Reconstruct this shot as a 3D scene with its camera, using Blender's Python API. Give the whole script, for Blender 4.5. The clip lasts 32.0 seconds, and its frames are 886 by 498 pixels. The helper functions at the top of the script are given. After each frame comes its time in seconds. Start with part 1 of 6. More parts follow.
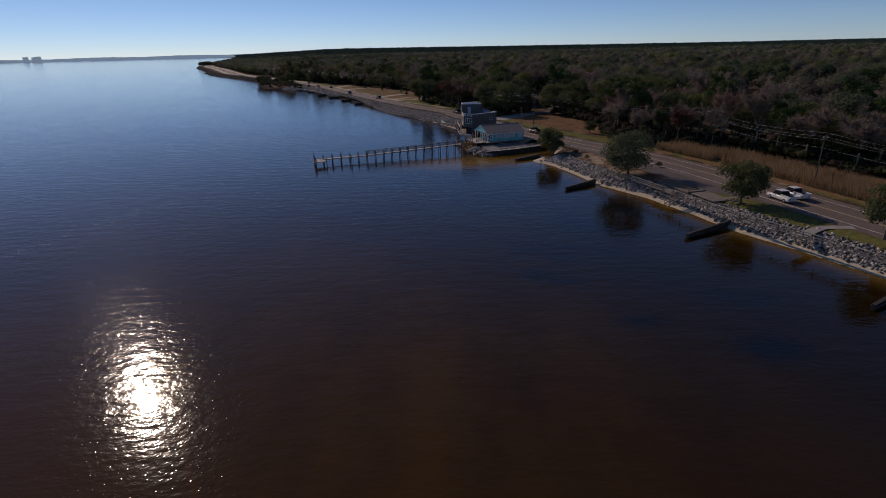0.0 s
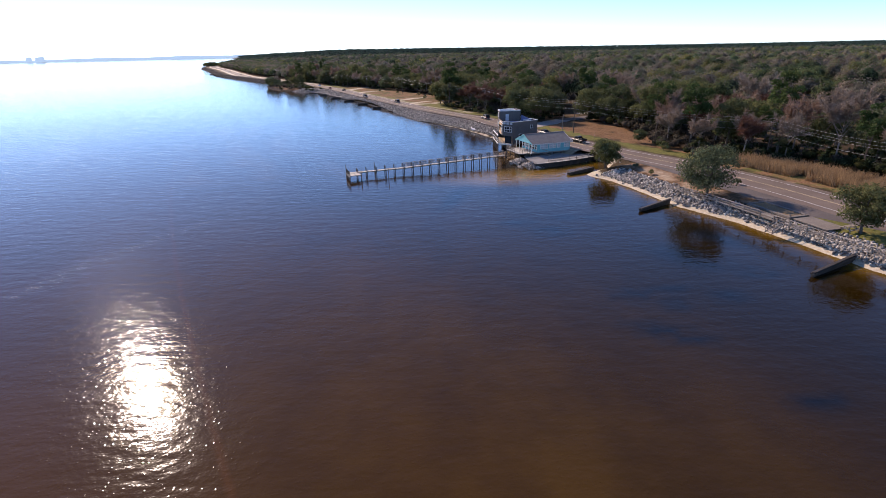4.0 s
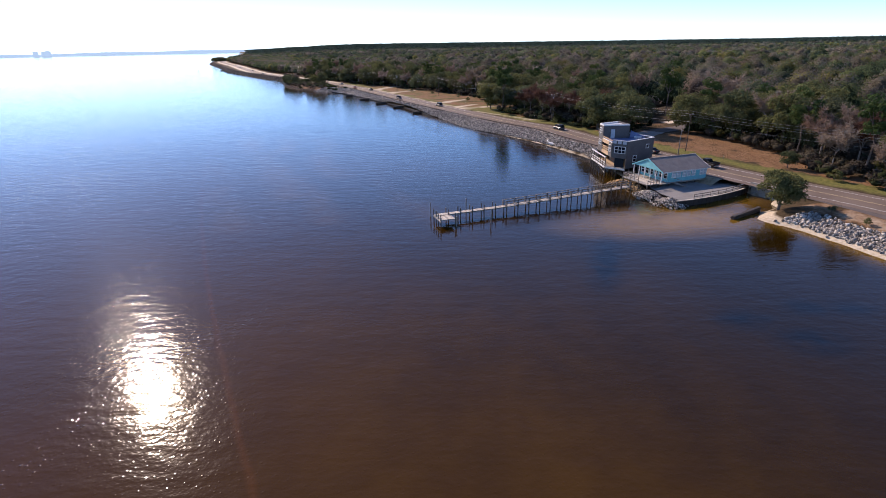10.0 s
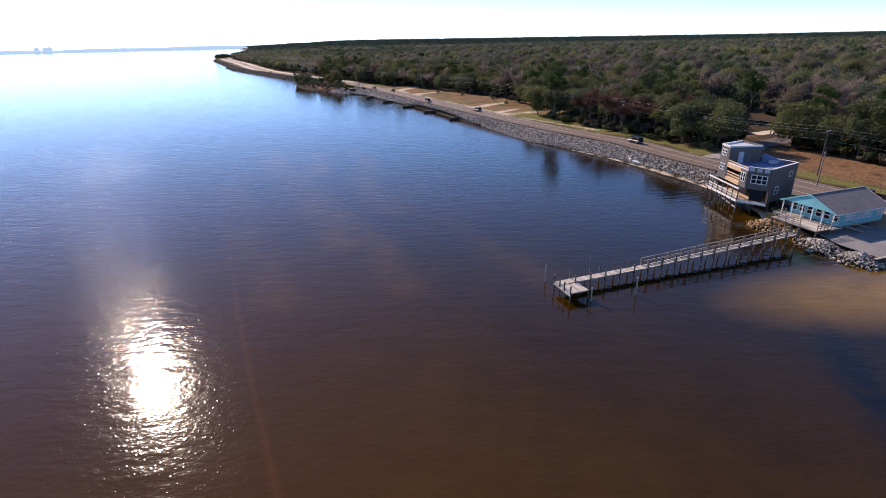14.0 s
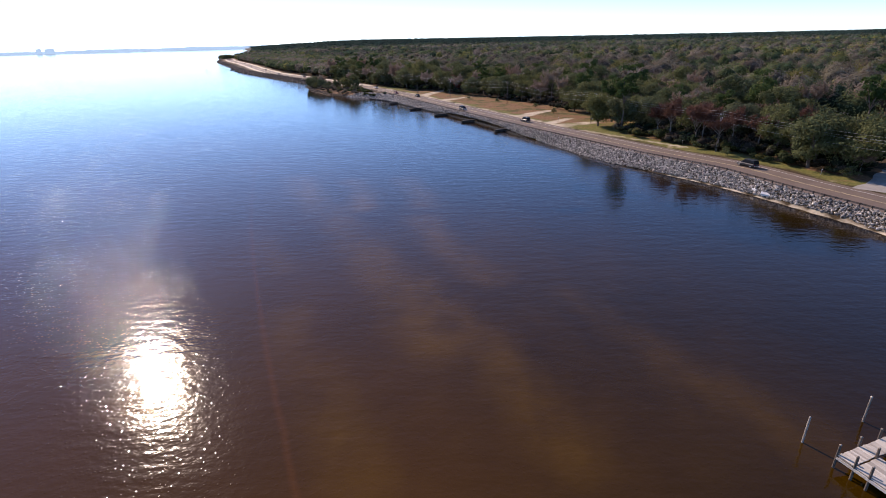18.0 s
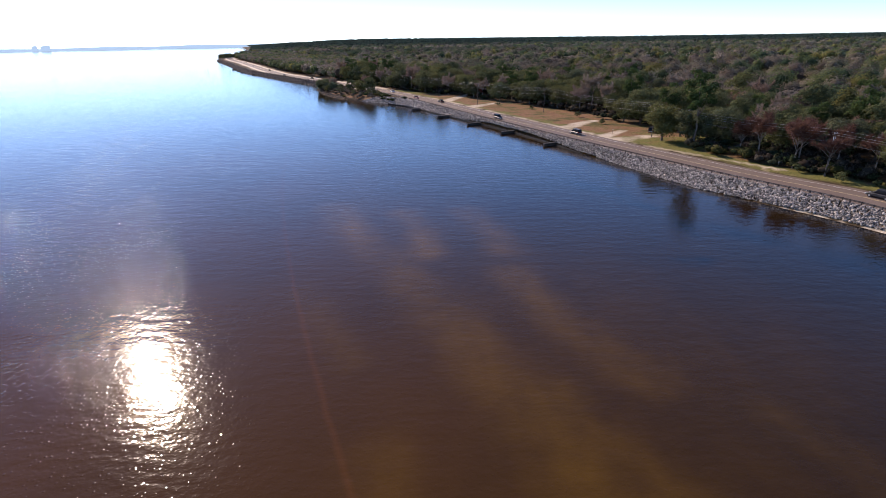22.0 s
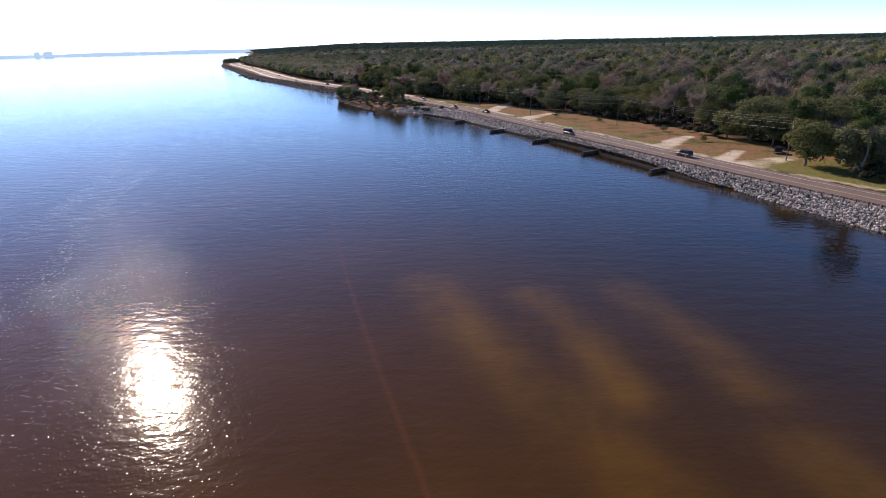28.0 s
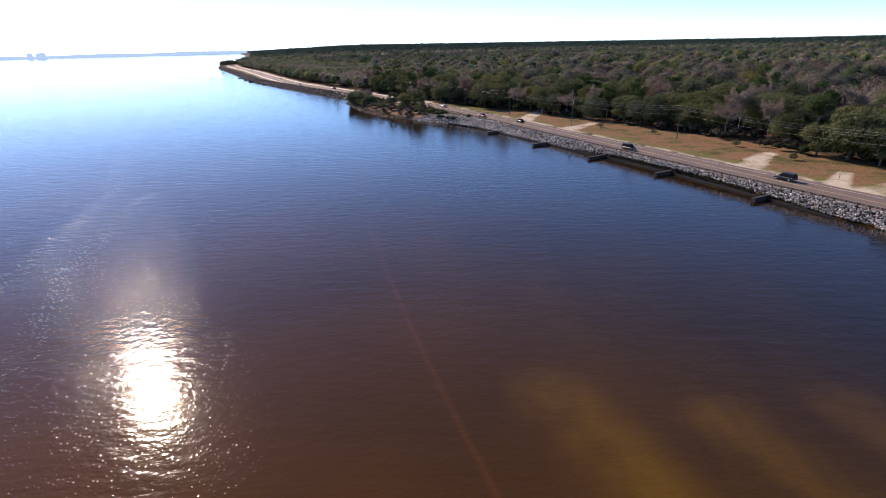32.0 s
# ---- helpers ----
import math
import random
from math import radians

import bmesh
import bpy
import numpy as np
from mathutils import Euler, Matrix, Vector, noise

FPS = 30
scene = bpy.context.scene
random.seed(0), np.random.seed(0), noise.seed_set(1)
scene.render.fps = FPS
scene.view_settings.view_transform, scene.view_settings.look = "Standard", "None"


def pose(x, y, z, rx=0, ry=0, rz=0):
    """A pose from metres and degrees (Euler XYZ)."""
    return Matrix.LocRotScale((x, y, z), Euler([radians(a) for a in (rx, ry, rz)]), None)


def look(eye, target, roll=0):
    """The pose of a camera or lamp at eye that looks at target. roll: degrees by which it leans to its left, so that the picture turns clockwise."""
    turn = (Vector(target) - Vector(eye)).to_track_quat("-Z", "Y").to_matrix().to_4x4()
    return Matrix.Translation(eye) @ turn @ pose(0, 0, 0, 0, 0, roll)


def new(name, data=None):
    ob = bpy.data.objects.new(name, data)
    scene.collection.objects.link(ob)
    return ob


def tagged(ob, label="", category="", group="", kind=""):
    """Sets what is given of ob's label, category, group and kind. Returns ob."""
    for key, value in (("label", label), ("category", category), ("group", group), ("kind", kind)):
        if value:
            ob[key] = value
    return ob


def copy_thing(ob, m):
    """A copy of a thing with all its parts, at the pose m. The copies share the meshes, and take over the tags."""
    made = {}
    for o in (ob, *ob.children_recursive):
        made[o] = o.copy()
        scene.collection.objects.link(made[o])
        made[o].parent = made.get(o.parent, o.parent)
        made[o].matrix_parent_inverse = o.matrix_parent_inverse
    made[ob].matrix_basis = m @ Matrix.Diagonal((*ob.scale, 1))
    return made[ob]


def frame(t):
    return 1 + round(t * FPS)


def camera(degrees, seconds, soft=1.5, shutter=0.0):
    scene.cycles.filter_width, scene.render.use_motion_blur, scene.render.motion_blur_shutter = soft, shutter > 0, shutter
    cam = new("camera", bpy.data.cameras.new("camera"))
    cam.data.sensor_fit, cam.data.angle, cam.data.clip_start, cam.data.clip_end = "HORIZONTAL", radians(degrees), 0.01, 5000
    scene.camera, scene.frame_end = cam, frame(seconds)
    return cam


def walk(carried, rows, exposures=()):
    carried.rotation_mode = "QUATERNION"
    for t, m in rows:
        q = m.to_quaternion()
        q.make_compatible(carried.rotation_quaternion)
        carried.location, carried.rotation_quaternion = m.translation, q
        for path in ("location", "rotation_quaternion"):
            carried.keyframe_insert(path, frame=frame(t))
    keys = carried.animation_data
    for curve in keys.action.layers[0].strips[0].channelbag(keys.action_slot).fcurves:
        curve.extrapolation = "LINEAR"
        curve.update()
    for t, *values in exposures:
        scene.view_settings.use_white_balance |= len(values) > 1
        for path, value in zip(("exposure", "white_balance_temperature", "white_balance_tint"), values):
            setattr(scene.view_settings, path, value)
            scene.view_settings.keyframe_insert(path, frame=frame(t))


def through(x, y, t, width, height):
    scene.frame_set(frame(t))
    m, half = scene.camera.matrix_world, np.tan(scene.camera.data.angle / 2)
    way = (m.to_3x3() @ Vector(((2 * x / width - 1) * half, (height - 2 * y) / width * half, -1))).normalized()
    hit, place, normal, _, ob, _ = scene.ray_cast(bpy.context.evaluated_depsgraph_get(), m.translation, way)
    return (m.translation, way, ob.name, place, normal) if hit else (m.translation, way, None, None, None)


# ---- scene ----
# ---------------------------------------------------------------- camera
cam = camera(82.0, 32.0, soft=0.9)
# seconds, x, y, z, yaw, pitch, roll
PATH = [
    (0, 15.25, -21.25, 26.02, -0.29, -21.42, -1.31),
    (0.5, 14.24, -19.81, 26.11, -0.28, -21.38, -1.51),
    (1, 13.21, -18.40, 26.19, -0.22, -21.43, -1.41),
    (1.5, 12.11, -17.02, 26.27, -0.17, -21.46, -1.35),
    (2, 10.94, -15.63, 26.37, -0.14, -21.36, -1.30),
    (2.5, 9.70, -14.20, 26.46, -0.15, -21.22, -1.27),
    (3, 8.38, -12.67, 26.57, -0.08, -21.33, -1.18),
    (3.5, 7.02, -11.04, 26.68, -0.12, -21.33, -1.21),
    (5.5, 1.41, -2.43, 26.64, -0.04, -21.30, -1.16),
    (6, 0.01, 0.00, 26.75, -0.00, -21.32, -1.11),
    (6.5, -1.48, 2.46, 26.90, 0.01, -21.46, -0.88),
    (7, -3.05, 4.91, 27.06, 0.09, -21.51, -0.96),
    (7.5, -4.66, 7.43, 27.24, 0.18, -21.44, -1.22),
    (8, -6.27, 10.10, 27.41, 0.33, -21.50, -1.22),
    (8.5, -7.93, 12.96, 27.57, 0.41, -21.56, -1.19),
    (9, -9.67, 15.97, 27.70, 0.44, -21.68, -1.11),
    (9.5, -11.56, 19.10, 27.82, 0.45, -21.76, -1.18),
    (10, -13.49, 22.29, 27.92, 0.44, -21.84, -1.11),
    (10.5, -15.38, 25.49, 28.03, 0.44, -21.95, -1.13),
    (11, -17.25, 28.68, 28.16, 0.45, -22.02, -1.12),
    (11.5, -19.08, 31.90, 28.30, 0.47, -22.10, -1.07),
    (12, -20.91, 35.14, 28.45, 0.54, -22.28, -0.96),
    (12.5, -22.76, 38.37, 28.60, 0.55, -22.29, -0.98),
    (13, -24.65, 41.60, 28.75, 0.61, -22.29, -1.12),
    (13.5, -26.65, 44.83, 28.89, 0.60, -22.24, -1.25),
    (14, -28.60, 48.13, 29.02, 0.65, -22.26, -1.19),
    (14.5, -30.48, 51.51, 29.13, 0.69, -22.32, -1.09),
    (16.5, -37.37, 65.86, 29.12, 0.81, -22.29, -1.14),
    (17, -39.20, 69.32, 29.24, 0.96, -22.32, -1.34),
    (17.5, -41.19, 72.81, 29.40, 0.91, -22.33, -1.35),
    (18, -43.27, 76.24, 29.60, 0.91, -22.30, -1.41),
    (18.5, -45.36, 79.37, 29.80, 0.91, -22.32, -1.43),
    (19, -47.46, 82.28, 30.00, 0.97, -22.31, -1.40),
    (19.5, -49.51, 85.03, 30.20, 0.86, -22.33, -1.27),
    (20, -51.39, 87.56, 30.37, 0.39, -22.26, -1.29),
    (20.5, -53.00, 89.88, 30.49, 0.26, -22.00, -1.53),
    (21, -54.44, 92.29, 30.55, 0.45, -22.17, -1.30),
    (21.5, -55.76, 94.87, 30.53, 0.51, -22.21, -1.21),
    (22, -57.01, 97.61, 30.46, 0.56, -22.32, -1.00),
    (22.5, -58.25, 100.42, 30.36, 0.65, -22.34, -0.95),
    (23, -59.53, 103.26, 30.23, 0.78, -22.10, -1.33),
    (23.5, -60.88, 106.08, 30.10, 0.78, -22.34, -1.64),
    (24, -62.31, 108.93, 29.98, 0.76, -22.27, -1.64),
    (24.5, -63.85, 111.81, 29.87, 0.78, -22.18, -1.49),
    (25, -65.48, 114.73, 29.80, 0.76, -22.09, -1.39),
    (25.5, -67.16, 117.65, 29.75, 0.70, -22.10, -1.35),
    (27.5, -74.29, 129.16, 30.04, 0.74, -22.03, -1.30),
    (28, -75.95, 131.97, 30.08, 0.81, -21.98, -1.37),
    (28.5, -77.66, 134.83, 30.13, 0.76, -21.97, -1.29),
    (29, -79.40, 137.74, 30.17, 0.71, -21.97, -1.20),
    (29.5, -81.17, 140.65, 30.23, 0.67, -22.01, -1.23),
    (30, -82.96, 143.53, 30.29, 0.67, -21.96, -1.26),
    (30.5, -84.72, 146.36, 30.37, 0.60, -21.94, -1.17),
    (31, -86.38, 149.13, 30.45, 0.51, -21.91, -1.19),
    (31.5, -87.84, 151.83, 30.52, 0.39, -21.90, -1.18),
    (32, -89.18, 154.52, 30.58, 0.31, -21.82, -1.29),
]


def aim(x, y, z, yaw, pitch, roll):
    a, b = radians(yaw), radians(pitch)
    ahead = Vector((-math.sin(a) * math.cos(b), math.cos(a) * math.cos(b), math.sin(b)))
    return look((x, y, z), Vector((x, y, z)) + ahead, roll)


walk(cam, [(t, aim(*row)) for t, *row in PATH],
     exposures=[(0.0, -1.28, 5820, 16), (0.5, -0.80, 5820, 16), (1.0, -0.30, 5820, 16), (1.5, 0.14, 5820, 16), (2.0, 0.45, 5820, 16), (32.0, 0.45, 5820, 16)])

# ---------------------------------------------------------------- sky and sun
SUN_EL, SUN_AZ = 31.5, -35.0      # degrees; azimuth from +y towards +x
world = bpy.data.worlds.new("sky")
scene.world = world
world.use_nodes = True
wn = world.node_tree
sky = wn.nodes.new("ShaderNodeTexSky")
sky.sky_type = "NISHITA"
sky.sun_disc = False
sky.sun_elevation = radians(SUN_EL)
sky.sun_rotation = radians(SUN_AZ)
sky.air_density, sky.dust_density, sky.ozone_density = 0.58, 0.04, 3.0
wn.nodes["Background"].inputs["Strength"].default_value = 0.15
wn.links.new(sky.outputs[0], wn.nodes["Background"].inputs["Color"])

sun_data = bpy.data.lights.new("sun", "SUN")
sun_data.energy, sun_data.angle, sun_data.color = 5.0, radians(0.53), (1.0, 0.755, 0.54)
sun = new("sun", sun_data)
_e, _a = radians(SUN_EL), radians(SUN_AZ)
sun_dir = Vector((math.sin(_a) * math.cos(_e), math.cos(_a) * math.cos(_e), math.sin(_e)))
sun.matrix_world = look(sun_dir * 300, (0, 0, 0))

# ---------------------------------------------------------------- materials
def tree_nodes(name):
    m = bpy.data.materials.new(name)
    m.use_nodes = True
    nt = m.node_tree
    return m, nt, nt.nodes["Principled BSDF"]


def node(nt, kind, **inputs):
    n = nt.nodes.new(kind)
    for k, v in inputs.items():
        n.inputs[k.replace("_", " ")].default_value = v
    return n


def ramp(nt, fac, stops):
    r = nt.nodes.new("ShaderNodeValToRGB")
    el = r.color_ramp.elements
    while len(el) < len(stops):
        el.new(0.5)
    for e, (p, c) in zip(el, stops):
        e.position, e.color = p, (*c, 1) if len(c) == 3 else c
    nt.links.new(fac, r.inputs[0])
    return r.outputs[0]


def mixc(nt, fac, a, b, blend="MIX"):
    m = nt.nodes.new("ShaderNodeMix")
    m.data_type, m.blend_type = "RGBA", blend
    for sock, val in ((m.inputs[0], fac), (m.inputs[6], a), (m.inputs[7], b)):
        if hasattr(val, "links"):
            nt.links.new(val, sock)
        elif isinstance(val, (int, float)):
            sock.default_value = val
        else:
            sock.default_value = (*val, 1)
    return m.outputs[2]


def math_n(nt, op, a, b=0.0):
    m = nt.nodes.new("ShaderNodeMath")
    m.operation = op
    for sock, val in ((m.inputs[0], a), (m.inputs[1], b)):
        if hasattr(val, "links"):
            nt.links.new(val, sock)
        else:
            sock.default_value = val
    return m.outputs[0]


def noise_n(nt, scale, detail=3.0, vec=None, rough=0.55):
    n = node(nt, "ShaderNodeTexNoise", Scale=scale, Detail=detail, Roughness=rough)
    if vec is not None:
        nt.links.new(vec, n.inputs["Vector"])
    return n.outputs[0]


def position(nt, scale=(1, 1, 1), rot=0.0):
    g = nt.nodes.new("ShaderNodeNewGeometry")
    mp = nt.nodes.new("ShaderNodeMapping")
    mp.inputs["Scale"].default_value = scale
    mp.inputs["Rotation"].default_value = (0, 0, rot)
    nt.links.new(g.outputs["Position"], mp.inputs["Vector"])
    return mp.outputs[0]


def bump_n(nt, height, strength, distance, into):
    b = nt.nodes.new("ShaderNodeBump")
    b.inputs["Strength"].default_value, b.inputs["Distance"].default_value = strength, distance
    nt.links.new(height, b.inputs["Height"])
    nt.links.new(b.outputs[0], into.inputs["Normal"])


def plain(name, dark, light, big=0.6, fine=8.0, rough=0.8, metal=0.0, bump=0.0, vary=0.0):
    """Two scales of mottling between two colours; vary: how far the pieces differ from one another."""
    m, nt, p = tree_nodes(name)
    pos = position(nt)
    f = math_n(nt, "MULTIPLY_ADD", noise_n(nt, fine, 4, pos), 0.5)
    f.node.inputs[2].default_value = 0.0
    f = math_n(nt, "ADD", f, math_n(nt, "MULTIPLY", noise_n(nt, big, 2, pos), 0.5))
    if vary:
        oi = nt.nodes.new("ShaderNodeObjectInfo")
        f = math_n(nt, "ADD", f, math_n(nt, "MULTIPLY", math_n(nt, "SUBTRACT", oi.outputs["Random"], 0.5), vary))
    c = ramp(nt, f, [(0.3, dark), (0.7, light)])
    nt.links.new(c, p.inputs["Base Color"])
    p.inputs["Roughness"].default_value, p.inputs["Metallic"].default_value = rough, metal
    if bump:
        bump_n(nt, noise_n(nt, fine * 2, 4, pos), 0.6, bump, p)
    return m


def leafy(name, cols, rough=0.9, through=0.4, tint=False):
    """Foliage: hue by tree, value by leaf; light comes partly through the leaves."""
    m, nt, p = tree_nodes(name)
    if tint:
        at = nt.nodes.new("ShaderNodeAttribute")
        at.attribute_name = "tint"
        base = at.outputs["Color"]
    else:
        oi = nt.nodes.new("ShaderNodeObjectInfo")
        base = ramp(nt, oi.outputs["Random"], [(i / max(1, len(cols) - 1), c) for i, c in enumerate(cols)])
    geo = nt.nodes.new("ShaderNodeNewGeometry")
    v = ramp(nt, geo.outputs["Random Per Island"], [(0.0, (0.88, 0.88, 0.88)), (1.0, (1.1, 1.1, 1.07))] if tint else [(0.0, (0.72, 0.72, 0.74)), (1.0, (1.26, 1.24, 1.18))])
    c = mixc(nt, 1.0, base, v, "MULTIPLY")
    nt.links.new(c, p.inputs["Base Color"])
    p.inputs["Roughness"].default_value = rough
    p.inputs["Specular IOR Level"].default_value = 0.06
    t = nt.nodes.new("ShaderNodeBsdfTranslucent")
    nt.links.new(c, t.inputs[0])
    mx = nt.nodes.new("ShaderNodeMixShader")
    mx.inputs[0].default_value = through
    out = nt.nodes["Material Output"]
    nt.links.new(p.outputs[0], mx.inputs[1])
    nt.links.new(t.outputs[0], mx.inputs[2])
    nt.links.new(mx.outputs[0], out.inputs[0])
    return m


LINE_BEND = (0.000813, -0.6267, 1.05)      # x of the scoured line as a quadratic in y


def make_water():
    m, nt, p = tree_nodes("tannin_bay_water")
    pos = position(nt)
    at = nt.nodes.new("ShaderNodeAttribute")
    at.attribute_name = "bed"
    sep = nt.nodes.new("ShaderNodeSeparateColor")
    nt.links.new(at.outputs["Color"], sep.inputs[0])
    breeze = nt.nodes.new("ShaderNodeAttribute")
    breeze.attribute_name = "breeze"
    wob = noise_n(nt, 0.25, 5, pos)
    soft = noise_n(nt, 0.035, 3, pos)
    streak = noise_n(nt, 1.0, 3, position(nt, (0.10, 0.03, 1), radians(-25)))
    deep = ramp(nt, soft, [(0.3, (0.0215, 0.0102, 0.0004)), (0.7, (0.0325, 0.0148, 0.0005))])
    # alpha dims the deep tone inshore and lifts it offshore, imitating sun glare
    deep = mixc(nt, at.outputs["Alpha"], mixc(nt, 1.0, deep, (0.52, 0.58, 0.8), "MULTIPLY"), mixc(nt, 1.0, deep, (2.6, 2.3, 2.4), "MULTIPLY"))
    gold = math_n(nt, "MULTIPLY", sep.outputs[2], ramp(nt, math_n(nt, "ADD", math_n(nt, "MULTIPLY", streak, 0.6), math_n(nt, "MULTIPLY", wob, 0.4)), [(0.34, (0.25, 0.25, 0.25)), (0.62, (1, 1, 1))]))
    c = mixc(nt, gold, deep, (0.104, 0.053, 0.0004))
    shall = math_n(nt, "MULTIPLY", sep.outputs[0], math_n(nt, "ADD", math_n(nt, "MULTIPLY", wob, 0.8), 0.6))
    c = mixc(nt, shall, c, (0.215, 0.122, 0.010))
    # dark seagrass, together with reflections painted into the water's colour
    weed_and_reflection = math_n(nt, "MULTIPLY", sep.outputs[1], ramp(nt, wob, [(0.28, (0, 0, 0)), (0.48, (1, 1, 1))]))
    c = mixc(nt, weed_and_reflection, c, (0.006, 0.006, 0.008))
    # a pale scoured line on the bottom, a slow curve in plan
    xyz = nt.nodes.new("ShaderNodeSeparateXYZ")
    nt.links.new(pos, xyz.inputs[0])
    y = xyz.outputs["Y"]
    bend = math_n(nt, "ADD", math_n(nt, "MULTIPLY", math_n(nt, "MULTIPLY", y, y), LINE_BEND[0]), math_n(nt, "ADD", math_n(nt, "MULTIPLY", y, LINE_BEND[1]), LINE_BEND[2]))
    bend = math_n(nt, "ADD", bend, math_n(nt, "MULTIPLY", wob, 0.7))
    away = math_n(nt, "ABSOLUTE", math_n(nt, "SUBTRACT", xyz.outputs["X"], bend))
    c = mixc(nt, ramp(nt, away, [(0.05, (0.075, 0.075, 0.075)), (0.5, (0, 0, 0))]), c, (0.26, 0.085, 0.02))
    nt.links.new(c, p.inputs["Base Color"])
    p.inputs["IOR"].default_value = 1.34
    p.inputs["Roughness"].default_value = 0.07
    p.inputs["Specular IOR Level"].default_value = 0.46
    swell = noise_n(nt, 1.0, 2, position(nt, (0.17, 0.58, 1), radians(8)))
    big = noise_n(nt, 1.0, 2, position(nt, (0.60, 0.80, 1), radians(-10)))
    mid = noise_n(nt, 1.0, 2, position(nt, (1.6, 2.2, 1), radians(4)))
    fine = noise_n(nt, 4.5, 2, pos)
    # wavelets: small separate humps, each of which can catch the sun
    cells = node(nt, "ShaderNodeTexVoronoi", Scale=2.1)
    cells.voronoi_dimensions = "2D"
    nt.links.new(pos, cells.inputs["Vector"])
    hump = nt.nodes.new("ShaderNodeMapRange")
    hump.interpolation_type = "SMOOTHERSTEP"
    hump.inputs["From Max"].default_value, hump.inputs["To Min"].default_value, hump.inputs["To Max"].default_value = 0.30, 1.0, 0.0
    nt.links.new(cells.outputs["Distance"], hump.inputs["Value"])
    tone = nt.nodes.new("ShaderNodeSeparateColor")
    nt.links.new(cells.outputs["Color"], tone.inputs[0])
    patchy = ramp(nt, noise_n(nt, 1.0, 3, position(nt, (0.10, 0.035, 1), radians(-32))), [(0.36, (0.3, 0.3, 0.3)), (0.60, (1.0, 1.0, 1.0))])
    gust = math_n(nt, "MULTIPLY", breeze.outputs["Fac"], patchy)
    tall = math_n(nt, "MULTIPLY", ramp(nt, tone.outputs[0], [(0.45, (0, 0, 0)), (0.95, (1, 1, 1))]), math_n(nt, "ADD", math_n(nt, "MULTIPLY", gust, 0.030), 0.0058))
    h = math_n(nt, "ADD", math_n(nt, "MULTIPLY", swell, 0.038), math_n(nt, "MULTIPLY", mid, 0.015))
    h = math_n(nt, "ADD", h, math_n(nt, "MULTIPLY", big, 0.032))
    h = math_n(nt, "ADD", h, math_n(nt, "MULTIPLY", fine, 0.003))
    h = math_n(nt, "ADD", h, math_n(nt, "MULTIPLY", hump.outputs[0], tall))
    bump_n(nt, h, 1.0, 1.0, p)
    return m


def make_ground():
    m, nt, p = tree_nodes("coastal_ground")
    pos = position(nt)
    at = nt.nodes.new("ShaderNodeAttribute")
    at.attribute_name = "cover"
    sep = nt.nodes.new("ShaderNodeSeparateColor")
    nt.links.new(at.outputs["Color"], sep.inputs[0])
    n1, n2 = noise_n(nt, 0.18, 5, pos), noise_n(nt, 2.2, 5, pos)
    floor = ramp(nt, n2, [(0.3, (0.035, 0.026, 0.015)), (0.7, (0.085, 0.060, 0.032))])
    green = ramp(nt, n2, [(0.3, (0.085, 0.092, 0.022)), (0.7, (0.20, 0.18, 0.055))])
    dry = ramp(nt, n2, [(0.3, (0.130, 0.068, 0.034)), (0.7, (0.275, 0.165, 0.086))])
    sand = ramp(nt, n2, [(0.3, (0.40, 0.33, 0.23)), (0.7, (0.62, 0.54, 0.41))])
    w = math_n(nt, "ADD", n1, -0.5)

    def edge(channel, gain):
        a = math_n(nt, "ADD", sep.outputs[channel], math_n(nt, "MULTIPLY", w, gain))
        return ramp(nt, a, [(0.32, (0, 0, 0)), (0.68, (1, 1, 1))])
    c = mixc(nt, edge(2, 1.1), floor, green)
    c = mixc(nt, edge(1, 2.2), c, dry)
    c = mixc(nt, edge(0, 1.0), c, sand)
    nt.links.new(c, p.inputs["Base Color"])
    p.inputs["Roughness"].default_value = 0.95
    p.inputs["Specular IOR Level"].default_value = 0.1
    bump_n(nt, n2, 0.5, 0.15, p)
    return m


WATER, GROUND = make_water(), make_ground()
ASPHALT = plain("sun_bleached_asphalt", (0.125, 0.094, 0.074), (0.205, 0.160, 0.128), 0.25, 3.0, 0.75, bump=0.01)
ASPHALT.node_tree.nodes["Principled BSDF"].inputs["Specular IOR Level"].default_value = 0.2
OLD_ASPHALT = plain("worn_dark_asphalt", (0.075, 0.060, 0.054), (0.135, 0.112, 0.10), 0.3, 3.0, 0.9, bump=0.01)
WHITE_LINE = plain("worn_white_road_paint", (0.55, 0.54, 0.52), (0.80, 0.79, 0.76), 0.8, 9, 0.7)
YELLOW_LINE = plain("worn_yellow_road_paint", (0.46, 0.36, 0.18), (0.62, 0.50, 0.28), 0.8, 9, 0.7)
CONCRETE = plain("weathered_concrete", (0.22, 0.205, 0.185), (0.38, 0.355, 0.32), 0.5, 6, 0.9, bump=0.01)
SAND = plain("pale_beach_sand", (0.48, 0.40, 0.28), (0.72, 0.63, 0.49), 0.5, 5, 0.95, bump=0.03)
DIRT = plain("sandy_gravel_track", (0.36, 0.29, 0.21), (0.58, 0.50, 0.40), 0.35, 4, 0.95, bump=0.03)
ROCK = plain("pale_limestone_riprap", (0.12, 0.108, 0.095), (0.52, 0.48, 0.43), 0.9, 3.5, 0.9, bump=0.04, vary=0.5)
OLD_WOOD = plain("grey_weathered_timber", (0.15, 0.125, 0.10), (0.34, 0.295, 0.25), 1.2, 14, 0.85, bump=0.01, vary=0.35)
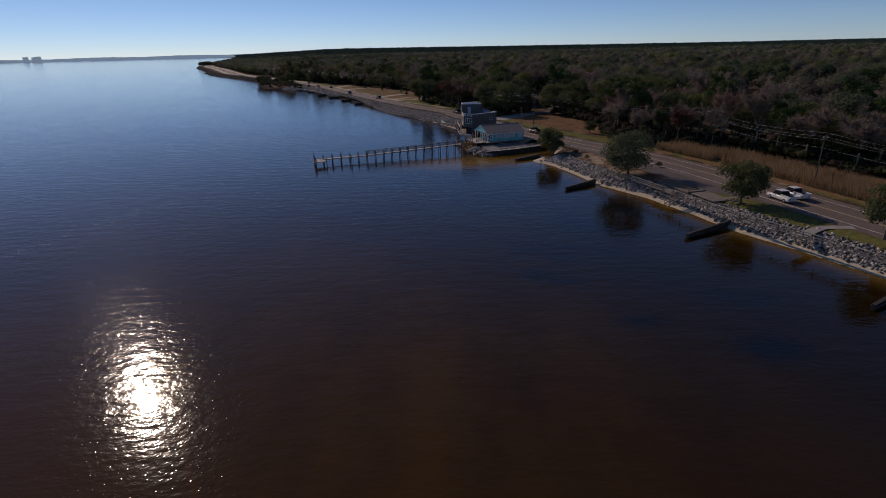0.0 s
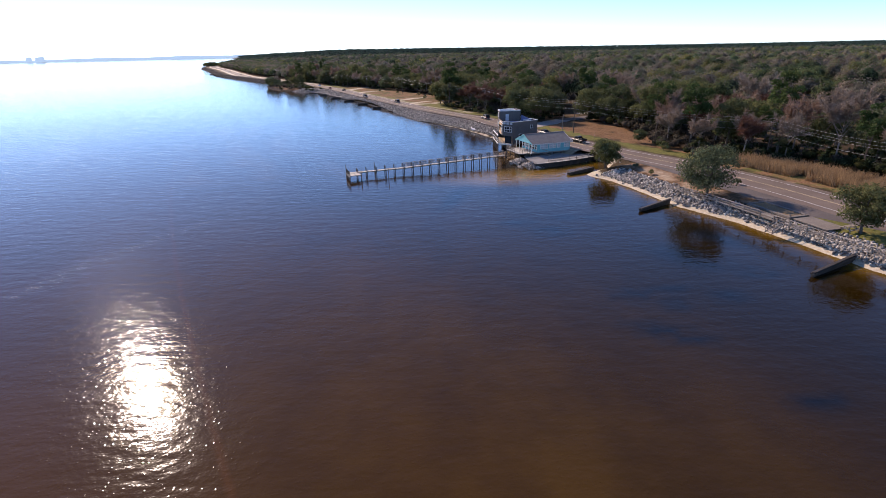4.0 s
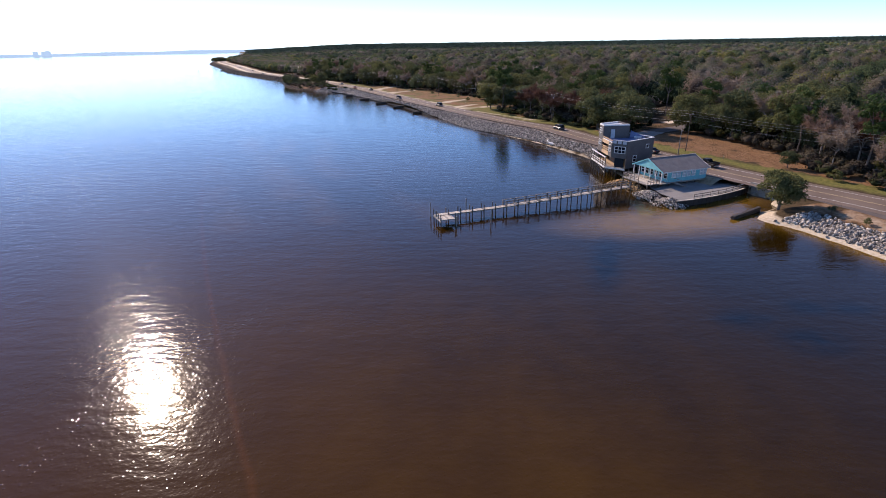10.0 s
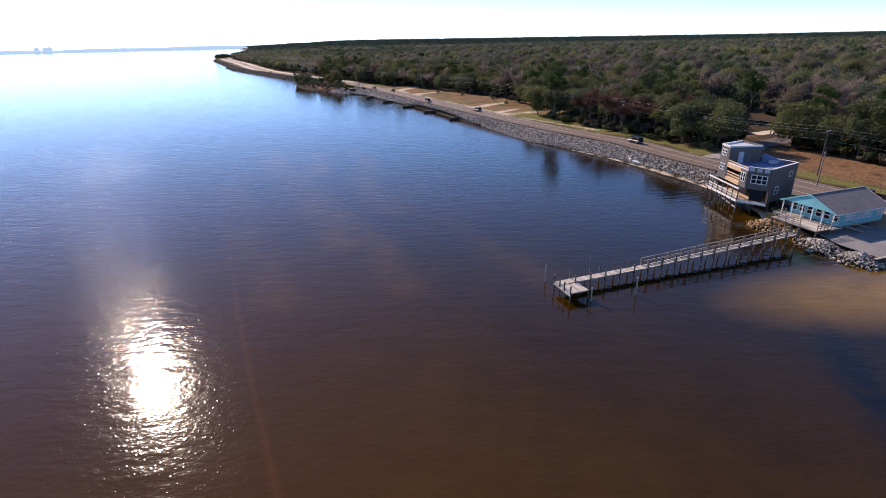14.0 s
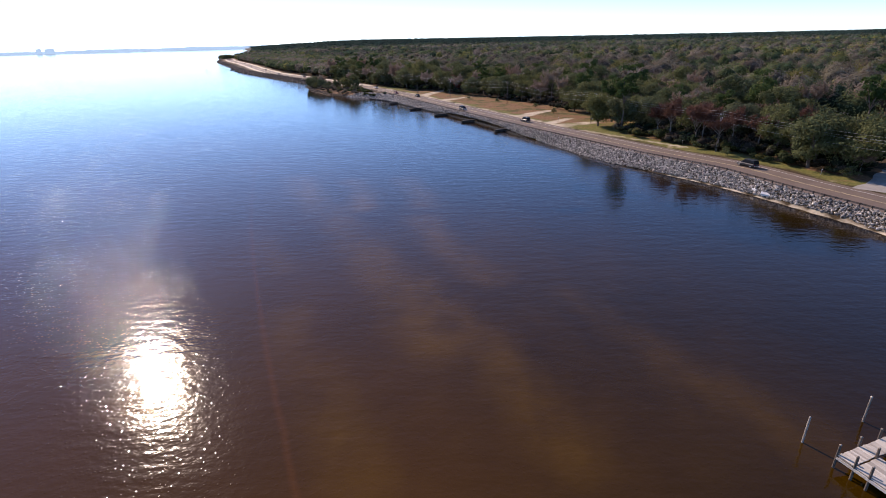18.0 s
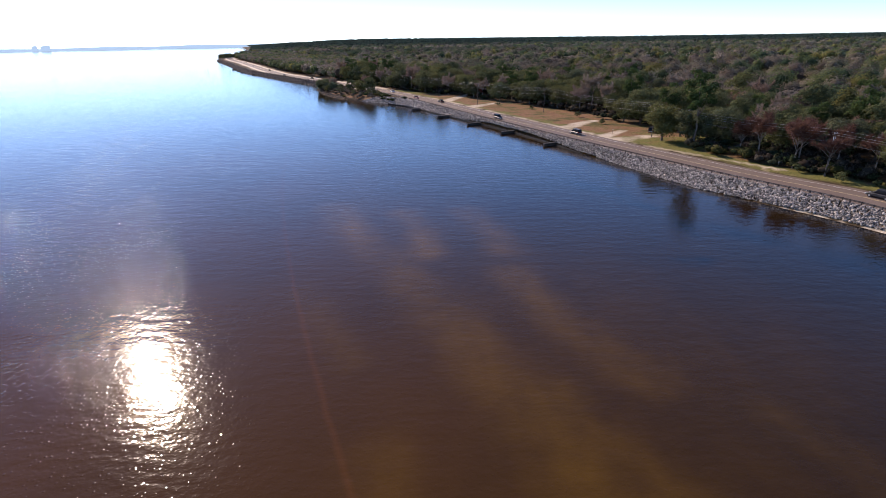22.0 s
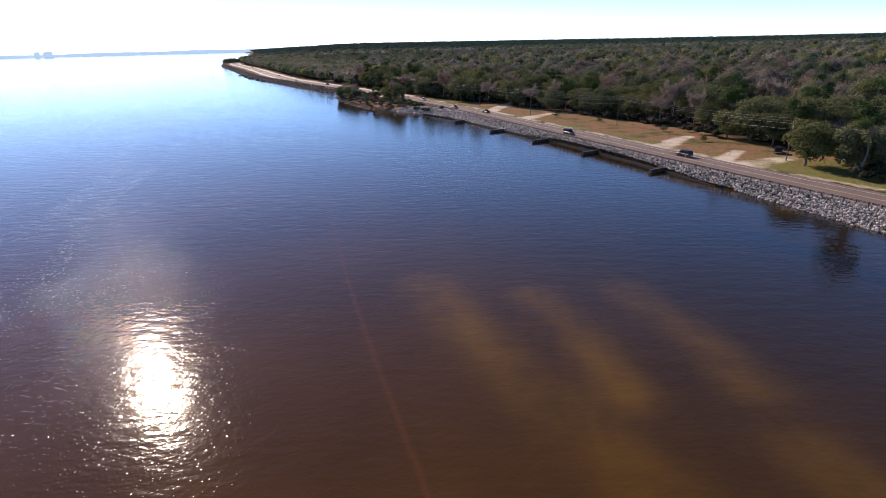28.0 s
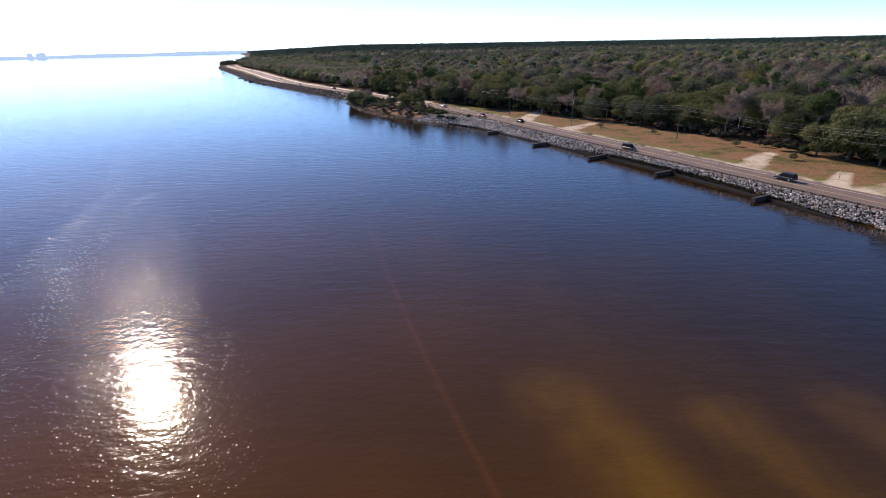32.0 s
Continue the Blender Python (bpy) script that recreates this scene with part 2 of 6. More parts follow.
DECK_WOOD = plain("bleached_deck_boards", (0.32, 0.285, 0.24), (0.55, 0.50, 0.43), 1.0, 14, 0.8, bump=0.006, vary=0.5)
DARK_WOOD = plain("wet_dark_timber", (0.020, 0.016, 0.013), (0.060, 0.048, 0.040), 0.8, 9, 0.7, bump=0.02, vary=0.3)
PILE_WOOD = plain("brown_treated_piles", (0.06, 0.045, 0.034), (0.15, 0.12, 0.095), 0.8, 9, 0.8, bump=0.02)
NEW_WOOD = plain("raw_yellow_lumber", (0.42, 0.29, 0.16), (0.62, 0.46, 0.28), 1.5, 12, 0.8)
WHITE_PAINT = plain("white_painted_trim", (0.62, 0.61, 0.58), (0.80, 0.79, 0.76), 0.8, 9, 0.5)
GRAVEL = plain("grey_yard_gravel", (0.15, 0.145, 0.14), (0.27, 0.26, 0.25), 0.5, 6, 0.95, bump=0.02)
GREY_WRAP = plain("grey_brown_sheathing", (0.085, 0.077, 0.072), (0.145, 0.132, 0.124), 0.5, 5, 0.85)
BLUE_MEMBRANE = plain("blue_grey_roof_membrane", (0.10, 0.13, 0.26), (0.22, 0.26, 0.42), 0.4, 3, 0.7)
PALE_ROOF = plain("pale_grey_flat_roof", (0.42, 0.43, 0.46), (0.60, 0.61, 0.64), 0.5, 4, 0.8)
SHINGLE = plain("grey_asphalt_shingle", (0.165, 0.148, 0.138), (0.25, 0.225, 0.21), 0.8, 7, 0.9, bump=0.01, vary=0.06)
TEAL = plain("turquoise_clapboard_paint", (0.16, 0.44, 0.47), (0.24, 0.56, 0.58), 0.8, 7, 0.6, vary=0.2)
BLACK_STEEL = plain("dark_weathering_steel", (0.05, 0.042, 0.036), (0.11, 0.09, 0.075), 1.0, 8, 0.6, 0.3)
GALV = plain("galvanised_steel", (0.38, 0.39, 0.40), (0.55, 0.56, 0.57), 1.0, 8, 0.4, 0.7)
BARK = plain("grey_brown_bark", (0.075, 0.058, 0.045), (0.19, 0.155, 0.125), 1.2, 9, 0.95, bump=0.03)
PALE_BARK = plain("pale_winter_bark", (0.15, 0.125, 0.10), (0.30, 0.26, 0.22), 1.2, 9, 0.95)
TYRE = plain("black_tyre_rubber", (0.012, 0.012, 0.012), (0.03, 0.03, 0.03), 2, 12, 0.8)
RED_WALL = plain("barn_red_boards", (0.26, 0.055, 0.035), (0.40, 0.10, 0.06), 0.8, 7, 0.8)
CREAM = plain("cream_painted_boards", (0.50, 0.46, 0.38), (0.68, 0.64, 0.54), 0.8, 7, 0.7)
GREEN_ROOF = plain("grey_green_metal_roof", (0.20, 0.27, 0.25), (0.32, 0.40, 0.37), 0.8, 6, 0.5, 0.2)
BLADES = leafy("dry_reeds", [(0.27, 0.178, 0.092), (0.36, 0.255, 0.145)], through=0.3)
MEADOW = leafy("dry_meadow_grass", [(0.19, 0.135, 0.075), (0.27, 0.20, 0.12)], through=0.3)
BANK = plain("weedy_sandy_bank", (0.13, 0.10, 0.05), (0.40, 0.32, 0.21), 0.5, 2.2, 0.95, bump=0.05)
OAK_LEAF = leafy("evergreen_oak_leaves", [(0.088, 0.106, 0.052), (0.125, 0.138, 0.062), (0.142, 0.147, 0.056), (0.110, 0.126, 0.076)])
PINE_LEAF = leafy("pine_needles", [(0.048, 0.078, 0.028), (0.075, 0.105, 0.034)])
SAGE_LEAF = leafy("grey_green_leaves", [(0.10, 0.122, 0.062), (0.14, 0.16, 0.09)])
TWIG = leafy("bare_winter_twigs", [(0.27, 0.215, 0.165), (0.32, 0.26, 0.20), (0.30, 0.205, 0.15), (0.25, 0.21, 0.17)], through=0.2)
RED_TWIG = leafy("reddish_maple_twigs", [(0.125, 0.066, 0.046), (0.185, 0.102, 0.075)], through=0.2)
WOODS = leafy("mixed_woodland_crowns", [], through=0.35, tint=True)


def make_glass():
    m, nt, p = tree_nodes("dark_window_glass")
    p.inputs["Base Color"].default_value = (0.015, 0.018, 0.022, 1)
    p.inputs["Roughness"].default_value = 0.12
    p.inputs["Specular IOR Level"].default_value = 0.2
    return m


def paint(name, col, rough=0.4):
    m, nt, p = tree_nodes(name)
    c = mixc(nt, noise_n(nt, 1.5, 3, position(nt)), col, tuple(v * 0.82 for v in col))
    nt.links.new(c, p.inputs["Base Color"])
    p.inputs["Roughness"].default_value = rough
    p.inputs["Coat Weight"].default_value = 0.05
    p.inputs["Specular IOR Level"].default_value = 0.3
    return m


GLASS = make_glass()
CURTAIN = plain("pane_with_pale_blind", (0.42, 0.46, 0.48), (0.60, 0.64, 0.65), 0.8, 6, 0.15)
CAR_WHITE, CAR_BLACK, CAR_GREY, CAR_RED = (paint("white_car_paint", (0.75, 0.75, 0.75)), paint("black_car_paint", (0.02, 0.02, 0.022)),
                                           paint("grey_car_paint", (0.035, 0.038, 0.042)), paint("dark_red_car_paint", (0.16, 0.02, 0.02)))
LAMP_RED, LAMP_CLEAR = paint("red_tail_lens", (0.35, 0.01, 0.01)), paint("clear_head_lens", (0.7, 0.7, 0.68))

# ---------------------------------------------------------------- building tools
def np_mesh(name, verts, faces, material, smooth=False):
    verts, faces = np.asarray(verts, float).reshape(-1, 3), np.asarray(faces, int)
    me = bpy.data.meshes.new(name)
    me.vertices.add(len(verts))
    me.vertices.foreach_set("co", verts.ravel())
    k = faces.shape[1]
    me.loops.add(faces.size)
    me.loops.foreach_set("vertex_index", faces.ravel())
    me.polygons.add(len(faces))
    me.polygons.foreach_set("loop_start", np.arange(0, faces.size, k))
    if smooth:
        me.polygons.foreach_set("use_smooth", np.ones(len(faces), bool))
    me.update(calc_edges=True)
    me.materials.append(material)
    return me


class Geo:
    """A small mesh builder: boxes, beams, tubes, prisms."""

    def __init__(self):
        self.v, self.f = [], []

    def add(self, verts, faces):
        n = len(self.v)
        self.v += [tuple(p) for p in verts]
        self.f += [tuple(i + n for i in q) for q in faces]
        return self

    def box(self, c, s, turn=0.0):
        m = Matrix.Translation(c) @ Matrix.Rotation(turn, 4, "Z")
        h = [d / 2 for d in s]
        b = min(0.02, min(h) * 0.3)
        pts, fcs = [], []
        for sx, sy, sz in ((x, y, z) for x in (-1, 1) for y in (-1, 1) for z in (-1, 1)):
            pts += [(sx * h[0], sy * (h[1] - b), sz * (h[2] - b)), (sx * (h[0] - b), sy * h[1], sz * (h[2] - b)), (sx * (h[0] - b), sy * (h[1] - b), sz * h[2])]
        i = lambda x, y, z, a: ((x > 0) * 4 + (y > 0) * 2 + (z > 0)) * 3 + a
        for a in range(3):
            for s1 in (-1, 1):
                ring = []
                for u, w in ((-1, -1), (1, -1), (1, 1), (-1, 1)):
                    t = [0, 0, 0]
                    t[a], t[(a + 1) % 3], t[(a + 2) % 3] = s1, u, w
                    ring.append(i(*t, a))
                fcs.append(ring if s1 > 0 else ring[::-1])
        for a in range(3):
            b1, c1 = (a + 1) % 3, (a + 2) % 3
            for u in (-1, 1):
                for w in (-1, 1):
                    t0, t1 = [0, 0, 0], [0, 0, 0]
                    t0[a], t1[a] = -1, 1
                    t0[b1] = t1[b1] = u
                    t0[c1] = t1[c1] = w
                    q = [i(*t0, b1), i(*t1, b1), i(*t1, c1), i(*t0, c1)]
                    fcs.append(q if u * w > 0 else q[::-1])
        for x in (-1, 1):
            for y in (-1, 1):
                for z in (-1, 1):
                    q = [i(x, y, z, 0), i(x, y, z, 1), i(x, y, z, 2)]
                    fcs.append(q if x * y * z > 0 else q[::-1])
        return self.add([m @ Vector(p) for p in pts], fcs)

    def beam(self, p0, p1, w, h):
        p0, p1 = Vector(p0), Vector(p1)
        d = p1 - p0
        side = Vector((-d.y, d.x, 0))
        side = side.normalized() * w / 2 if side.length > 1e-6 else Vector((w / 2, 0, 0))
        up = d.cross(side).normalized() * -h / 2
        if side.length < 1e-6 or abs(up.length) < 1e-6:
            up = Vector((0, h / 2, 0))
        pts = [p + a * side + b * up for p in (p0, p1) for a, b in ((-1, -1), (1, -1), (1, 1), (-1, 1))]
        return self.add(pts, [(0, 1, 2, 3), (7, 6, 5, 4), (0, 4, 5, 1), (1, 5, 6, 2), (2, 6, 7, 3), (3, 7, 4, 0)])

    def tube(self, p0, p1, r0, r1, n=7):
        p0, p1 = Vector(p0), Vector(p1)
        q = (p1 - p0).to_track_quat("Z", "Y")
        pts = [p + q @ Vector((r * math.cos(a), r * math.sin(a), 0)) for p, r in ((p0, r0), (p1, r1)) for a in (2 * math.pi * k / n for k in range(n))]
        fcs = [(k, (k + 1) % n, n + (k + 1) % n, n + k) for k in range(n)] + [tuple(range(n))[::-1], tuple(range(n, 2 * n))]
        return self.add(pts, fcs)

    def prism(self, pts, z0, z1):
        n = len(pts)
        area = sum(a[0] * b[1] - b[0] * a[1] for a, b in zip(pts, pts[1:] + pts[:1]))
        pts = pts if area > 0 else pts[::-1]
        v = [(x, y, z0) for x, y in pts] + [(x, y, z1) for x, y in pts]
        return self.add(v, [tuple(range(n))[::-1], tuple(range(n, 2 * n))] + [(k, (k + 1) % n, n + (k + 1) % n, n + k) for k in range(n)])

    def mesh(self, name, material):
        me = bpy.data.meshes.new(name)
        me.from_pydata(self.v, [], self.f)
        me.update()
        me.materials.append(material)
        return me


def part(name, geo, material, parent, label=""):
    """One mesh object under a thing or under a part; geo: a Geo or a mesh."""
    ob = new(name, geo.mesh(name, material) if isinstance(geo, Geo) else geo)
    ob.parent = parent
    return tagged(ob, label)


def thing(name, m, label, category, group="", kind=""):
    ob = new(name)
    ob.empty_display_size = 0.3
    ob.matrix_basis = m
    return tagged(ob, label, category, group, kind)


def spline(pts, step):
    """Points along a smooth curve through pts, about step metres apart."""
    p = np.array(pts, float)
    p = np.vstack([2 * p[0] - p[1], p, 2 * p[-1] - p[-2]])
    out = []
    for a, b, c, d in zip(p, p[1:], p[2:], p[3:]):
        n = max(1, int(np.linalg.norm(c - b) / step))
        for t in np.arange(n) / n:
            out.append(0.5 * (2 * b + (c - a) * t + (2 * a - 5 * b + 4 * c - d) * t * t + (3 * b - 3 * c + d - a) * t ** 3))
    out.append(p[-2])
    return np.array(out)


def near_line(x, y, line):
    """Distance to a polyline, and on which side: positive on its right."""
    x, y = np.asarray(x, float), np.asarray(y, float)
    best, side = np.full(x.shape, 1e18), np.zeros(x.shape)
    for (ax, ay), (bx, by) in zip(line[:-1], line[1:]):
        dx, dy = bx - ax, by - ay
        t = np.clip(((x - ax) * dx + (y - ay) * dy) / (dx * dx + dy * dy), 0, 1)
        ex, ey = x - ax - t * dx, y - ay - t * dy
        d = ex * ex + ey * ey
        m = d < best
        best = np.where(m, d, best)
        side = np.where(m, np.sign(ex * dy - ey * dx + 1e-9), side)
    return np.sqrt(best) * side


def inside(x, y, poly):
    x, y = np.asarray(x, float), np.asarray(y, float)
    r = np.zeros(x.shape, bool)
    for (ax, ay), (bx, by) in zip(poly, poly[1:] + poly[:1]):
        r ^= ((ay > y) != (by > y)) & (x < (bx - ax) * (y - ay) / (by - ay + 1e-12) + ax)
    return r


# ---------------------------------------------------------------- the plan
ROAD = spline([(110, -120), (99, -60), (87, 0), (79.5, 33), (73, 58.5), (67.5, 81), (60, 100.5), (51.5, 115.5), (44.5, 129), (37.5, 145),
               (31, 161), (26, 174), (21, 189), (10, 206.5), (-0.8, 227), (-12.3, 250), (-34.3, 297), (-51.2, 334), (-66.5, 367.5), (-96, 424),
               (-150, 513), (-184, 567), (-218, 622), (-278, 745), (-362, 925), (-450, 1100), (-496, 1206), (-548, 1330)], 4.0)
SHORE = [(104, -120), (86, -40), (78, 0), (71, 22), (62.5, 41.5), (59, 48), (56, 58), (52.5, 68), (47, 77.5), (43.8, 90), (41.2, 97.5),
         (37.5, 102.6), (40.5, 106.5), (46.0, 110.0), (47.6, 114.5), (45.2, 119.0), (42.6, 117.1), (35.2, 113.0), (28.6, 110.4), (26.6, 115.2), (25.6, 120), (23.2, 123),
         (22.8, 127), (25.4, 133), (25.2, 142), (24.2, 149), (22.2, 157), (18.4, 166.5), (14, 176), (8.5, 186), (2.4, 194.5),
         (-3.6, 203), (-8.5, 213), (-13.7, 227.5), (-20.6, 246.5), (-29.6, 269), (-40.2, 291.5), (-54.2, 316.5), (-74.5, 355), (-87, 371.5),
         (-103, 385), (-117, 398), (-133, 427), (-143, 455), (-146.5, 464), (-143, 472), (-146, 484), (-160, 505), (-188, 545), (-228, 609), (-283, 698),
         (-365, 868), (-470, 1080), (-512, 1180), (-523, 1215), (-562, 1310), (-580, 1420), (-672, 1800), (-1050, 2900), (-1760, 4800), (-2060, 5600)]
SHORE_LINE = np.array(SHORE, float)
YARD = [(28.6, 110.4), (35.2, 113.0), (42.6, 117.1), (45.2, 119.0), (43.0, 124.5), (37.5, 134), (33, 140), (25.4, 133), (23, 127), (23.4, 123), (25.8, 120), (26.8, 115.2)]
TREE_Y = [-200, 60, 84, 93, 104, 114, 125, 140, 160, 171, 176, 187, 193, 207, 225, 238, 246, 258, 305, 345, 380, 400, 450, 520, 1300, 1500]
TREE_N = [26, 25, 25, 19, 11, 12, 16, 26, 32, 34, 13, 10, 11, 13, 11, 14, 30, 30, 34, 30, 22, 16, 10, 14, 12, 12]
road_n = lambda x, y: near_line(x, y, ROAD)
inland = lambda x, y: near_line(x, y, SHORE_LINE)
tree_edge = lambda y: np.interp(y, TREE_Y, TREE_N)


def height(x, y, d=None, n=None):
    """The ground's height: a bank at the shore, flat by the road, a slow rise inland."""
    d = inland(x, y) if d is None else d
    n = road_n(x, y) if n is None else n
    h = np.interp(d - np.interp(y, [190, 205, 375, 390], [0, 0.75, 0.75, 0]), [-60, -6, -0.3, 0.6, 5.5, 7], [-4, -1.2, -0.25, 0.06, 1.9, 2.0])
    h = np.where((d > 0.3) & (np.abs(n) < 12), np.maximum(h, 2.0 - np.clip(-n - 6.2, 0, 9) * 0.62), h)
    h = h + np.clip((n - 40) / 400, 0, 1) * 2.5
    return np.where(inside(x, y, YARD), np.minimum(h, 0.85), h)


def road_frame(dist_along):
    """Position and heading at so many metres along the road's line."""
    seg = np.linalg.norm(np.diff(ROAD, axis=0), axis=1)
    cum = np.r_[0, np.cumsum(seg)]
    i = int(np.clip(np.searchsorted(cum, dist_along) - 1, 0, len(seg) - 1))
    u = (ROAD[i + 1] - ROAD[i]) / seg[i]
    return ROAD[i] + u * (dist_along - cum[i]), u


def along_of(y):
    """Metres along the road at which it passes a given y."""
    seg = np.linalg.norm(np.diff(ROAD, axis=0), axis=1)
    return float(np.interp(y, ROAD[:, 1], np.r_[0, np.cumsum(seg)])) if y < 1150 else 1400.0


def ribbon(line, n0, n1, z, name, material):
    """A flat strip beside a line, from offset n0 to n1 (positive to the right)."""
    t = np.gradient(line, axis=0)
    t /= np.linalg.norm(t, axis=1)[:, None]
    r = np.stack([t[:, 1], -t[:, 0]], 1)
    a, b = line + r * np.reshape(n0, (-1, 1)), line + r * np.reshape(n1, (-1, 1))
    v = np.concatenate([np.c_[a, np.full(len(a), z)], np.c_[b, np.full(len(b), z)]])
    k = np.arange(len(line) - 1)
    return np_mesh(name, v, np.stack([k, k + len(line), k + 1 + len(line), k + 1], 1), material)


# ---------------------------------------------------------------- ground, water
def build_ground():
    xs = np.unique(np.concatenate([np.linspace(-2300, -620, 24), np.arange(-620, -240, 7.0), np.arange(-240, -110, 5.0), np.arange(-110, 120, 1.6), np.arange(120, 400, 14.0), np.linspace(400, 4900, 26)]))
    ys = np.unique(np.concatenate([np.linspace(-700, -60, 16), np.arange(-60, 300, 1.6), np.arange(300, 470, 2.6), np.arange(470, 560, 6.0), np.arange(560, 1400, 8.0), np.linspace(1400, 4900, 24)]))
    X, Y = np.meshgrid(xs, ys)
    d, n = inland(X, Y), road_n(X, Y)
    # the soil lies back under the boulders of the northern bank
    Z = height(X, Y, d - np.where((Y > 195) & (Y < 378), 2.0, 0.0), n)
    Z = np.where(d < -30, -4.0, Z)
    k = np.arange(X.size).reshape(X.shape)
    quads = np.stack([k[:-1, :-1], k[:-1, 1:], k[1:, 1:], k[1:, :-1]], -1)
    keep = (d[:-1, :-1] > -30) | (d[1:, 1:] > -30) | (d[:-1, 1:] > -30) | (d[1:, :-1] > -30)
    me = np_mesh("ground", np.stack([X, Y, Z], -1), quads[keep], GROUND, True)
    edge = tree_edge(Y)
    open_land = (n > -20) & (n < edge + 3)
    ramp01 = lambda v, a, b: np.clip((v - a) / (b - a), 0, 1)
    beach = (1 - ramp01(d, 2.0, 3.0)) * (Y < 106)
    verge = np.clip(1 - np.abs(n - 6.2) / 3.4, 0, 1) * np.clip((Y - 236) / 14, 0.4, 1) * 0.66
    south_lot = (Y < 105) & (Y > 66) & (n < -5) & (d > 4.5)
    drives = np.zeros_like(X)
    for (ax, ay), (bx, by), w0, w1, v in (((-9.5, 249), (9, 258), 5.0, 2.0, 0.62), ((-11, 254), (1, 267), 2.6, 1.6, 0.8), ((-18.5, 273), (-3, 289), 3.6, 2.2, 0.78), ((-46, 337), (-33, 350), 3.6, 2.4, 0.8),
                                       ((-57, 361), (-50, 380), 3.2, 3.0, 0.8), ((-50, 380), (-40, 402), 3.0, 2.6, 0.75), ((-8, 250), (-22, 282), 2.4, 1.6, 0.55), ((-45, 334), (-58, 364), 2.6, 2.2, 0.5),
                                       ((-1, 241), (19, 211), 1.6, 1.2, 0.62)):
        ex, ey = bx - ax, by - ay
        t = np.clip(((X - ax) * ex + (Y - ay) * ey) / (ex * ex + ey * ey), 0, 1)
        drives = np.maximum(drives, np.clip(1.7 - 1.1 * np.hypot(X - ax - t * ex, Y - ay - t * ey) / (w0 + (w1 - w0) * t), 0, 1) * v * 0.85)
    sandy = np.maximum.reduce([beach, verge, south_lot * 0.36, (d < 1.1) * 0.62 * (Y < 190), ((np.abs(n) < 10) & (Y > 440)) * 0.85, drives])
    meadow = (open_land & (Y > 105) & (Y < 200) & (n > 12)) * 0.85
    lots = (open_land & (Y >= 246) & (Y < 400)) * np.clip((n - 6) / 5, 0, 1) * 0.60
    islet = ((n < -8) & (Y > 380) & (Y < 480)) * 0.6 + ((n > 8) & (n < edge + 6) & (Y > 430)) * 0.6
    dry = np.maximum.reduce([meadow, lots, islet, (open_land & (Y < 105) & (n > 6)) * 0.55, south_lot * 0.62, ((n >= edge) & (n < edge + 30)) * 0.35])
    green = np.maximum.reduce([open_land * np.clip(1 - np.abs(n - 9.5) / 6, 0, 1) * 0.95 * (Y < 430), (open_land & (n > 8)) * np.where(Y > 246, 0.62, 0.45) * (Y < 430), ((Y > 236) & (Y < 262) & (n > 8) & (n < 34)) * 0.9,
                               ((Y < 68) & (n < -5) & (d > 4.4)) * 1.0])
    dry = np.where((d < 1.8) & (Y > 190), 0.0, dry)
    green = np.where((d < 1.8) & (Y > 190), 0.0, green)
    dry = np.where((Y > 236) & (Y < 254) & (n > 8) & (n < 34), 0.2, dry)
    col = np.stack([sandy, dry, green, np.ones_like(d)], -1).reshape(-1, 4)
    at = me.color_attributes.new("cover", "FLOAT_COLOR", "POINT")
    at.data.foreach_set("color", col.ravel())
    tagged(new("ground", me), "sandy coastal ground with dry grass and woodland floor", "ground", kind="structure")


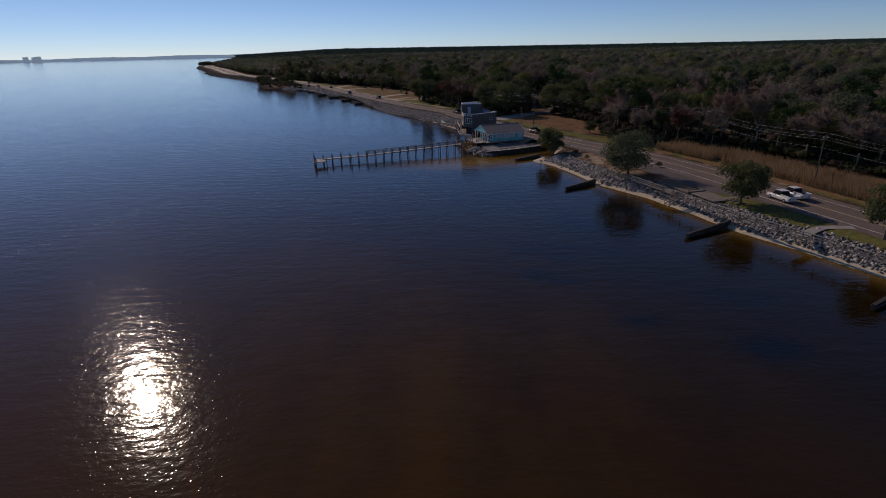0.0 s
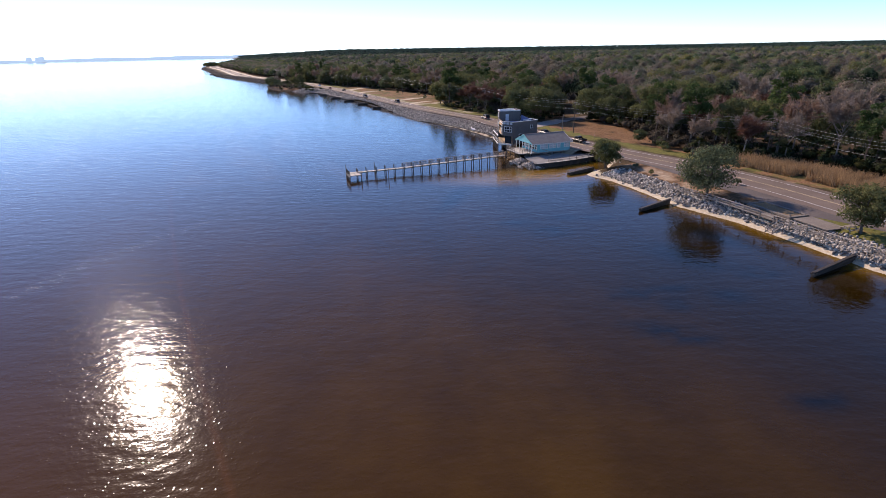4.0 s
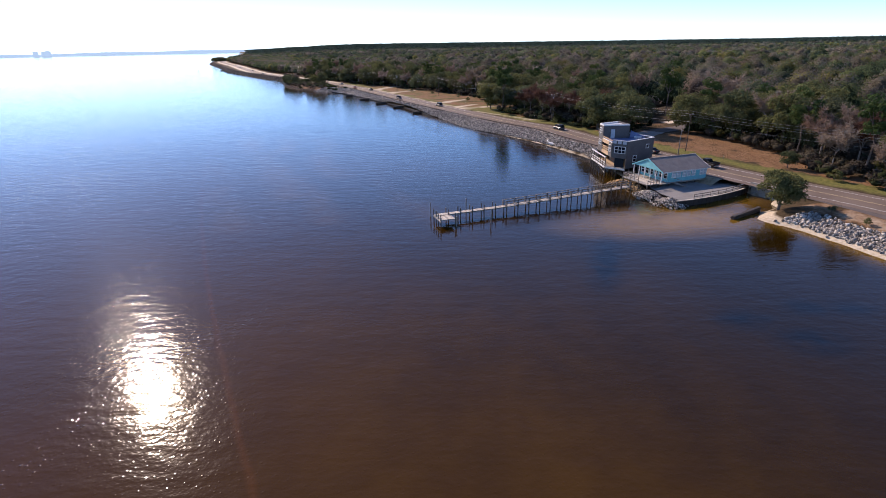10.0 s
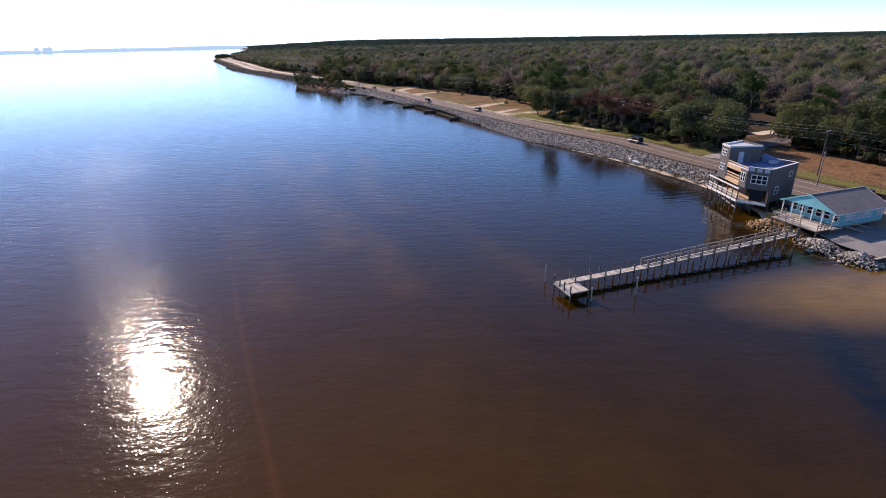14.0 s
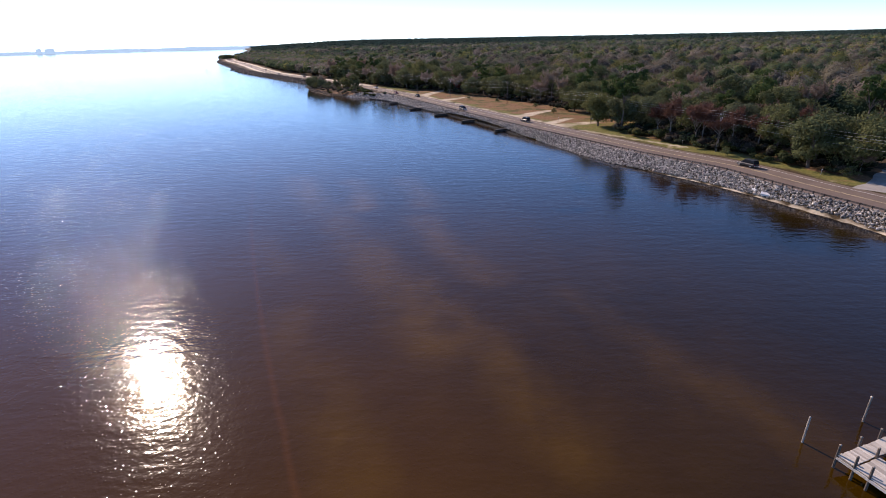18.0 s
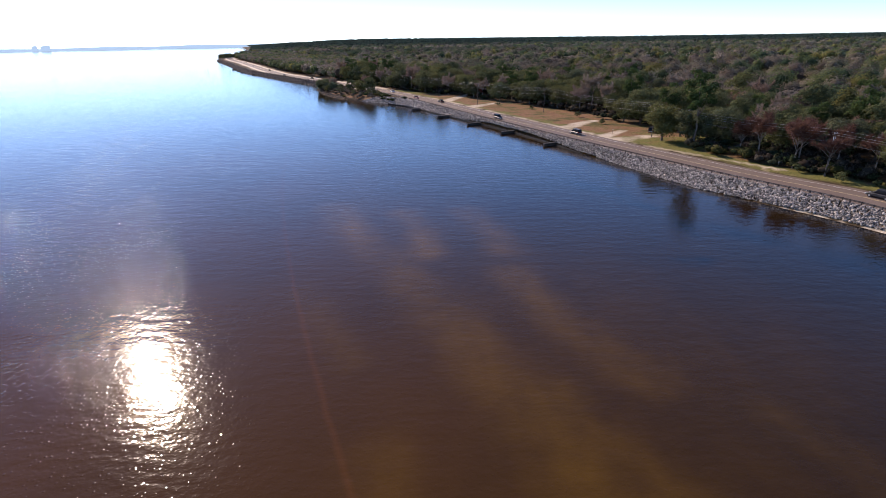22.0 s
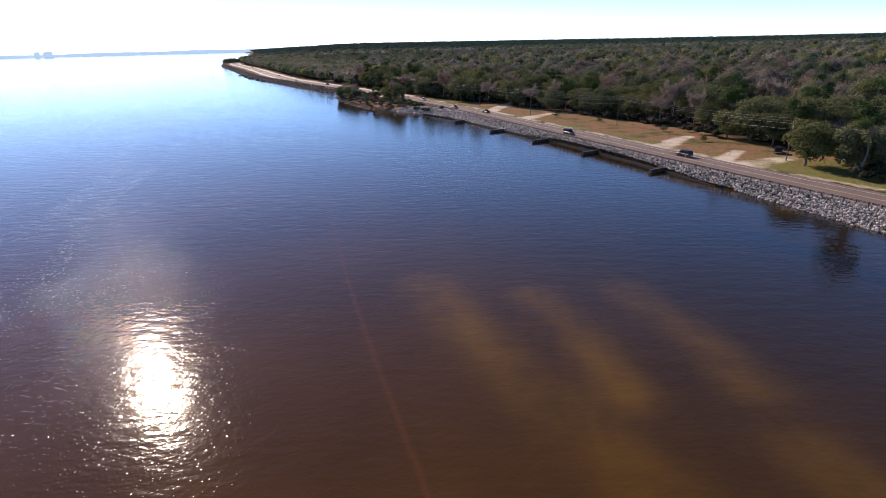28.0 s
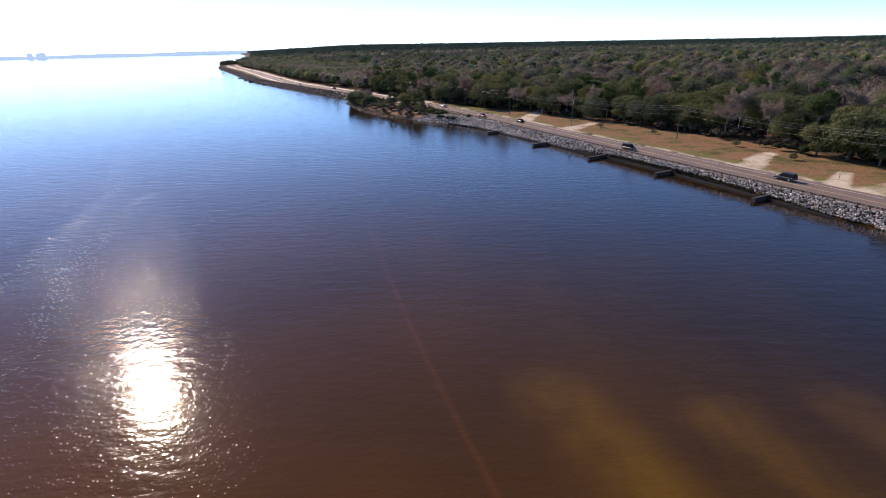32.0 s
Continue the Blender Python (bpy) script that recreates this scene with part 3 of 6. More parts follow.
def build_water():
    xs = np.unique(np.concatenate([np.linspace(-4900, -320, 24), np.arange(-320, -200, 8.0), np.arange(-200, 76, 1.6), np.linspace(76, 2200, 12)]))
    ys = np.unique(np.concatenate([np.linspace(-1500, -40, 14), np.arange(-40, 330, 1.6), np.arange(330, 500, 8.0), np.linspace(500, 4900, 24)]))
    X, Y = np.meshgrid(xs, ys)
    k = np.arange(X.size).reshape(X.shape)
    me = np_mesh("water", np.stack([X, Y, np.zeros_like(X)], -1), np.stack([k[:-1, :-1], k[:-1, 1:], k[1:, 1:], k[1:, :-1]], -1).reshape(-1, 4), WATER, True)
    d = -inland(X, Y)

    def blob(x, y, rx, ry, turn=0.0):
        c, s = math.cos(radians(turn)), math.sin(radians(turn))
        u, w = ((X - x) * c + (Y - y) * s) / rx, (-(X - x) * s + (Y - y) * c) / ry
        return np.clip(1.6 - np.hypot(u, w) * 1.1, 0, 1)

    def band(line, width, amount=1.0):
        """A soft streak along a line of points."""
        q = np.abs(near_line(X, Y, np.array(line, float))) / width
        return np.exp(-q * q) * amount
    # painted dark: seagrass, one tree's reflection, the rocks' submerged and reflected foot
    weed_and_reflection = np.maximum.reduce([blob(*b) for b in (
        (8.4, 86.5, 8.6, 1.9, 72), (26.8, 72.7, 2.4, 1.4), (31.2, 72.2, 2.4, 1.4), (22.9, 65.8, 3.2, 2.2), (18.4, 70.4, 3, 1.6), (45.1, 48.7, 2.6, 1.7), (39, 54.2, 6, 3.2, 130), (38.2, 42.5, 2.2, 1.3),
        (28.6, 34.8, 4.0, 1.5, -25), (27.4, 43.4, 2.2, 1.5), (32.4, 44.6, 2.4, 1.2), (31.4, 40.8, 2, 1), (35.3, 23.8, 2.4, 1.2), (48.4, 28.6, 3.2, 1.6, -20), (45.3, 18.3, 3.4, 2.2), (46.5, 61.5, 5, 2.6, 120),
        (-18.5, 192.2, 6.5, 1.8, -52), (-15.6, 180, 4.5, 1.8, 85), (-20.7, 166.2, 3, 1.4), (-8, 176, 6, 3, -50), (3, 163, 8, 4, -40), (-24, 205, 9, 2.5, -55), (8, 150, 10, 5, -40))] + [np.clip(1.3 - d / 4.0, 0, 1) * (Y > 140) * (d > -1)])
    shallow = np.maximum.reduce([np.clip(1 - d / 3.0, 0, 1) * (Y < 104) * 0.6, blob(25, 103, 17, 6.5, 8) * 0.75, blob(27, 103, 10, 4, 10) * 0.9, blob(40, 113, 7, 4, 30) * 0.55, np.clip(1 - d / 5, 0, 1) * 0.22])
    bars = np.maximum.reduce([band(*b) for b in (
        ([(-79.5, 194), (-73.5, 181.5), (-69, 173)], 4.0, 0.85), ([(-69, 173), (-61, 158), (-54.5, 145), (-50, 133), (-45, 122)], 4.2, 0.7), ([(-65.5, 190), (-62, 179), (-60, 170)], 3.3, 0.85),
        ([(-53.5, 191), (-49.7, 180), (-48, 171)], 3.4, 0.65), ([(-48, 163), (-44, 149.5), (-38, 138)], 3.8, 0.65), ([(-47.5, 136), (-39, 120), (-34, 106)], 3.2, 0.6),
        ([(-76, 158), (-67.5, 142)], 2.4, 0.45), ([(-62, 128), (-57, 117), (-49.5, 103)], 3.4, 0.5), ([(-29, 133), (-22, 118), (-14, 105)], 3.6, 0.35), ([(-68, 171), (-66.5, 164)], 2.0, 0.5))])
    gold = np.maximum(bars, np.clip(1.2 - np.abs(d - 62) / 34, 0, 1) * np.interp(Y, [-20, 15, 45, 100, 130, 200], [0.10, 0.38, 0.30, 0.16, 0.18, 0.14]))
    # fourth channel: offshore lightening painted in for the sun's broad glare
    at = me.color_attributes.new("bed", "FLOAT_COLOR", "POINT")
    at.data.foreach_set("color", np.stack([shallow, weed_and_reflection, gold, np.interp(d, [25, 50, 75, 125], [0.0, 0.12, 0.42, 1.0])], -1).ravel())
    # gusts that roughen the surface in patches and long streaks
    line_x = LINE_BEND[0] * Y * Y + LINE_BEND[1] * Y + LINE_BEND[2]
    open_bay = np.clip((line_x + 3 - X) / 36, 0, 1) ** 1.6 * np.clip((Y - 84) / 40, 0, 1) * np.clip((290 - Y) / 90, 0, 1) * np.clip((X + 190) / 40, 0, 1)
    gusts = np.maximum.reduce([open_bay * 0.46] + [band(*b) for b in (
        ([(-112, 184), (-110, 174)], 6.0, 1.3), ([(-138, 192), (-126, 178), (-119, 161)], 3.5, 0.95), ([(-122, 178), (-104, 157), (-90, 120)], 5.0, 0.5), ([(-132, 185), (-124, 180)], 3.0, 1.0),
        ([(-110, 158), (-98, 139), (-86, 121)], 4.0, 0.45), ([(-133, 197), (-145, 223), (-157, 268)], 1.8, 1.7), ([(-154, 225), (-168, 273), (-188, 312)], 1.9, 1.5), ([(-146, 222), (-152, 246)], 1.5, 1.9),
        ([(-46, 47), (-44, 52), (-42, 59), (-38.6, 66), (-34.5, 74)], 1.3, 0.8), ([(-92, 114), (-92.5, 132), (-84, 135)], 2.4, 0.6))])
    br = me.attributes.new("breeze", "FLOAT", "POINT")
    br.data.foreach_set("value", gusts.ravel())
    tagged(new("water", me), "calm brown bay water rippled by a light breeze", "water", kind="structure")


build_ground()
build_water()


# ---------------------------------------------------------------- road
def build_road():
    road = tagged(new("road", ribbon(ROAD, -5.6, 5.4, 2.02, "road", ASPHALT)), "two-lane asphalt coast road", "road", kind="structure")
    for name, a, b, m in (("edge_line", -3.72, -3.58, WHITE_LINE), ("edge_line", 3.58, 3.72, WHITE_LINE),
                          ("centre_line", -0.20, -0.08, YELLOW_LINE), ("centre_line", 0.08, 0.20, YELLOW_LINE)):
        part(name, ribbon(ROAD, a, b, 2.028, name, m), m, road)
    y = ROAD[:, 1]
    lot = ROAD[(y > 22) & (y < 112)]
    w = np.interp(lot[:, 1], [22, 57, 62, 67, 90, 112], [-5.66, -5.7, -7.0, -10.5, -9.5, -5.7])
    tagged(new("parking_strip", ribbon(lot, w, np.full(len(lot), -5.62), 2.018, "parking_strip", OLD_ASPHALT)), "worn dark asphalt parking strip beside the road", "pavement", kind="structure")

    near = ROAD[(y > 121) & (y < 146)]
    t = np.gradient(near, axis=0)
    t /= np.linalg.norm(t, axis=1)[:, None]
    rows = []
    for n0, z in ((-5.5, 2.005), (-6.3, 1.98), (-7.6, 1.45), (-9.4, 0.7)):
        q = near + np.stack([t[:, 1], -t[:, 0]], 1) * n0
        rows.append(np.c_[q, z + 0.12 * np.sin(q[:, 0] * 1.7 + q[:, 1] * 2.3) * (z < 1.9)])
    k = np.arange(len(near) * 3).reshape(3, len(near))[:, :-1].ravel()
    me = np_mesh("road_bank", np.concatenate(rows), np.stack([k, k + 1, k + 1 + len(near), k + len(near)], 1), BANK, True)
    tagged(new("road_bank", me), "weedy sandy bank between the road and the yard", "bank", kind="structure")

    def drive(name, a, b, w0, w1, material, label):
        a, b = Vector(a), Vector(b)
        t = (b - a).normalized()
        r = Vector((t.y, -t.x))
        n = 8
        v, rnd = [], random.Random(name + str(a))
        for i in range(n + 1):
            p = a.lerp(b, i / n)
            w = (w0 + (w1 - w0) * i / n) / 2
            for s in (-1, 1):
                q = p + r * s * w * (1 + rnd.uniform(-0.12, 0.12))
                v.append((q.x, q.y, 2.03 + float(np.clip((road_n(q.x, q.y) - 40) / 400, 0, 1)) * 2.5))
        f = [(2 * i, 2 * i + 1, 2 * i + 3, 2 * i + 2) for i in range(n)]
        tagged(new(name, np_mesh(name, v, f, material)), label, "driveway", kind="structure")
    drive("driveway", (36.0, 166.5), (51, 181), 9, 6, CONCRETE, "concrete driveway running inland from the road")
    drive("driveway", (51.3, 181.3), (84, 203), 6, 5, OLD_ASPHALT, "shaded lane into the woods")
    drive("sand_lot", (61, 198.5), (70, 202), 4, 5, SAND, "bright patch of bare sand among trees")
    far = ROAD[y > 425]
    for a, b in ((-8.6, -5.62), (5.42, 8.4)):
        w = np.clip((far[:, 1] - 425) / 60, 0.05, 1)
        inner = a if a > 0 else b
        outer = (b if a > 0 else a) - inner
        lo, hi = (np.full(len(far), inner), inner + outer * w) if a > 0 else (inner + outer * w, np.full(len(far), inner))
        tagged(new("sandy_shoulder", ribbon(far, lo, hi, 2.016, "sandy_shoulder", SAND)), "pale sandy shoulder of the coast road", "road shoulder", kind="structure")


build_road()

# ---------------------------------------------------------------- rocks
def rock_shapes(count, rng):
    """Angular boulders of about one metre: hulls of scattered points."""
    out = []
    for i in range(count):
        bm = bmesh.new()
        for _ in range(11):
            v = Vector((rng.gauss(0, 1), rng.gauss(0, 1), rng.gauss(0, 1))).normalized()
            bm.verts.new((v.x * 0.55, v.y * 0.46, v.z * 0.36))
        r = bmesh.ops.convex_hull(bm, input=bm.verts)
        bmesh.ops.delete(bm, geom=[g for g in r["geom_interior"] + r["geom_unused"] if isinstance(g, bmesh.types.BMVert)], context="VERTS")
        bmesh.ops.triangulate(bm, faces=bm.faces)
        bm.verts.index_update()
        out.append((np.array([v.co[:] for v in bm.verts]), np.array([[v.index for v in f.verts] for f in bm.faces])))
        bm.free()
    return out


ROCKS = rock_shapes(14, random.Random(4))


def turned(rng, n):
    """n random rotation matrices."""
    q = rng.normal(size=(n, 4))
    q /= np.linalg.norm(q, axis=1)[:, None]
    w, x, y, z = q.T
    return np.stack([1 - 2 * (y * y + z * z), 2 * (x * y - z * w), 2 * (x * z + y * w), 2 * (x * y + z * w), 1 - 2 * (x * x + z * z), 2 * (y * z - x * w),
                     2 * (x * z - y * w), 2 * (y * z + x * w), 1 - 2 * (x * x + y * y)], 1).reshape(n, 3, 3)


def join_rocks(name, places, sizes, rng, material):
    vs, fs, n = [], [], 0
    R = turned(rng, len(places))
    for i, (p, s) in enumerate(zip(places, sizes)):
        v, f = ROCKS[i % len(ROCKS)]
        vs.append((v * s) @ R[i].T + p)
        fs.append(f + n)
        n += len(v)
    return np_mesh(name, np.concatenate(vs), np.concatenate(fs), material)


ROCK_STUFF = plain("pale_grey_riprap_rock", (0.11, 0.099, 0.087), (0.51, 0.47, 0.42), 1.1, 3.5, 0.9, bump=0.04)


def island_shade(m):
    """Lets each loose stone of a joined heap differ in tone."""
    nt = m.node_tree
    p = nt.nodes["Principled BSDF"]
    old = p.inputs["Base Color"].links[0].from_socket
    geo = nt.nodes.new("ShaderNodeNewGeometry")
    v = ramp(nt, geo.outputs["Random Per Island"], [(0.0, (0.34, 0.34, 0.36)), (0.6, (0.95, 0.95, 0.95)), (1.0, (1.6, 1.56, 1.5))])
    nt.links.new(mixc(nt, 1.0, old, v, "MULTIPLY"), p.inputs["Base Color"])


island_shade(ROCK_STUFF)


DARK_ROCK = plain("dark_brown_shore_rock", (0.035, 0.028, 0.023), (0.16, 0.13, 0.105), 0.5, 2.0, 0.95, bump=0.04)


def revetment(name, y0, y1, d0, d1, spacing, label, singles, seed, size=(0.55, 1.15)):
    """Riprap on the bank between two distances from the water's edge."""
    rng = np.random.default_rng(seed)
    line = spline([p for p in SHORE if y0 - 40 <= p[1] <= y1 + 60 and not (p[0] > 44.5 and 105 < p[1] < 120)], 1.0)
    line = line[(line[:, 1] > y0) & (line[:, 1] < y1)]
    seg = np.linalg.norm(np.diff(line, axis=0), axis=1).sum()
    n = int(seg * (d1 - d0) / spacing ** 2)
    base = line[rng.integers(0, len(line), n * 9)]
    pts = base + rng.uniform(-1, 1, (n * 9, 2)) * (d1 + 1)
    d = inland(pts[:, 0], pts[:, 1])
    ok = (d > d0 + rng.normal(0, 0.25, len(d))) & (d < d1 + rng.normal(0, 0.25, len(d))) & (pts[:, 1] > y0) & (pts[:, 1] < y1)
    ok &= ~inside(pts[:, 0], pts[:, 1], YARD) & (road_n(pts[:, 0], pts[:, 1]) < -6.0)
    ok &= (pts[:, 1] < 143) | (d > np.interp(pts[:, 1], [186, 200, 238, 243, 366, 372], [0.9, 0.9, 0.9, 0.3, 0.3, 0.2]))
    pts = pts[ok]
    cell, seen = set(), []
    for i, (x, y) in enumerate(pts):
        k = (int(x / (spacing * 0.8)), int(y / (spacing * 0.8)))
        if k not in cell:
            cell.add(k)
            seen.append(i)
    pts = pts[seen]
    z = height(pts[:, 0], pts[:, 1])
    z = np.where((pts[:, 1] > 240) & (pts[:, 1] < 368), np.maximum(z, 0.36), z)
    s = rng.uniform(*size, len(pts)) * rng.choice([0.8, 1.0, 1.25], len(pts))
    P = np.c_[pts, z + 0.05 + 0.12 * s]
    root = thing(name, Matrix.Identity(4), label, "rock revetment", kind="structure")
    order = np.argsort(np.hypot(P[:, 0] + 10, P[:, 1] - 120)) if singles else np.arange(len(P))
    R = turned(rng, len(P))
    meshes = [np_mesh("boulder", v, f, ROCK) for v, f in ROCKS] if singles else []
    for i in order[:singles]:
        ob = part("boulder", meshes[i % len(meshes)], ROCK, root)
        ob.matrix_basis = Matrix.Translation(P[i]) @ Matrix(R[i].tolist()).to_4x4() @ Matrix.Scale(float(s[i]), 4)
    rest = order[singles:]
    st = part("riprap", join_rocks("riprap", P[rest], s[rest], rng, DARK_ROCK if y0 > 380 else ROCK_STUFF), ROCK_STUFF, root, "loose heap of boulders")
    st["kind"] = "stuff"


revetment("revetment_south", -30, 101, 1.5, 4.9, 0.29, "bank of broken grey rock above a strip of sand", 150, 11, (0.34, 0.66))
revetment("revetment_north", 143, 300, 0.2, 9.0, 0.38, "bank of large pale grey boulders below the road", 300, 12, (0.32, 0.66))
revetment("revetment_far", 300, 386, 0.2, 9.0, 0.52, "long bank of pale grey boulders below the road", 0, 13, (0.46, 0.9))
revetment("revetment_point", 386, 470, 0.0, 3.0, 1.0, "scattered dark stones round the wooded point", 0, 15, (0.4, 0.9))
revetment("revetment_distant", 480, 1190, 0.0, 8.5, 1.35, "distant dark brownish rock bank along the shore", 0, 14, (0.9, 1.7))


TARRED = plain("wet_tarred_timber", (0.006, 0.005, 0.004), (0.018, 0.014, 0.011), 0.6, 5, 0.7, bump=0.01, vary=0.4)


def build_seawall():
    """A low timber bulkhead that holds the foot of the northern rocks."""
    w = thing("seawall", Matrix.Identity(4), "low dark wet timber bulkhead at the foot of the boulders", "seawall", kind="structure")
    line = spline([p for p in SHORE if 225 < p[1] < 373], 1.3)
    line = line[line[:, 1] > 239]
    for i, (a, b) in enumerate(zip(line[:-1], line[1:])):
        top = min(0.40, 0.05 + 0.05 * i) + 0.03 * (i % 2)
        part("sheet_pile", Geo().beam((*a, (top - 1.2) / 2), (*(a + (b - a) * 0.985), (top - 1.2) / 2), 0.16, top + 1.2), TARRED, w)


build_seawall()

# ---------------------------------------------------------------- trees
def leaf_quads(centres, normals, size, rng, order=1.3):
    n = len(centres)
    a = rng.normal(size=(n, 3)) + normals * order
    a /= np.linalg.norm(a, axis=1)[:, None]
    b = np.cross(a, rng.normal(size=(n, 3)))
    b /= np.linalg.norm(b, axis=1)[:, None] + 1e-9
    c = np.cross(a, b)
    s = size * rng.uniform(0.6, 1.3, (n, 1))
    v = np.stack([centres - b * s, centres - c * s * 0.6, centres + b * s, centres + c * s * 0.6], 1)
    return v.reshape(-1, 3), np.arange(4 * n).reshape(n, 4)


def lumps(rng, n, rx, rz, cz, rr):
    """Centres and radii of the lumps of a crown."""
    u = rng.normal(size=(n, 3))
    u /= np.linalg.norm(u, axis=1)[:, None]
    u[:, 2] = u[:, 2] * 0.95 + 0.08
    p = u * [rx, rx, rz] * rng.uniform(0.45, 0.80, (n, 1)) + [0, 0, cz]
    return p, rng.uniform(0.75, 1.25, n) * rr


def crown(rng, n_leaf, n_lump, rx, rz, cz, rr, size):
    p, r = lumps(rng, n_lump, rx, rz, cz, rr)
    k = rng.integers(0, n_lump, n_leaf)
    u = rng.normal(size=(n_leaf, 3))
    u /= np.linalg.norm(u, axis=1)[:, None]
    u[:, 2] = np.where(u[:, 2] < -0.3, -u[:, 2], u[:, 2])
    c = p[k] + u * (r[k] * rng.uniform(0.55, 1.05, n_leaf))[:, None] * [1, 1, 0.8]
    return leaf_quads(c, u, size, rng, 2.2), p


def limbs(rnd, height_m, r0, ends, n=6):
    """A tapered, slightly crooked trunk with limbs to the given ends."""
    g = Geo()
    fork = height_m * 0.42
    p, r = Vector((0, 0, -0.25)), r0
    for i in range(3):
        q = Vector((rnd.uniform(-0.15, 0.15), rnd.uniform(-0.15, 0.15), fork * (i + 1) / 3))
        g.tube(p, q, r, r * 0.86, n)
        p, r = q, r * 0.86
    for e in ends:
        e = Vector(e)
        m = p.lerp(e, 0.5) + Vector((rnd.uniform(-0.4, 0.4), rnd.uniform(-0.4, 0.4), rnd.uniform(0.1, 0.6)))
        g.tube(p, m, r * 0.6, r * 0.38, 5)
        g.tube(m, e, r * 0.38, r * 0.12, 4)
    return g


def leaf_tree(name, seed, h, rx, leaf, leaves, label, cat, size=0.34, trunk=0.28, n_lump=18, low=0.35, wood=None):
    rng, rnd = np.random.default_rng(seed), random.Random(seed)
    rz = h * (1 - low) / 2
    (v, f), ends = crown(rng, leaves, n_lump, rx, rz * 1.15, h - rz, rx * 0.40, size)
    root = thing(name, Matrix.Identity(4), label, cat)
    part("trunk", limbs(rnd, h, trunk, ends[:7]), wood or BARK, root)
    part("crown", np_mesh("crown", v, f, leaf), leaf, root)
    return root


def bare_tree(name, seed, h, rx, twig, label, twigs=3400):
    """A leafless winter tree: limbs that fork twice, ending in sprays of twigs."""
    rng, rnd = np.random.default_rng(seed), random.Random(seed)
    g = Geo()
    g.tube((0, 0, -0.25), (0.1, 0, h * 0.35), 0.17, 0.12, 6)
    tips, p0 = [], Vector((0.1, 0, h * 0.35))
    for i in range(9):
        a = 2 * math.pi * i / 9 + rnd.uniform(-0.3, 0.3)
        rr = rx * rnd.uniform(0.35, 0.75)
        e = Vector((rr * math.cos(a), rr * math.sin(a), h * rnd.uniform(0.6, 0.9)))
        b = p0 + Vector((0, 0, rnd.uniform(0, h * 0.25)))
        g.tube(b, e, 0.065, 0.03, 4)
        for _ in range(4):
            t = b.lerp(e, rnd.uniform(0.5, 1.0))
            q = t + Vector((rnd.uniform(-1, 1) * rx * 0.4, rnd.uniform(-1, 1) * rx * 0.4, rnd.uniform(0.3, 0.24 * h)))
            g.tube(t, q, 0.028, 0.012, 3)
            tips.append((t, q))
    root = thing(name, Matrix.Identity(4), label, "bare tree")
    part("trunk", g, PALE_BARK, root)
    k = rng.integers(0, len(tips), twigs)
    A, B = np.array([t[0][:] for t in tips])[k], np.array([t[1][:] for t in tips])[k]
    s = A + (B - A) * rng.uniform(0.1, 1.0, (twigs, 1))
    u = rng.normal(size=(twigs, 3)) * [1, 1, 0.8] + (B - A) * 0.35 + [0, 0, 0.35]
    u /= np.linalg.norm(u, axis=1)[:, None]
    e = s + u * rng.uniform(0.5, 1.5, (twigs, 1))
    w = np.cross(u, rng.normal(size=(twigs, 3)))
    w *= 0.055 / (np.linalg.norm(w, axis=1)[:, None] + 1e-9)
    v = np.stack([s - w, s + w, e], 1).reshape(-1, 3)
    part("twig_spray", np_mesh("twig_spray", v, np.arange(3 * twigs).reshape(-1, 3), twig), twig, root)
    return root


def palm(name, seed, h, label):
    rng, rnd = np.random.default_rng(seed), random.Random(seed)
    root = thing(name, Matrix.Identity(4), label, "palm")
    part("trunk", Geo().tube((0, 0, -0.2), (0.1, 0, h), 0.2, 0.16, 7), BARK, root)
    V, F = [], []
    for i in range(26):
        a, el = rnd.uniform(0, 6.28), rnd.uniform(-0.5, 1.1)
        d = Vector((math.cos(a) * math.cos(el), math.sin(a) * math.cos(el), math.sin(el)))
        s = Vector((-math.sin(a), math.cos(a), 0))
        b = Vector((0.1, 0, h))
        for j in range(7):
            t = d + s * (j - 3) * 0.22
            n = len(V)
            e = b + d * 0.7 + t.normalized() * 0.9 + Vector((0, 0, -0.25))
            V += [b + d * 0.65, b + d * 0.9 + s * 0.09 + (e - b - d * 0.9) * 0.4, e, b + d * 0.9 - s * 0.09 + (e - b - d * 0.9) * 0.4]
            F.append((n, n + 1, n + 2, n + 3))
    part("frond_head", np_mesh("frond_head", [v[:] for v in V], F, SAGE_LEAF), SAGE_LEAF, root)
    return root


KINDS = {}


def kinds(key, made):
    """Patterns are kept far below the ground's edge of use: the first copy of each is the pattern itself."""
    KINDS[key] = [made, False]


OAK_LABEL = "evergreen oak with a dense olive-green crown"
for i, (h, r) in enumerate(((9.5, 5.2), (11, 5.6), (8.5, 4.6), (12, 5.0), (10, 6.0))):
    kinds("oak%d" % i, leaf_tree("oak_tree", 20 + i, h, r, OAK_LEAF, 6500, OAK_LABEL, "tree", 0.25, 0.32, 30, 0.09))
for i, (h, r) in enumerate(((15, 3.2), (13, 3.0))):
    kinds("pine%d" % i, leaf_tree("pine_tree", 40 + i, h, r, PINE_LEAF, 2200, "slender dark green pine standing among oaks", "pine tree", 0.25, 0.2, 18, 0.4))
for i, (h, r) in enumerate(((11, 4.4), (9, 3.8), (12.5, 4.8))):
    kinds("bare%d" % i, bare_tree("bare_tree", 50 + i, h, r, TWIG, "leafless grey-brown winter tree"))
for i, (h, r) in enumerate(((9.5, 4.4), (8, 3.6))):
    kinds("red%d" % i, bare_tree("red_maple", 60 + i, h, r, RED_TWIG, "leafless maple with a reddish haze of twigs", 4200))
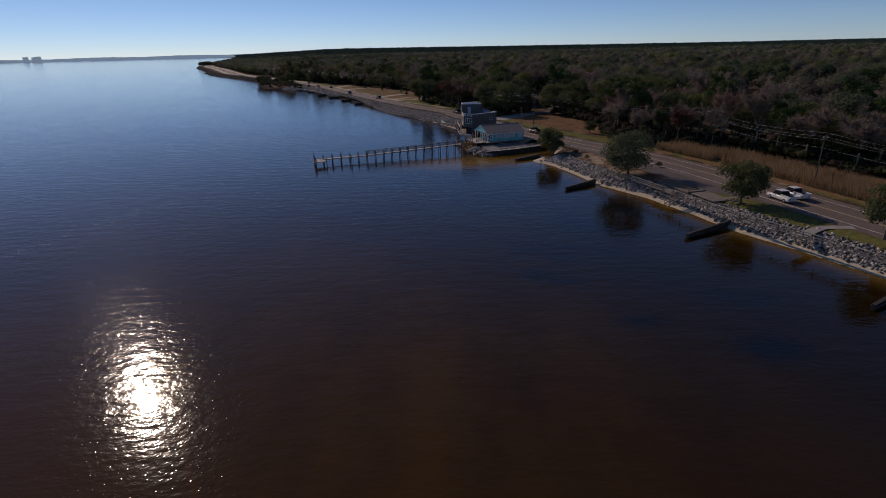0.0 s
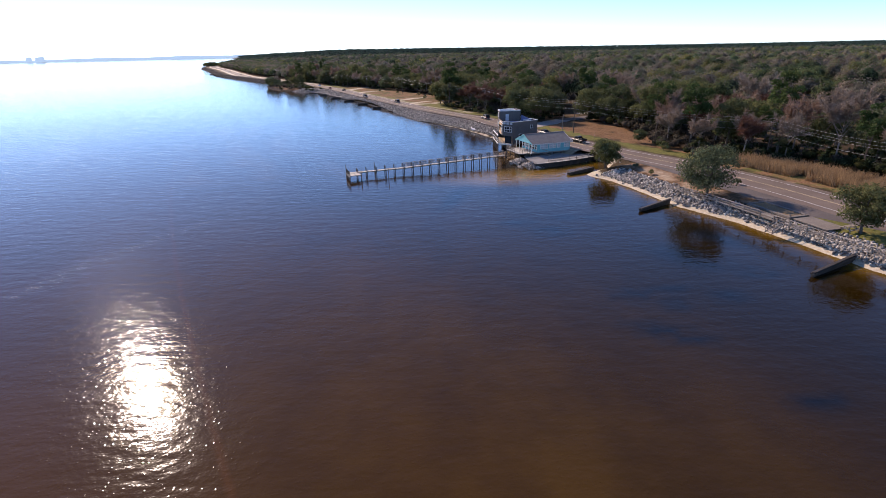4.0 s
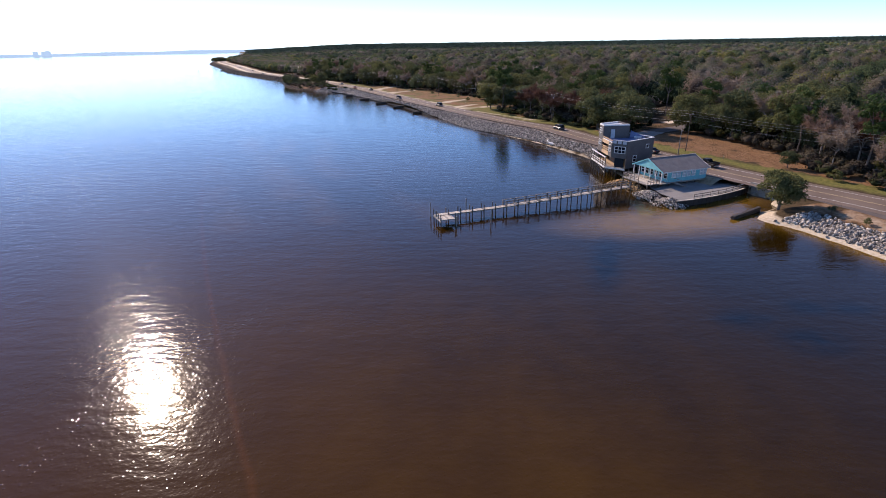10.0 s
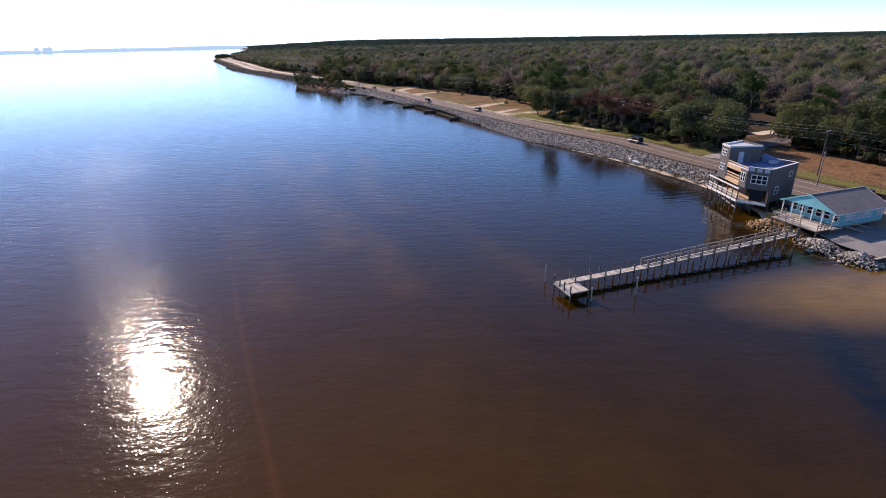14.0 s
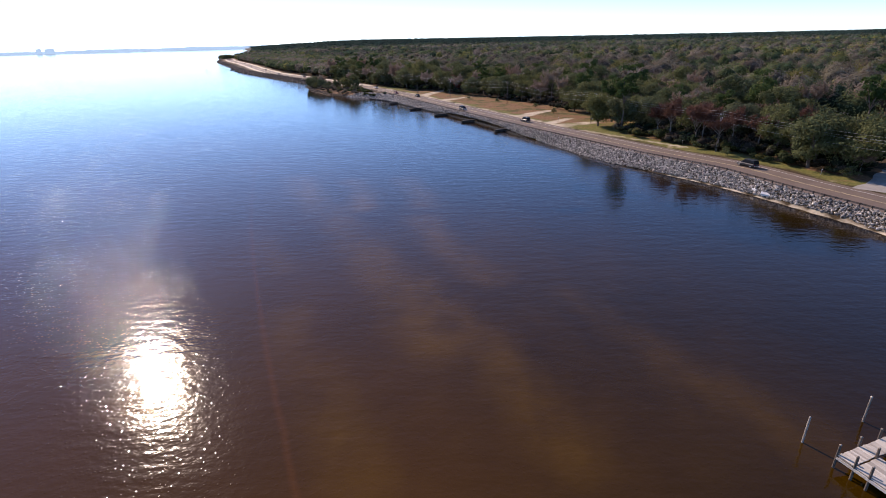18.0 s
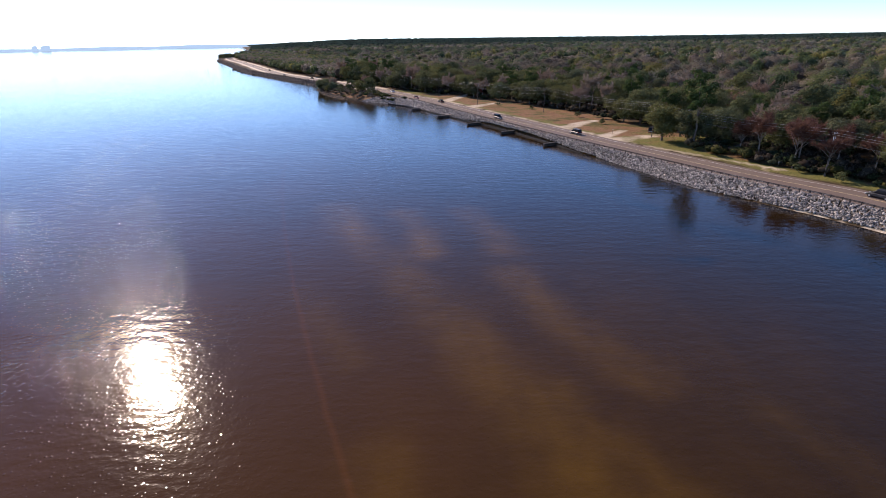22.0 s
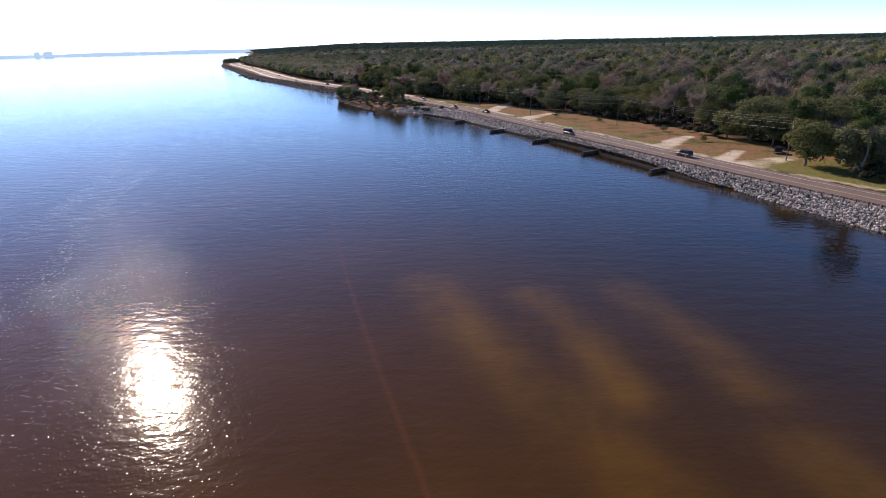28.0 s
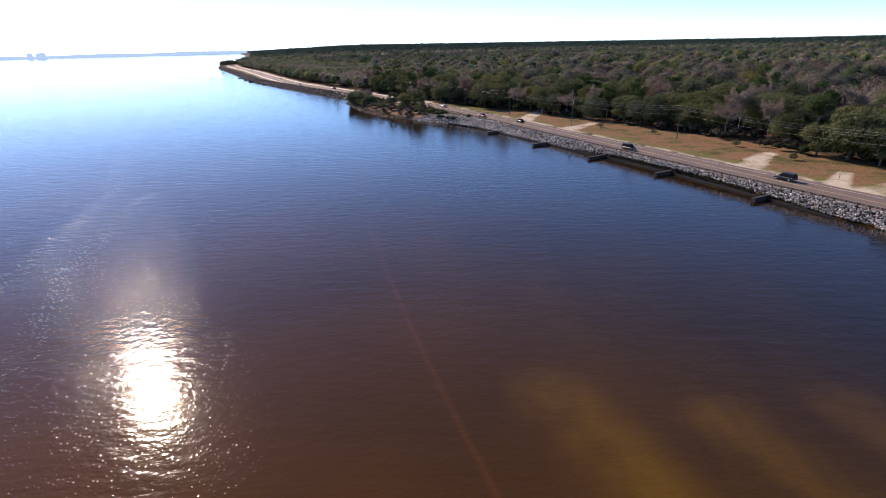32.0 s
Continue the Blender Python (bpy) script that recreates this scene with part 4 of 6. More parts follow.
for i, (h, r) in enumerate(((8.0, 5.8), (6.5, 4.0))):
    kinds("sage%d" % i, leaf_tree("oak_tree", 70 + i, h, r, SAGE_LEAF, 7500, "pale grey-green oak with a rounded crown", "tree", 0.20, 0.25, 36, 0.03))
for i, (h, r) in enumerate(((2.0, 1.5), (1.4, 1.1))):
    kinds("bush%d" % i, leaf_tree("bush", 80 + i, h, r, OAK_LEAF, 700, "low dark green bush", "bush", 0.13, 0.05, 9, 0.1))
kinds("palm", palm("palm_tree", 90, 3.2, "short cabbage palm with fan fronds"))


def plant(key, x, y, scale=1.0, turn=0.0, z=None, label="", group=""):
    made, used = KINDS[key]
    z = float(height(np.array([x]), np.array([y]))[0]) if z is None else z
    m = pose(x, y, z - 0.05, 0, 0, turn)
    if used:
        ob = copy_thing(made, m)
    else:
        ob, KINDS[key][1] = made, True
        made.matrix_basis = m
    ob.scale = (scale, scale, scale)
    return tagged(ob, label, group=group)


# single trees by the water and the road
plant("sage0", 52.8, 78.3, 0.98, 20, label="spreading oak with several trunks beside the timber railing")
plant("oak2", 43.2, 105.6, 0.80, 80, label="round green oak at the corner of the beach")
plant("oak0", 63.4, 56.6, 0.74, 130, label="dark green oak on the lawn beside parked pickups")
plant("oak3", 72.3, 39.5, 0.66, 10, label="green oak on the lawn by the road")
plant("oak1", 60.0, 130.5, 0.35, 10, label="small dark shrub-like oak at the meadow's edge")
plant("oak0", 6.4, 248.8, 1.1, 40, label="dark oak standing on the green lawn")
plant("oak2", 11.8, 241.0, 1.15, 140, label="broad dark oak shading the green lawn")
plant("oak4", 15.0, 250.0, 0.8, 240, label="oak behind the lawn")
for x, y, k, s in ((61.5, 84, "bush1", 0.7), (56, 86.5, "bush0", 0.5), (53.5, 84, "bush1", 0.8), (59.5, 92, "bush1", 0.6), (48, 100, "bush1", 0.7), (49, 94, "bush0", 0.5),
                   (62, 119, "bush0", 1.0), (64.5, 128, "bush0", 0.9), (70, 36, "bush0", 0.5), (76, 33, "bush1", 0.9), (24.8, 128.5, "bush0", 0.6), (27, 131, "bush1", 0.7), (-2, 281, "bush0", 0.9),
                   (-20, 324, "bush0", 0.8), (-6, 300, "bush0", 0.9), (-33, 340, "bush0", 0.9), (40.5, 179, "bare1", 0.55), (37, 177, "bush0", 1.1), (43, 183, "palm", 0.8), (24, 200, "bush0", 1.0), (21, 209, "bush1", 1.2)):
    plant(k, x, y, s, x * 7 % 360)
for x, y, s in ((85, 113, 1.3), (82, 106, 1.5), (-95, 398, 0.9), (78.5, 147, 1.2), (96, 95, 1.3)):
    plant("palm", x, y, s, x * 13 % 360)
# the wooded point that juts into the bay
for x, y, k, s in ((-138, 449, "sage1", 1.1), (-133, 441, "sage0", 0.8), (-127, 433, "sage1", 0.8), (-114, 419.5, "oak3", 0.6), (-111, 418, "bare1", 0.6),
                   (-106.8, 411, "oak1", 0.72), (-101, 405.5, "oak3", 0.78), (-104, 412, "bare0", 0.85), (-110, 404, "bush0", 1.2), (-141, 456, "bush0", 1.3), (-130, 447, "bare1", 0.7),
                   (-98.5, 402.5, "bush0", 1.6), (-124, 440, "bush0", 1.5), (-139, 451, "oak4", 0.6), (-135, 446, "oak0", 0.65), (-141.5, 457, "oak2", 0.55), (-129, 438, "bare2", 0.6),
                   (-100, 395, "bush0", 1.6), (-94, 391, "bush0", 1.3), (-120, 415, "bush0", 1.8), (-131, 433, "bush0", 1.7)):
    plant(k, x, y, s, x * 11 % 360)
# the clump on the far headland
rnd = random.Random(77)
for i in range(22):
    x, y = -511 + rnd.uniform(-2, 16), 1186 + i * 2.2
    plant(rnd.choice(("oak1", "oak0", "oak4")), x, y, rnd.uniform(0.55, 1.0), x * 7 % 360, label="dark trees on the far headland")



# rust-brown leafless trees by the road, pale trunks against the dark wood
for x, y, k, s in ((21.9, 212.6, "red0", 1.15), (19.3, 222.3, "red1", 1.35), (17.8, 227.5, "red1", 1.1), (24.5, 205.5, "red0", 0.9), (26, 217, "red1", 1.3)):
    plant(k, x, y, s, x * 31 % 360, label="leafless rust-brown tree with a pale trunk by the road")


by_drive = lambda x, y: np.abs(near_line(x, y, [(34, 164.5), (51, 181), (84, 203)]))


def near_woods():
    """The first rows of the wood behind the road, tree by tree."""
    rng = np.random.default_rng(7)
    keys = ["oak0", "oak1", "oak2", "oak3", "oak4", "pine0", "pine1", "bare0", "bare1", "bare2", "red0", "red1", "sage0"]
    south = np.array([2, 3, 2, 3, 3, 2, 2, 5, 4, 5, 6, 6, 1.5])
    north = np.array([6, 6, 4, 6, 5, 2, 2, 3, 3, 3, 0.5, 0.5, 2.5])
    bare_strip = np.array([2, 2, 1, 2, 1, 0.5, 0.5, 1.5, 1.5, 1.5, 4, 4, 1])
    placed = [(21.9, 212.6), (19.3, 222.3), (17.8, 227.5), (24.5, 205.5), (26, 217)]
    for row, depth in enumerate((1.5, 8, 15, 23, 32, 42)):
        for a in np.arange(along_of(20), along_of(520), (6.5, 6.5, 7.0, 8.0, 9.0, 10.0)[row]):
            p, u = road_frame(a + rng.uniform(-2, 2))
            n = float(tree_edge(p[1])) + depth + rng.uniform(-2, 2.5)
            x, y = p[0] + u[1] * n, p[1] - u[0] * n
            nn = float(road_n(np.array([x]), np.array([y]))[0])
            if nn < float(tree_edge(y)) or (52 < x < 80 and 190 < y < 208) or (row < 2 and rng.random() < 0.14) or by_drive(x, y) < 5.5:
                continue
            if any((x - px) ** 2 + (y - py) ** 2 < 24 for px, py in placed):
                continue
            placed.append((x, y))
            w = south if y < 150 else bare_strip if 196 < y < 236 and row < 3 else north
            k = str(rng.choice(keys, p=w / w.sum()))
            plant(k, x, y, rng.uniform(0.85, 1.32), rng.uniform(0, 360), group="trees along the edge of the wood")


near_woods()

GREENS = np.array([(0.110, 0.135, 0.060), (0.140, 0.165, 0.065), (0.200, 0.192, 0.060), (0.120, 0.145, 0.085), (0.085, 0.120, 0.060)])
BROWNS = np.array([(0.195, 0.168, 0.128), (0.225, 0.192, 0.150), (0.178, 0.160, 0.120), (0.210, 0.168, 0.132), (0.200, 0.180, 0.128)])
_ico = bmesh.new()
bmesh.ops.create_icosphere(_ico, subdivisions=1, radius=1.0)
_ico.verts.index_update()
ICO_V, ICO_F = np.array([v.co[:] for v in _ico.verts]), np.array([[v.index for v in f.verts] for f in _ico.faces])
_ico.free()


def roof_rise(R, az):
    """How far the forest's roof rises towards the skyline."""
    rise = np.interp(az, [-30, -23, -19, -12, -3, 12, 30, 80], [0, 0, 10, 22, 18, 9, 0, 0])
    return np.clip((R - 1900) / 2900, 0, 1) * (17.0 + rise)


def woods(name, x, y, r, h, n_leaf, size, seed, label, dark=0.0, lift=0.0, tone=1.42):
    """A wood as one mesh: a dense core and many clumps of leaves for every crown; some crowns are bare and brown."""
    rng = np.random.default_rng(seed)
    n = len(x)
    z = height(x, y) + lift
    patch = np.array([noise.noise(Vector((a / 48, b / 48, 3.1))) for a, b in zip(x, y)])
    bare = rng.random(n) < np.clip(0.43 + patch * 1.7, 0.06, 0.92)
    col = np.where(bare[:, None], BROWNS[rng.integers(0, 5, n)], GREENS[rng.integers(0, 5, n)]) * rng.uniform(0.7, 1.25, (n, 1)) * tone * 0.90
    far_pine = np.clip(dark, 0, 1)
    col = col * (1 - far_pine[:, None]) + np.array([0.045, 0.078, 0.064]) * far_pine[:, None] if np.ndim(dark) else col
    k = np.repeat(np.arange(n), n_leaf)
    u = rng.normal(size=(n * n_leaf, 3))
    u /= np.linalg.norm(u, axis=1)[:, None]
    u[:, 2] = np.abs(u[:, 2]) - 0.12
    lump = 1 + 0.16 * np.sin(u[:, 0] * 5 + k) * np.cos(u[:, 1] * 6 + 2 * k) + 0.09 * np.sin(u[:, 0] * 13 + 3 * k) * np.cos(u[:, 1] * 11 + k)
    c = np.stack([x[k], y[k], z[k] + h[k] * 0.55], 1) + u * np.stack([r[k], r[k], h[k] * 0.45], 1) * (lump * rng.uniform(0.72, 1.05, n * n_leaf))[:, None]
    v, f = leaf_quads(c, u, size, rng, 7.0)
    me = np_mesh(name, v, f, WOODS)
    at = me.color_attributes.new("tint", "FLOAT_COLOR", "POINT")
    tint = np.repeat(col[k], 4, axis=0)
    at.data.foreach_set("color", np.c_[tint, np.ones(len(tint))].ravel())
    tagged(new(name, me), label, "woodland", kind="stuff")
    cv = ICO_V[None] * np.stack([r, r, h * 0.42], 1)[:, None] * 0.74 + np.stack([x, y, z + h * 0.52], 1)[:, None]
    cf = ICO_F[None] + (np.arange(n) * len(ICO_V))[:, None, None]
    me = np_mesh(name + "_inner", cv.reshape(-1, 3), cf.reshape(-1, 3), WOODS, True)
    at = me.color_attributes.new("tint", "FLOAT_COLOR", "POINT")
    # cores at half the crown's colour: the shade between leaves is painted in
    core_shade = np.repeat(col * 0.5, len(ICO_V), axis=0)
    at.data.foreach_set("color", np.c_[core_shade, np.ones(len(core_shade))].ravel())
    tagged(new("woodland_undergrowth", me), "dense crown cores of the wood, darkened as inner shade", "woodland", kind="stuff")


def scatter(n, r0, r1, a0, a1, seed, gap):
    rng = np.random.default_rng(seed)
    a, r = np.radians(rng.uniform(a0, a1, n)), np.sqrt(rng.uniform(r0 * r0, r1 * r1, n))
    x, y = -30 + r * np.sin(a), 60 + r * np.cos(a)
    keep = (inland(x, y) > np.where(y > 1150, 4, 14)) & (road_n(x, y) > tree_edge(y) + gap)
    keep &= ~((x > 54) & (x < 84) & (y > 188) & (y < 207))
    return x[keep], y[keep], rng


taper = lambda x, y: 0.5 + 0.5 * np.clip((inland(x, y) - 20) / 260, 0, 1)
x, y, rng = scatter(1950, 60, 520, -26, 72, 31, 44)
woods("near_woodland", x, y, rng.uniform(4.2, 8.0, len(x)), rng.uniform(8.0, 15.0, len(x)), 430, 0.36, 32, "mixed wood of olive oaks and bare grey winter trees", tone=1.0)
# middle and shore woods: the raised tone lightens their colour to stand for haze
x, y, rng = scatter(5600, 520, 1250, -27, 66, 33, 3)
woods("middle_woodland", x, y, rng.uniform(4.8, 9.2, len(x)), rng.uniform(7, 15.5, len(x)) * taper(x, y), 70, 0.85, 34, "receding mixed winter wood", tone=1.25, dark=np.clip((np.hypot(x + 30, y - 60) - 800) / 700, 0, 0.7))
# a denser belt along the shore road where the view is shallow
rng = np.random.default_rng(35)
s = rng.uniform(along_of(490), along_of(1149), 3000)
pts = np.array([(p[0] + u[1] * n, p[1] - u[0] * n) for p, u, n in ((*road_frame(a), rng.uniform(12, 120)) for a in s)])
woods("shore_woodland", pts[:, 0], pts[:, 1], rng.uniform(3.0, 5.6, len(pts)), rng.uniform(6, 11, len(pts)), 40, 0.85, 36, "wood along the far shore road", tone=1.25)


# the far wood, crown by crown until it merges
x, y, rng = scatter(12500, 1250, 4400, -27, 60, 39, 3)
R = np.hypot(x + 30, y - 60)
lift = roof_rise(R, np.degrees(np.arctan2(x + 30, y - 60))) * (0.3 + 0.7 * np.clip((inland(x, y) - 12) / 800, 0, 1))
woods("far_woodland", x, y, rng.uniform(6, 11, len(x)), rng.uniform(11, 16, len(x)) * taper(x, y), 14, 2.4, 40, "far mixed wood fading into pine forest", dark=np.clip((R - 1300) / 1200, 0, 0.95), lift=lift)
# low growth on the wooded point
rng = np.random.default_rng(41)
pts = np.array([(-88, 385), (-140, 462)])[None, 0] + rng.uniform(0, 1, (380, 1)) * np.array([-54, 74]) + rng.normal(0, 9, (380, 2))
k = (inland(pts[:, 0], pts[:, 1]) > 2.5) & (road_n(pts[:, 0], pts[:, 1]) < -8)
pts = pts[k]
woods("point_brush", pts[:, 0], pts[:, 1], rng.uniform(0.8, 2.0, len(pts)), rng.uniform(0.9, 2.4, len(pts)), 34, 0.28, 42, "low brown and green brush on the wooded point", tone=0.75)
# brush at the foot of the wood's edge
rng = np.random.default_rng(37)
s = rng.uniform(along_of(15), along_of(520), 2600)
pts = np.array([(p[0] + u[1] * n, p[1] - u[0] * n) for p, u, n in ((*road_frame(a), float(tree_edge(road_frame(a)[0][1])) + abs(rng.normal(0, 14)) - 1) for a in s)])
pts = pts[((pts[:, 1] < 244) | (pts[:, 1] > 402) | (rng.random(len(pts)) < 0.3)) & (road_n(pts[:, 0], pts[:, 1]) > tree_edge(pts[:, 1]) - 2) & (by_drive(pts[:, 0], pts[:, 1]) > 5) & ~((pts[:, 0] > 56) & (pts[:, 0] < 76) & (pts[:, 1] > 192) & (pts[:, 1] < 205))]
woods("underbrush", pts[:, 0], pts[:, 1], rng.uniform(0.9, 2.2, len(pts)), rng.uniform(1.2, 3.6, len(pts)), 40, 0.24, 38, "tangled brown and green underbrush at the edge of the wood", tone=0.58)


def canopy():
    """The roof of the forest, out to the skyline."""
    az = np.radians(np.linspace(-30, 78, 420))
    r = 560 * (4880 / 560) ** np.linspace(0, 1, 150)
    A, R = np.meshgrid(az, r)
    X, Y = -30 + R * np.sin(A), 60 + R * np.cos(A)
    d = inland(X, Y)
    bumps = np.array([noise.noise(Vector((a / 14, b / 14, 0))) * 3.2 + noise.noise(Vector((a / 45, b / 45, 5))) * 2.0 for a, b in zip(X.ravel(), Y.ravel())]).reshape(X.shape)
    Z = np.where((d > 12) & ((road_n(X, Y) > 24) | (Y > 1360)), (6.0 + roof_rise(R, np.degrees(A)) + bumps) * (0.3 + 0.7 * np.clip((d - 12) / 800, 0, 1)), -6.0)
    k = np.arange(X.size).reshape(X.shape)
    q = np.stack([k[:-1, :-1], k[1:, :-1], k[1:, 1:], k[:-1, 1:]], -1)
    ok = (Z[:-1, :-1] > 0) & (Z[1:, 1:] > 0) & (Z[1:, :-1] > 0) & (Z[:-1, 1:] > 0)
    m, nt, p = tree_nodes("far_forest_hazed_roof")
    n1, n2, n3 = noise_n(nt, 0.011, 4, position(nt)), noise_n(nt, 0.09, 4, position(nt)), noise_n(nt, 0.0022, 2, position(nt))
    green = ramp(nt, n2, [(0.3, (0.030, 0.040, 0.020)), (0.7, (0.085, 0.095, 0.042))])
    brown = ramp(nt, n2, [(0.3, (0.070, 0.056, 0.046)), (0.7, (0.150, 0.122, 0.098))])
    # distant pine green, lightened and greyed: aerial haze put into the colour
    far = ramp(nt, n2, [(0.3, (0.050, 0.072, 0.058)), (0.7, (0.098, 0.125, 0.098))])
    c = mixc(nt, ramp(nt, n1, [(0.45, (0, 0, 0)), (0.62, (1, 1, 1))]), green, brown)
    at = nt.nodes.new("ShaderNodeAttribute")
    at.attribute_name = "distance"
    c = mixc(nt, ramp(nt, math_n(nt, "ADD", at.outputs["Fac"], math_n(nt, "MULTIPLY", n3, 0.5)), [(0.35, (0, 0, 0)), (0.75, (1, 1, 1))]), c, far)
    nt.links.new(c, p.inputs["Base Color"])
    p.inputs["Roughness"].default_value = 1.0
    p.inputs["Specular IOR Level"].default_value = 0.0
    bump_n(nt, n2, 1.0, 3.0, p)
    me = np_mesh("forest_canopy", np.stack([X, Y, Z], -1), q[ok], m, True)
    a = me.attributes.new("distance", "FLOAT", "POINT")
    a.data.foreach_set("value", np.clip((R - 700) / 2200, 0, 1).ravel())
    tagged(new("forest_canopy", me), "unbroken dark green pine forest reaching the skyline, haze painted in", "forest", kind="stuff")


canopy()


def reeds():
    """Tall dry reeds in the ditch behind the road, and rough grass on the verges."""
    rng = np.random.default_rng(51)

    def blades(name, n, y0, y1, n0, n1, h0, h1, w, mat, label, clump=0.0):
        a = rng.uniform(along_of(y0), along_of(y1), n)
        off = rng.uniform(n0, n1, n)
        P = np.array([(p[0] + u[1] * o, p[1] - u[0] * o) for p, u, o in ((*road_frame(s), o) for s, o in zip(a, off))])
        keep = np.array([noise.noise(Vector((q[0] / 5, q[1] / 5, 9))) > clump for q in P])
        P = P[keep & (by_drive(P[:, 0], P[:, 1]) > 4.8)]
        z = height(P[:, 0], P[:, 1]) - 0.05
        h = rng.uniform(h0, h1, len(P))
        t = rng.uniform(0, 6.28, len(P))
        d = np.stack([np.cos(t), np.sin(t), np.zeros(len(P))], 1) * w
        b = np.c_[P, z]
        tip = b + np.c_[rng.normal(0, 0.22, (len(P), 2)) * h[:, None], h]
        mid = (b + tip) / 2
        v = np.stack([b - d * 0.6, b + d * 0.6, mid + d, tip, mid - d], 1).reshape(-1, 3)
        tagged(new(name, np_mesh(name, v, np.arange(len(v)).reshape(-1, 5), mat)), label, "grass", kind="stuff")
    blades("reed_bed", 30000, 25, 100, 9, 19, 0.9, 2.4, 0.045, BLADES, "tall dry tan reeds along the ditch", -0.40)
    blades("meadow_grass", 12000, 118, 196, 13, 36, 0.08, 0.26, 0.05, MEADOW, "rough dry russet meadow grass", -0.3)
    blades("verge_grass", 9000, 196, 420, 9, 30, 0.08, 0.25, 0.05, MEADOW, "rough dry grass on the road verge", 0.05)


reeds()

# ---------------------------------------------------------------- the walled yard
def flat(pts, z, name, material):
    return Geo().prism(pts, z - 0.1, z).mesh(name, material)


def build_yard():
    yard = tagged(new("yard", flat([(28.9, 110.9), (35.1, 113.4), (42.3, 117.5), (44.6, 119.3), (42.6, 124.5), (38.5, 131.5), (31, 130), (27.0, 120.5), (27.2, 115.5)], 1.06, "yard", GRAVEL)),
                  "grey gravel yard behind a timber bulkhead", "yard", kind="structure")
    wall = thing("bulkhead", Matrix.Identity(4), "dark timber bulkhead capped with pale boards", "bulkhead", kind="structure")
    line = spline([(27.9, 110.3), (31.5, 111.4), (35.2, 112.9), (39.0, 114.8), (42.6, 117.0), (45.4, 118.9)], 0.9)
    for a, b in zip(line[:-1], line[1:]):
        c, d = Vector((*((a + b) / 2), 0.25)), b - a
        part("sheet_pile", Geo().box(c, (float(np.hypot(*d)) - 0.02, 0.14, 1.7), math.atan2(d[1], d[0])), DARK_WOOD, wall)
    for a, b in zip(line[:-1:2], line[2::2]):
        part("cap_board", Geo().beam((*a, 1.13), (*b, 1.13), 0.36, 0.07), DECK_WOOD, wall)
    fence = thing("yard_fence", Matrix.Identity(4), "low weathered rail fence along the bulkhead", "fence")
    for i, (a, b) in enumerate(zip(line[4:-2:2], line[6::2])):
        part("post", Geo().beam((*(a + (0.05, 0.25)), 1.0), (*(a + (0.05, 0.25)), 2.0), 0.1, 0.1), OLD_WOOD, fence)
        for z in (1.5, 1.93):
            part("rail", Geo().beam((*(a + (0.05, 0.25)), z), (*(b + (0.05, 0.25)), z), 0.05, 0.12), OLD_WOOD, fence)
    # riprap at the foot of the yard and under the pier's landing
    rng = np.random.default_rng(61)

    def heap(name, x, y, rx, ry, n, mat, label, h=1.3):
        P = rng.normal(size=(n, 2)) * 0.45
        P = P[np.hypot(*P.T) < 1]
        P3 = np.c_[x + P[:, 0] * rx, y + P[:, 1] * ry, np.clip(h * (1 - np.hypot(*P.T)), 0, 9) * 0.8 - 0.1]
        root = thing(name, Matrix.Identity(4), label, "rock heap")
        st = part("riprap", join_rocks("riprap", P3, rng.uniform(0.26, 0.56, len(P3)), rng, mat), mat, root)
        st["kind"] = "stuff"
    tan = plain("tan_yellow_riprap", (0.20, 0.125, 0.055), (0.50, 0.34, 0.17), 1.1, 3.5, 0.9, bump=0.04)
    island_shade(tan)
    heap("rock_heap", 27.4, 112.0, 3.4, 3.4, 560, ROCK_STUFF, "blue-grey boulders against the corner of the yard", 1.75)
    heap("rock_heap", 25.6, 117.0, 3.0, 4.4, 560, ROCK_STUFF, "grey boulders below the house deck", 1.7)
    heap("rock_heap", 23.4, 126.4, 3.6, 3.2, 420, tan, "tan boulders on the bank between the two buildings", 1.6)
    heap("rock_heap", 25.2, 122.4, 2.4, 3.4, 260, tan, "tan boulders below the pier landing", 1.4)
    heap("rock_heap", 46.4, 119.8, 1.0, 1.4, 18, ROCK_STUFF, "pale rubble by the road", 2.2)
    for x, y, a in ((17.6, 174.5, 20), (17.5, 171.4, -35)):
        blk = thing("concrete_slab", pose(x, y, 0.72, 12, 8, a), "broken white concrete slab at the foot of the rocks", "slab")
        part("slab", Geo().box((0, 0, 0), (1.6, 1.0, 0.35)), WHITE_PAINT, blk)
    head = thing("culvert_headwall", pose(47.3, 114.6, 0, 0, 0, -63), "weathered concrete culvert headwall under the road", "headwall")
    part("wall", Geo().box((0, 0.0, 0.9), (7.5, 0.5, 2.0)), CONCRETE, head)
    part("parapet", Geo().box((0, 0.1, 2.1), (8.2, 0.35, 0.45)), CONCRETE, head)
    part("wing_wall", Geo().beam((3.8, 0, 0.8), (5.6, -2.6, 0.6), 0.4, 1.8), CONCRETE, head)


build_yard()


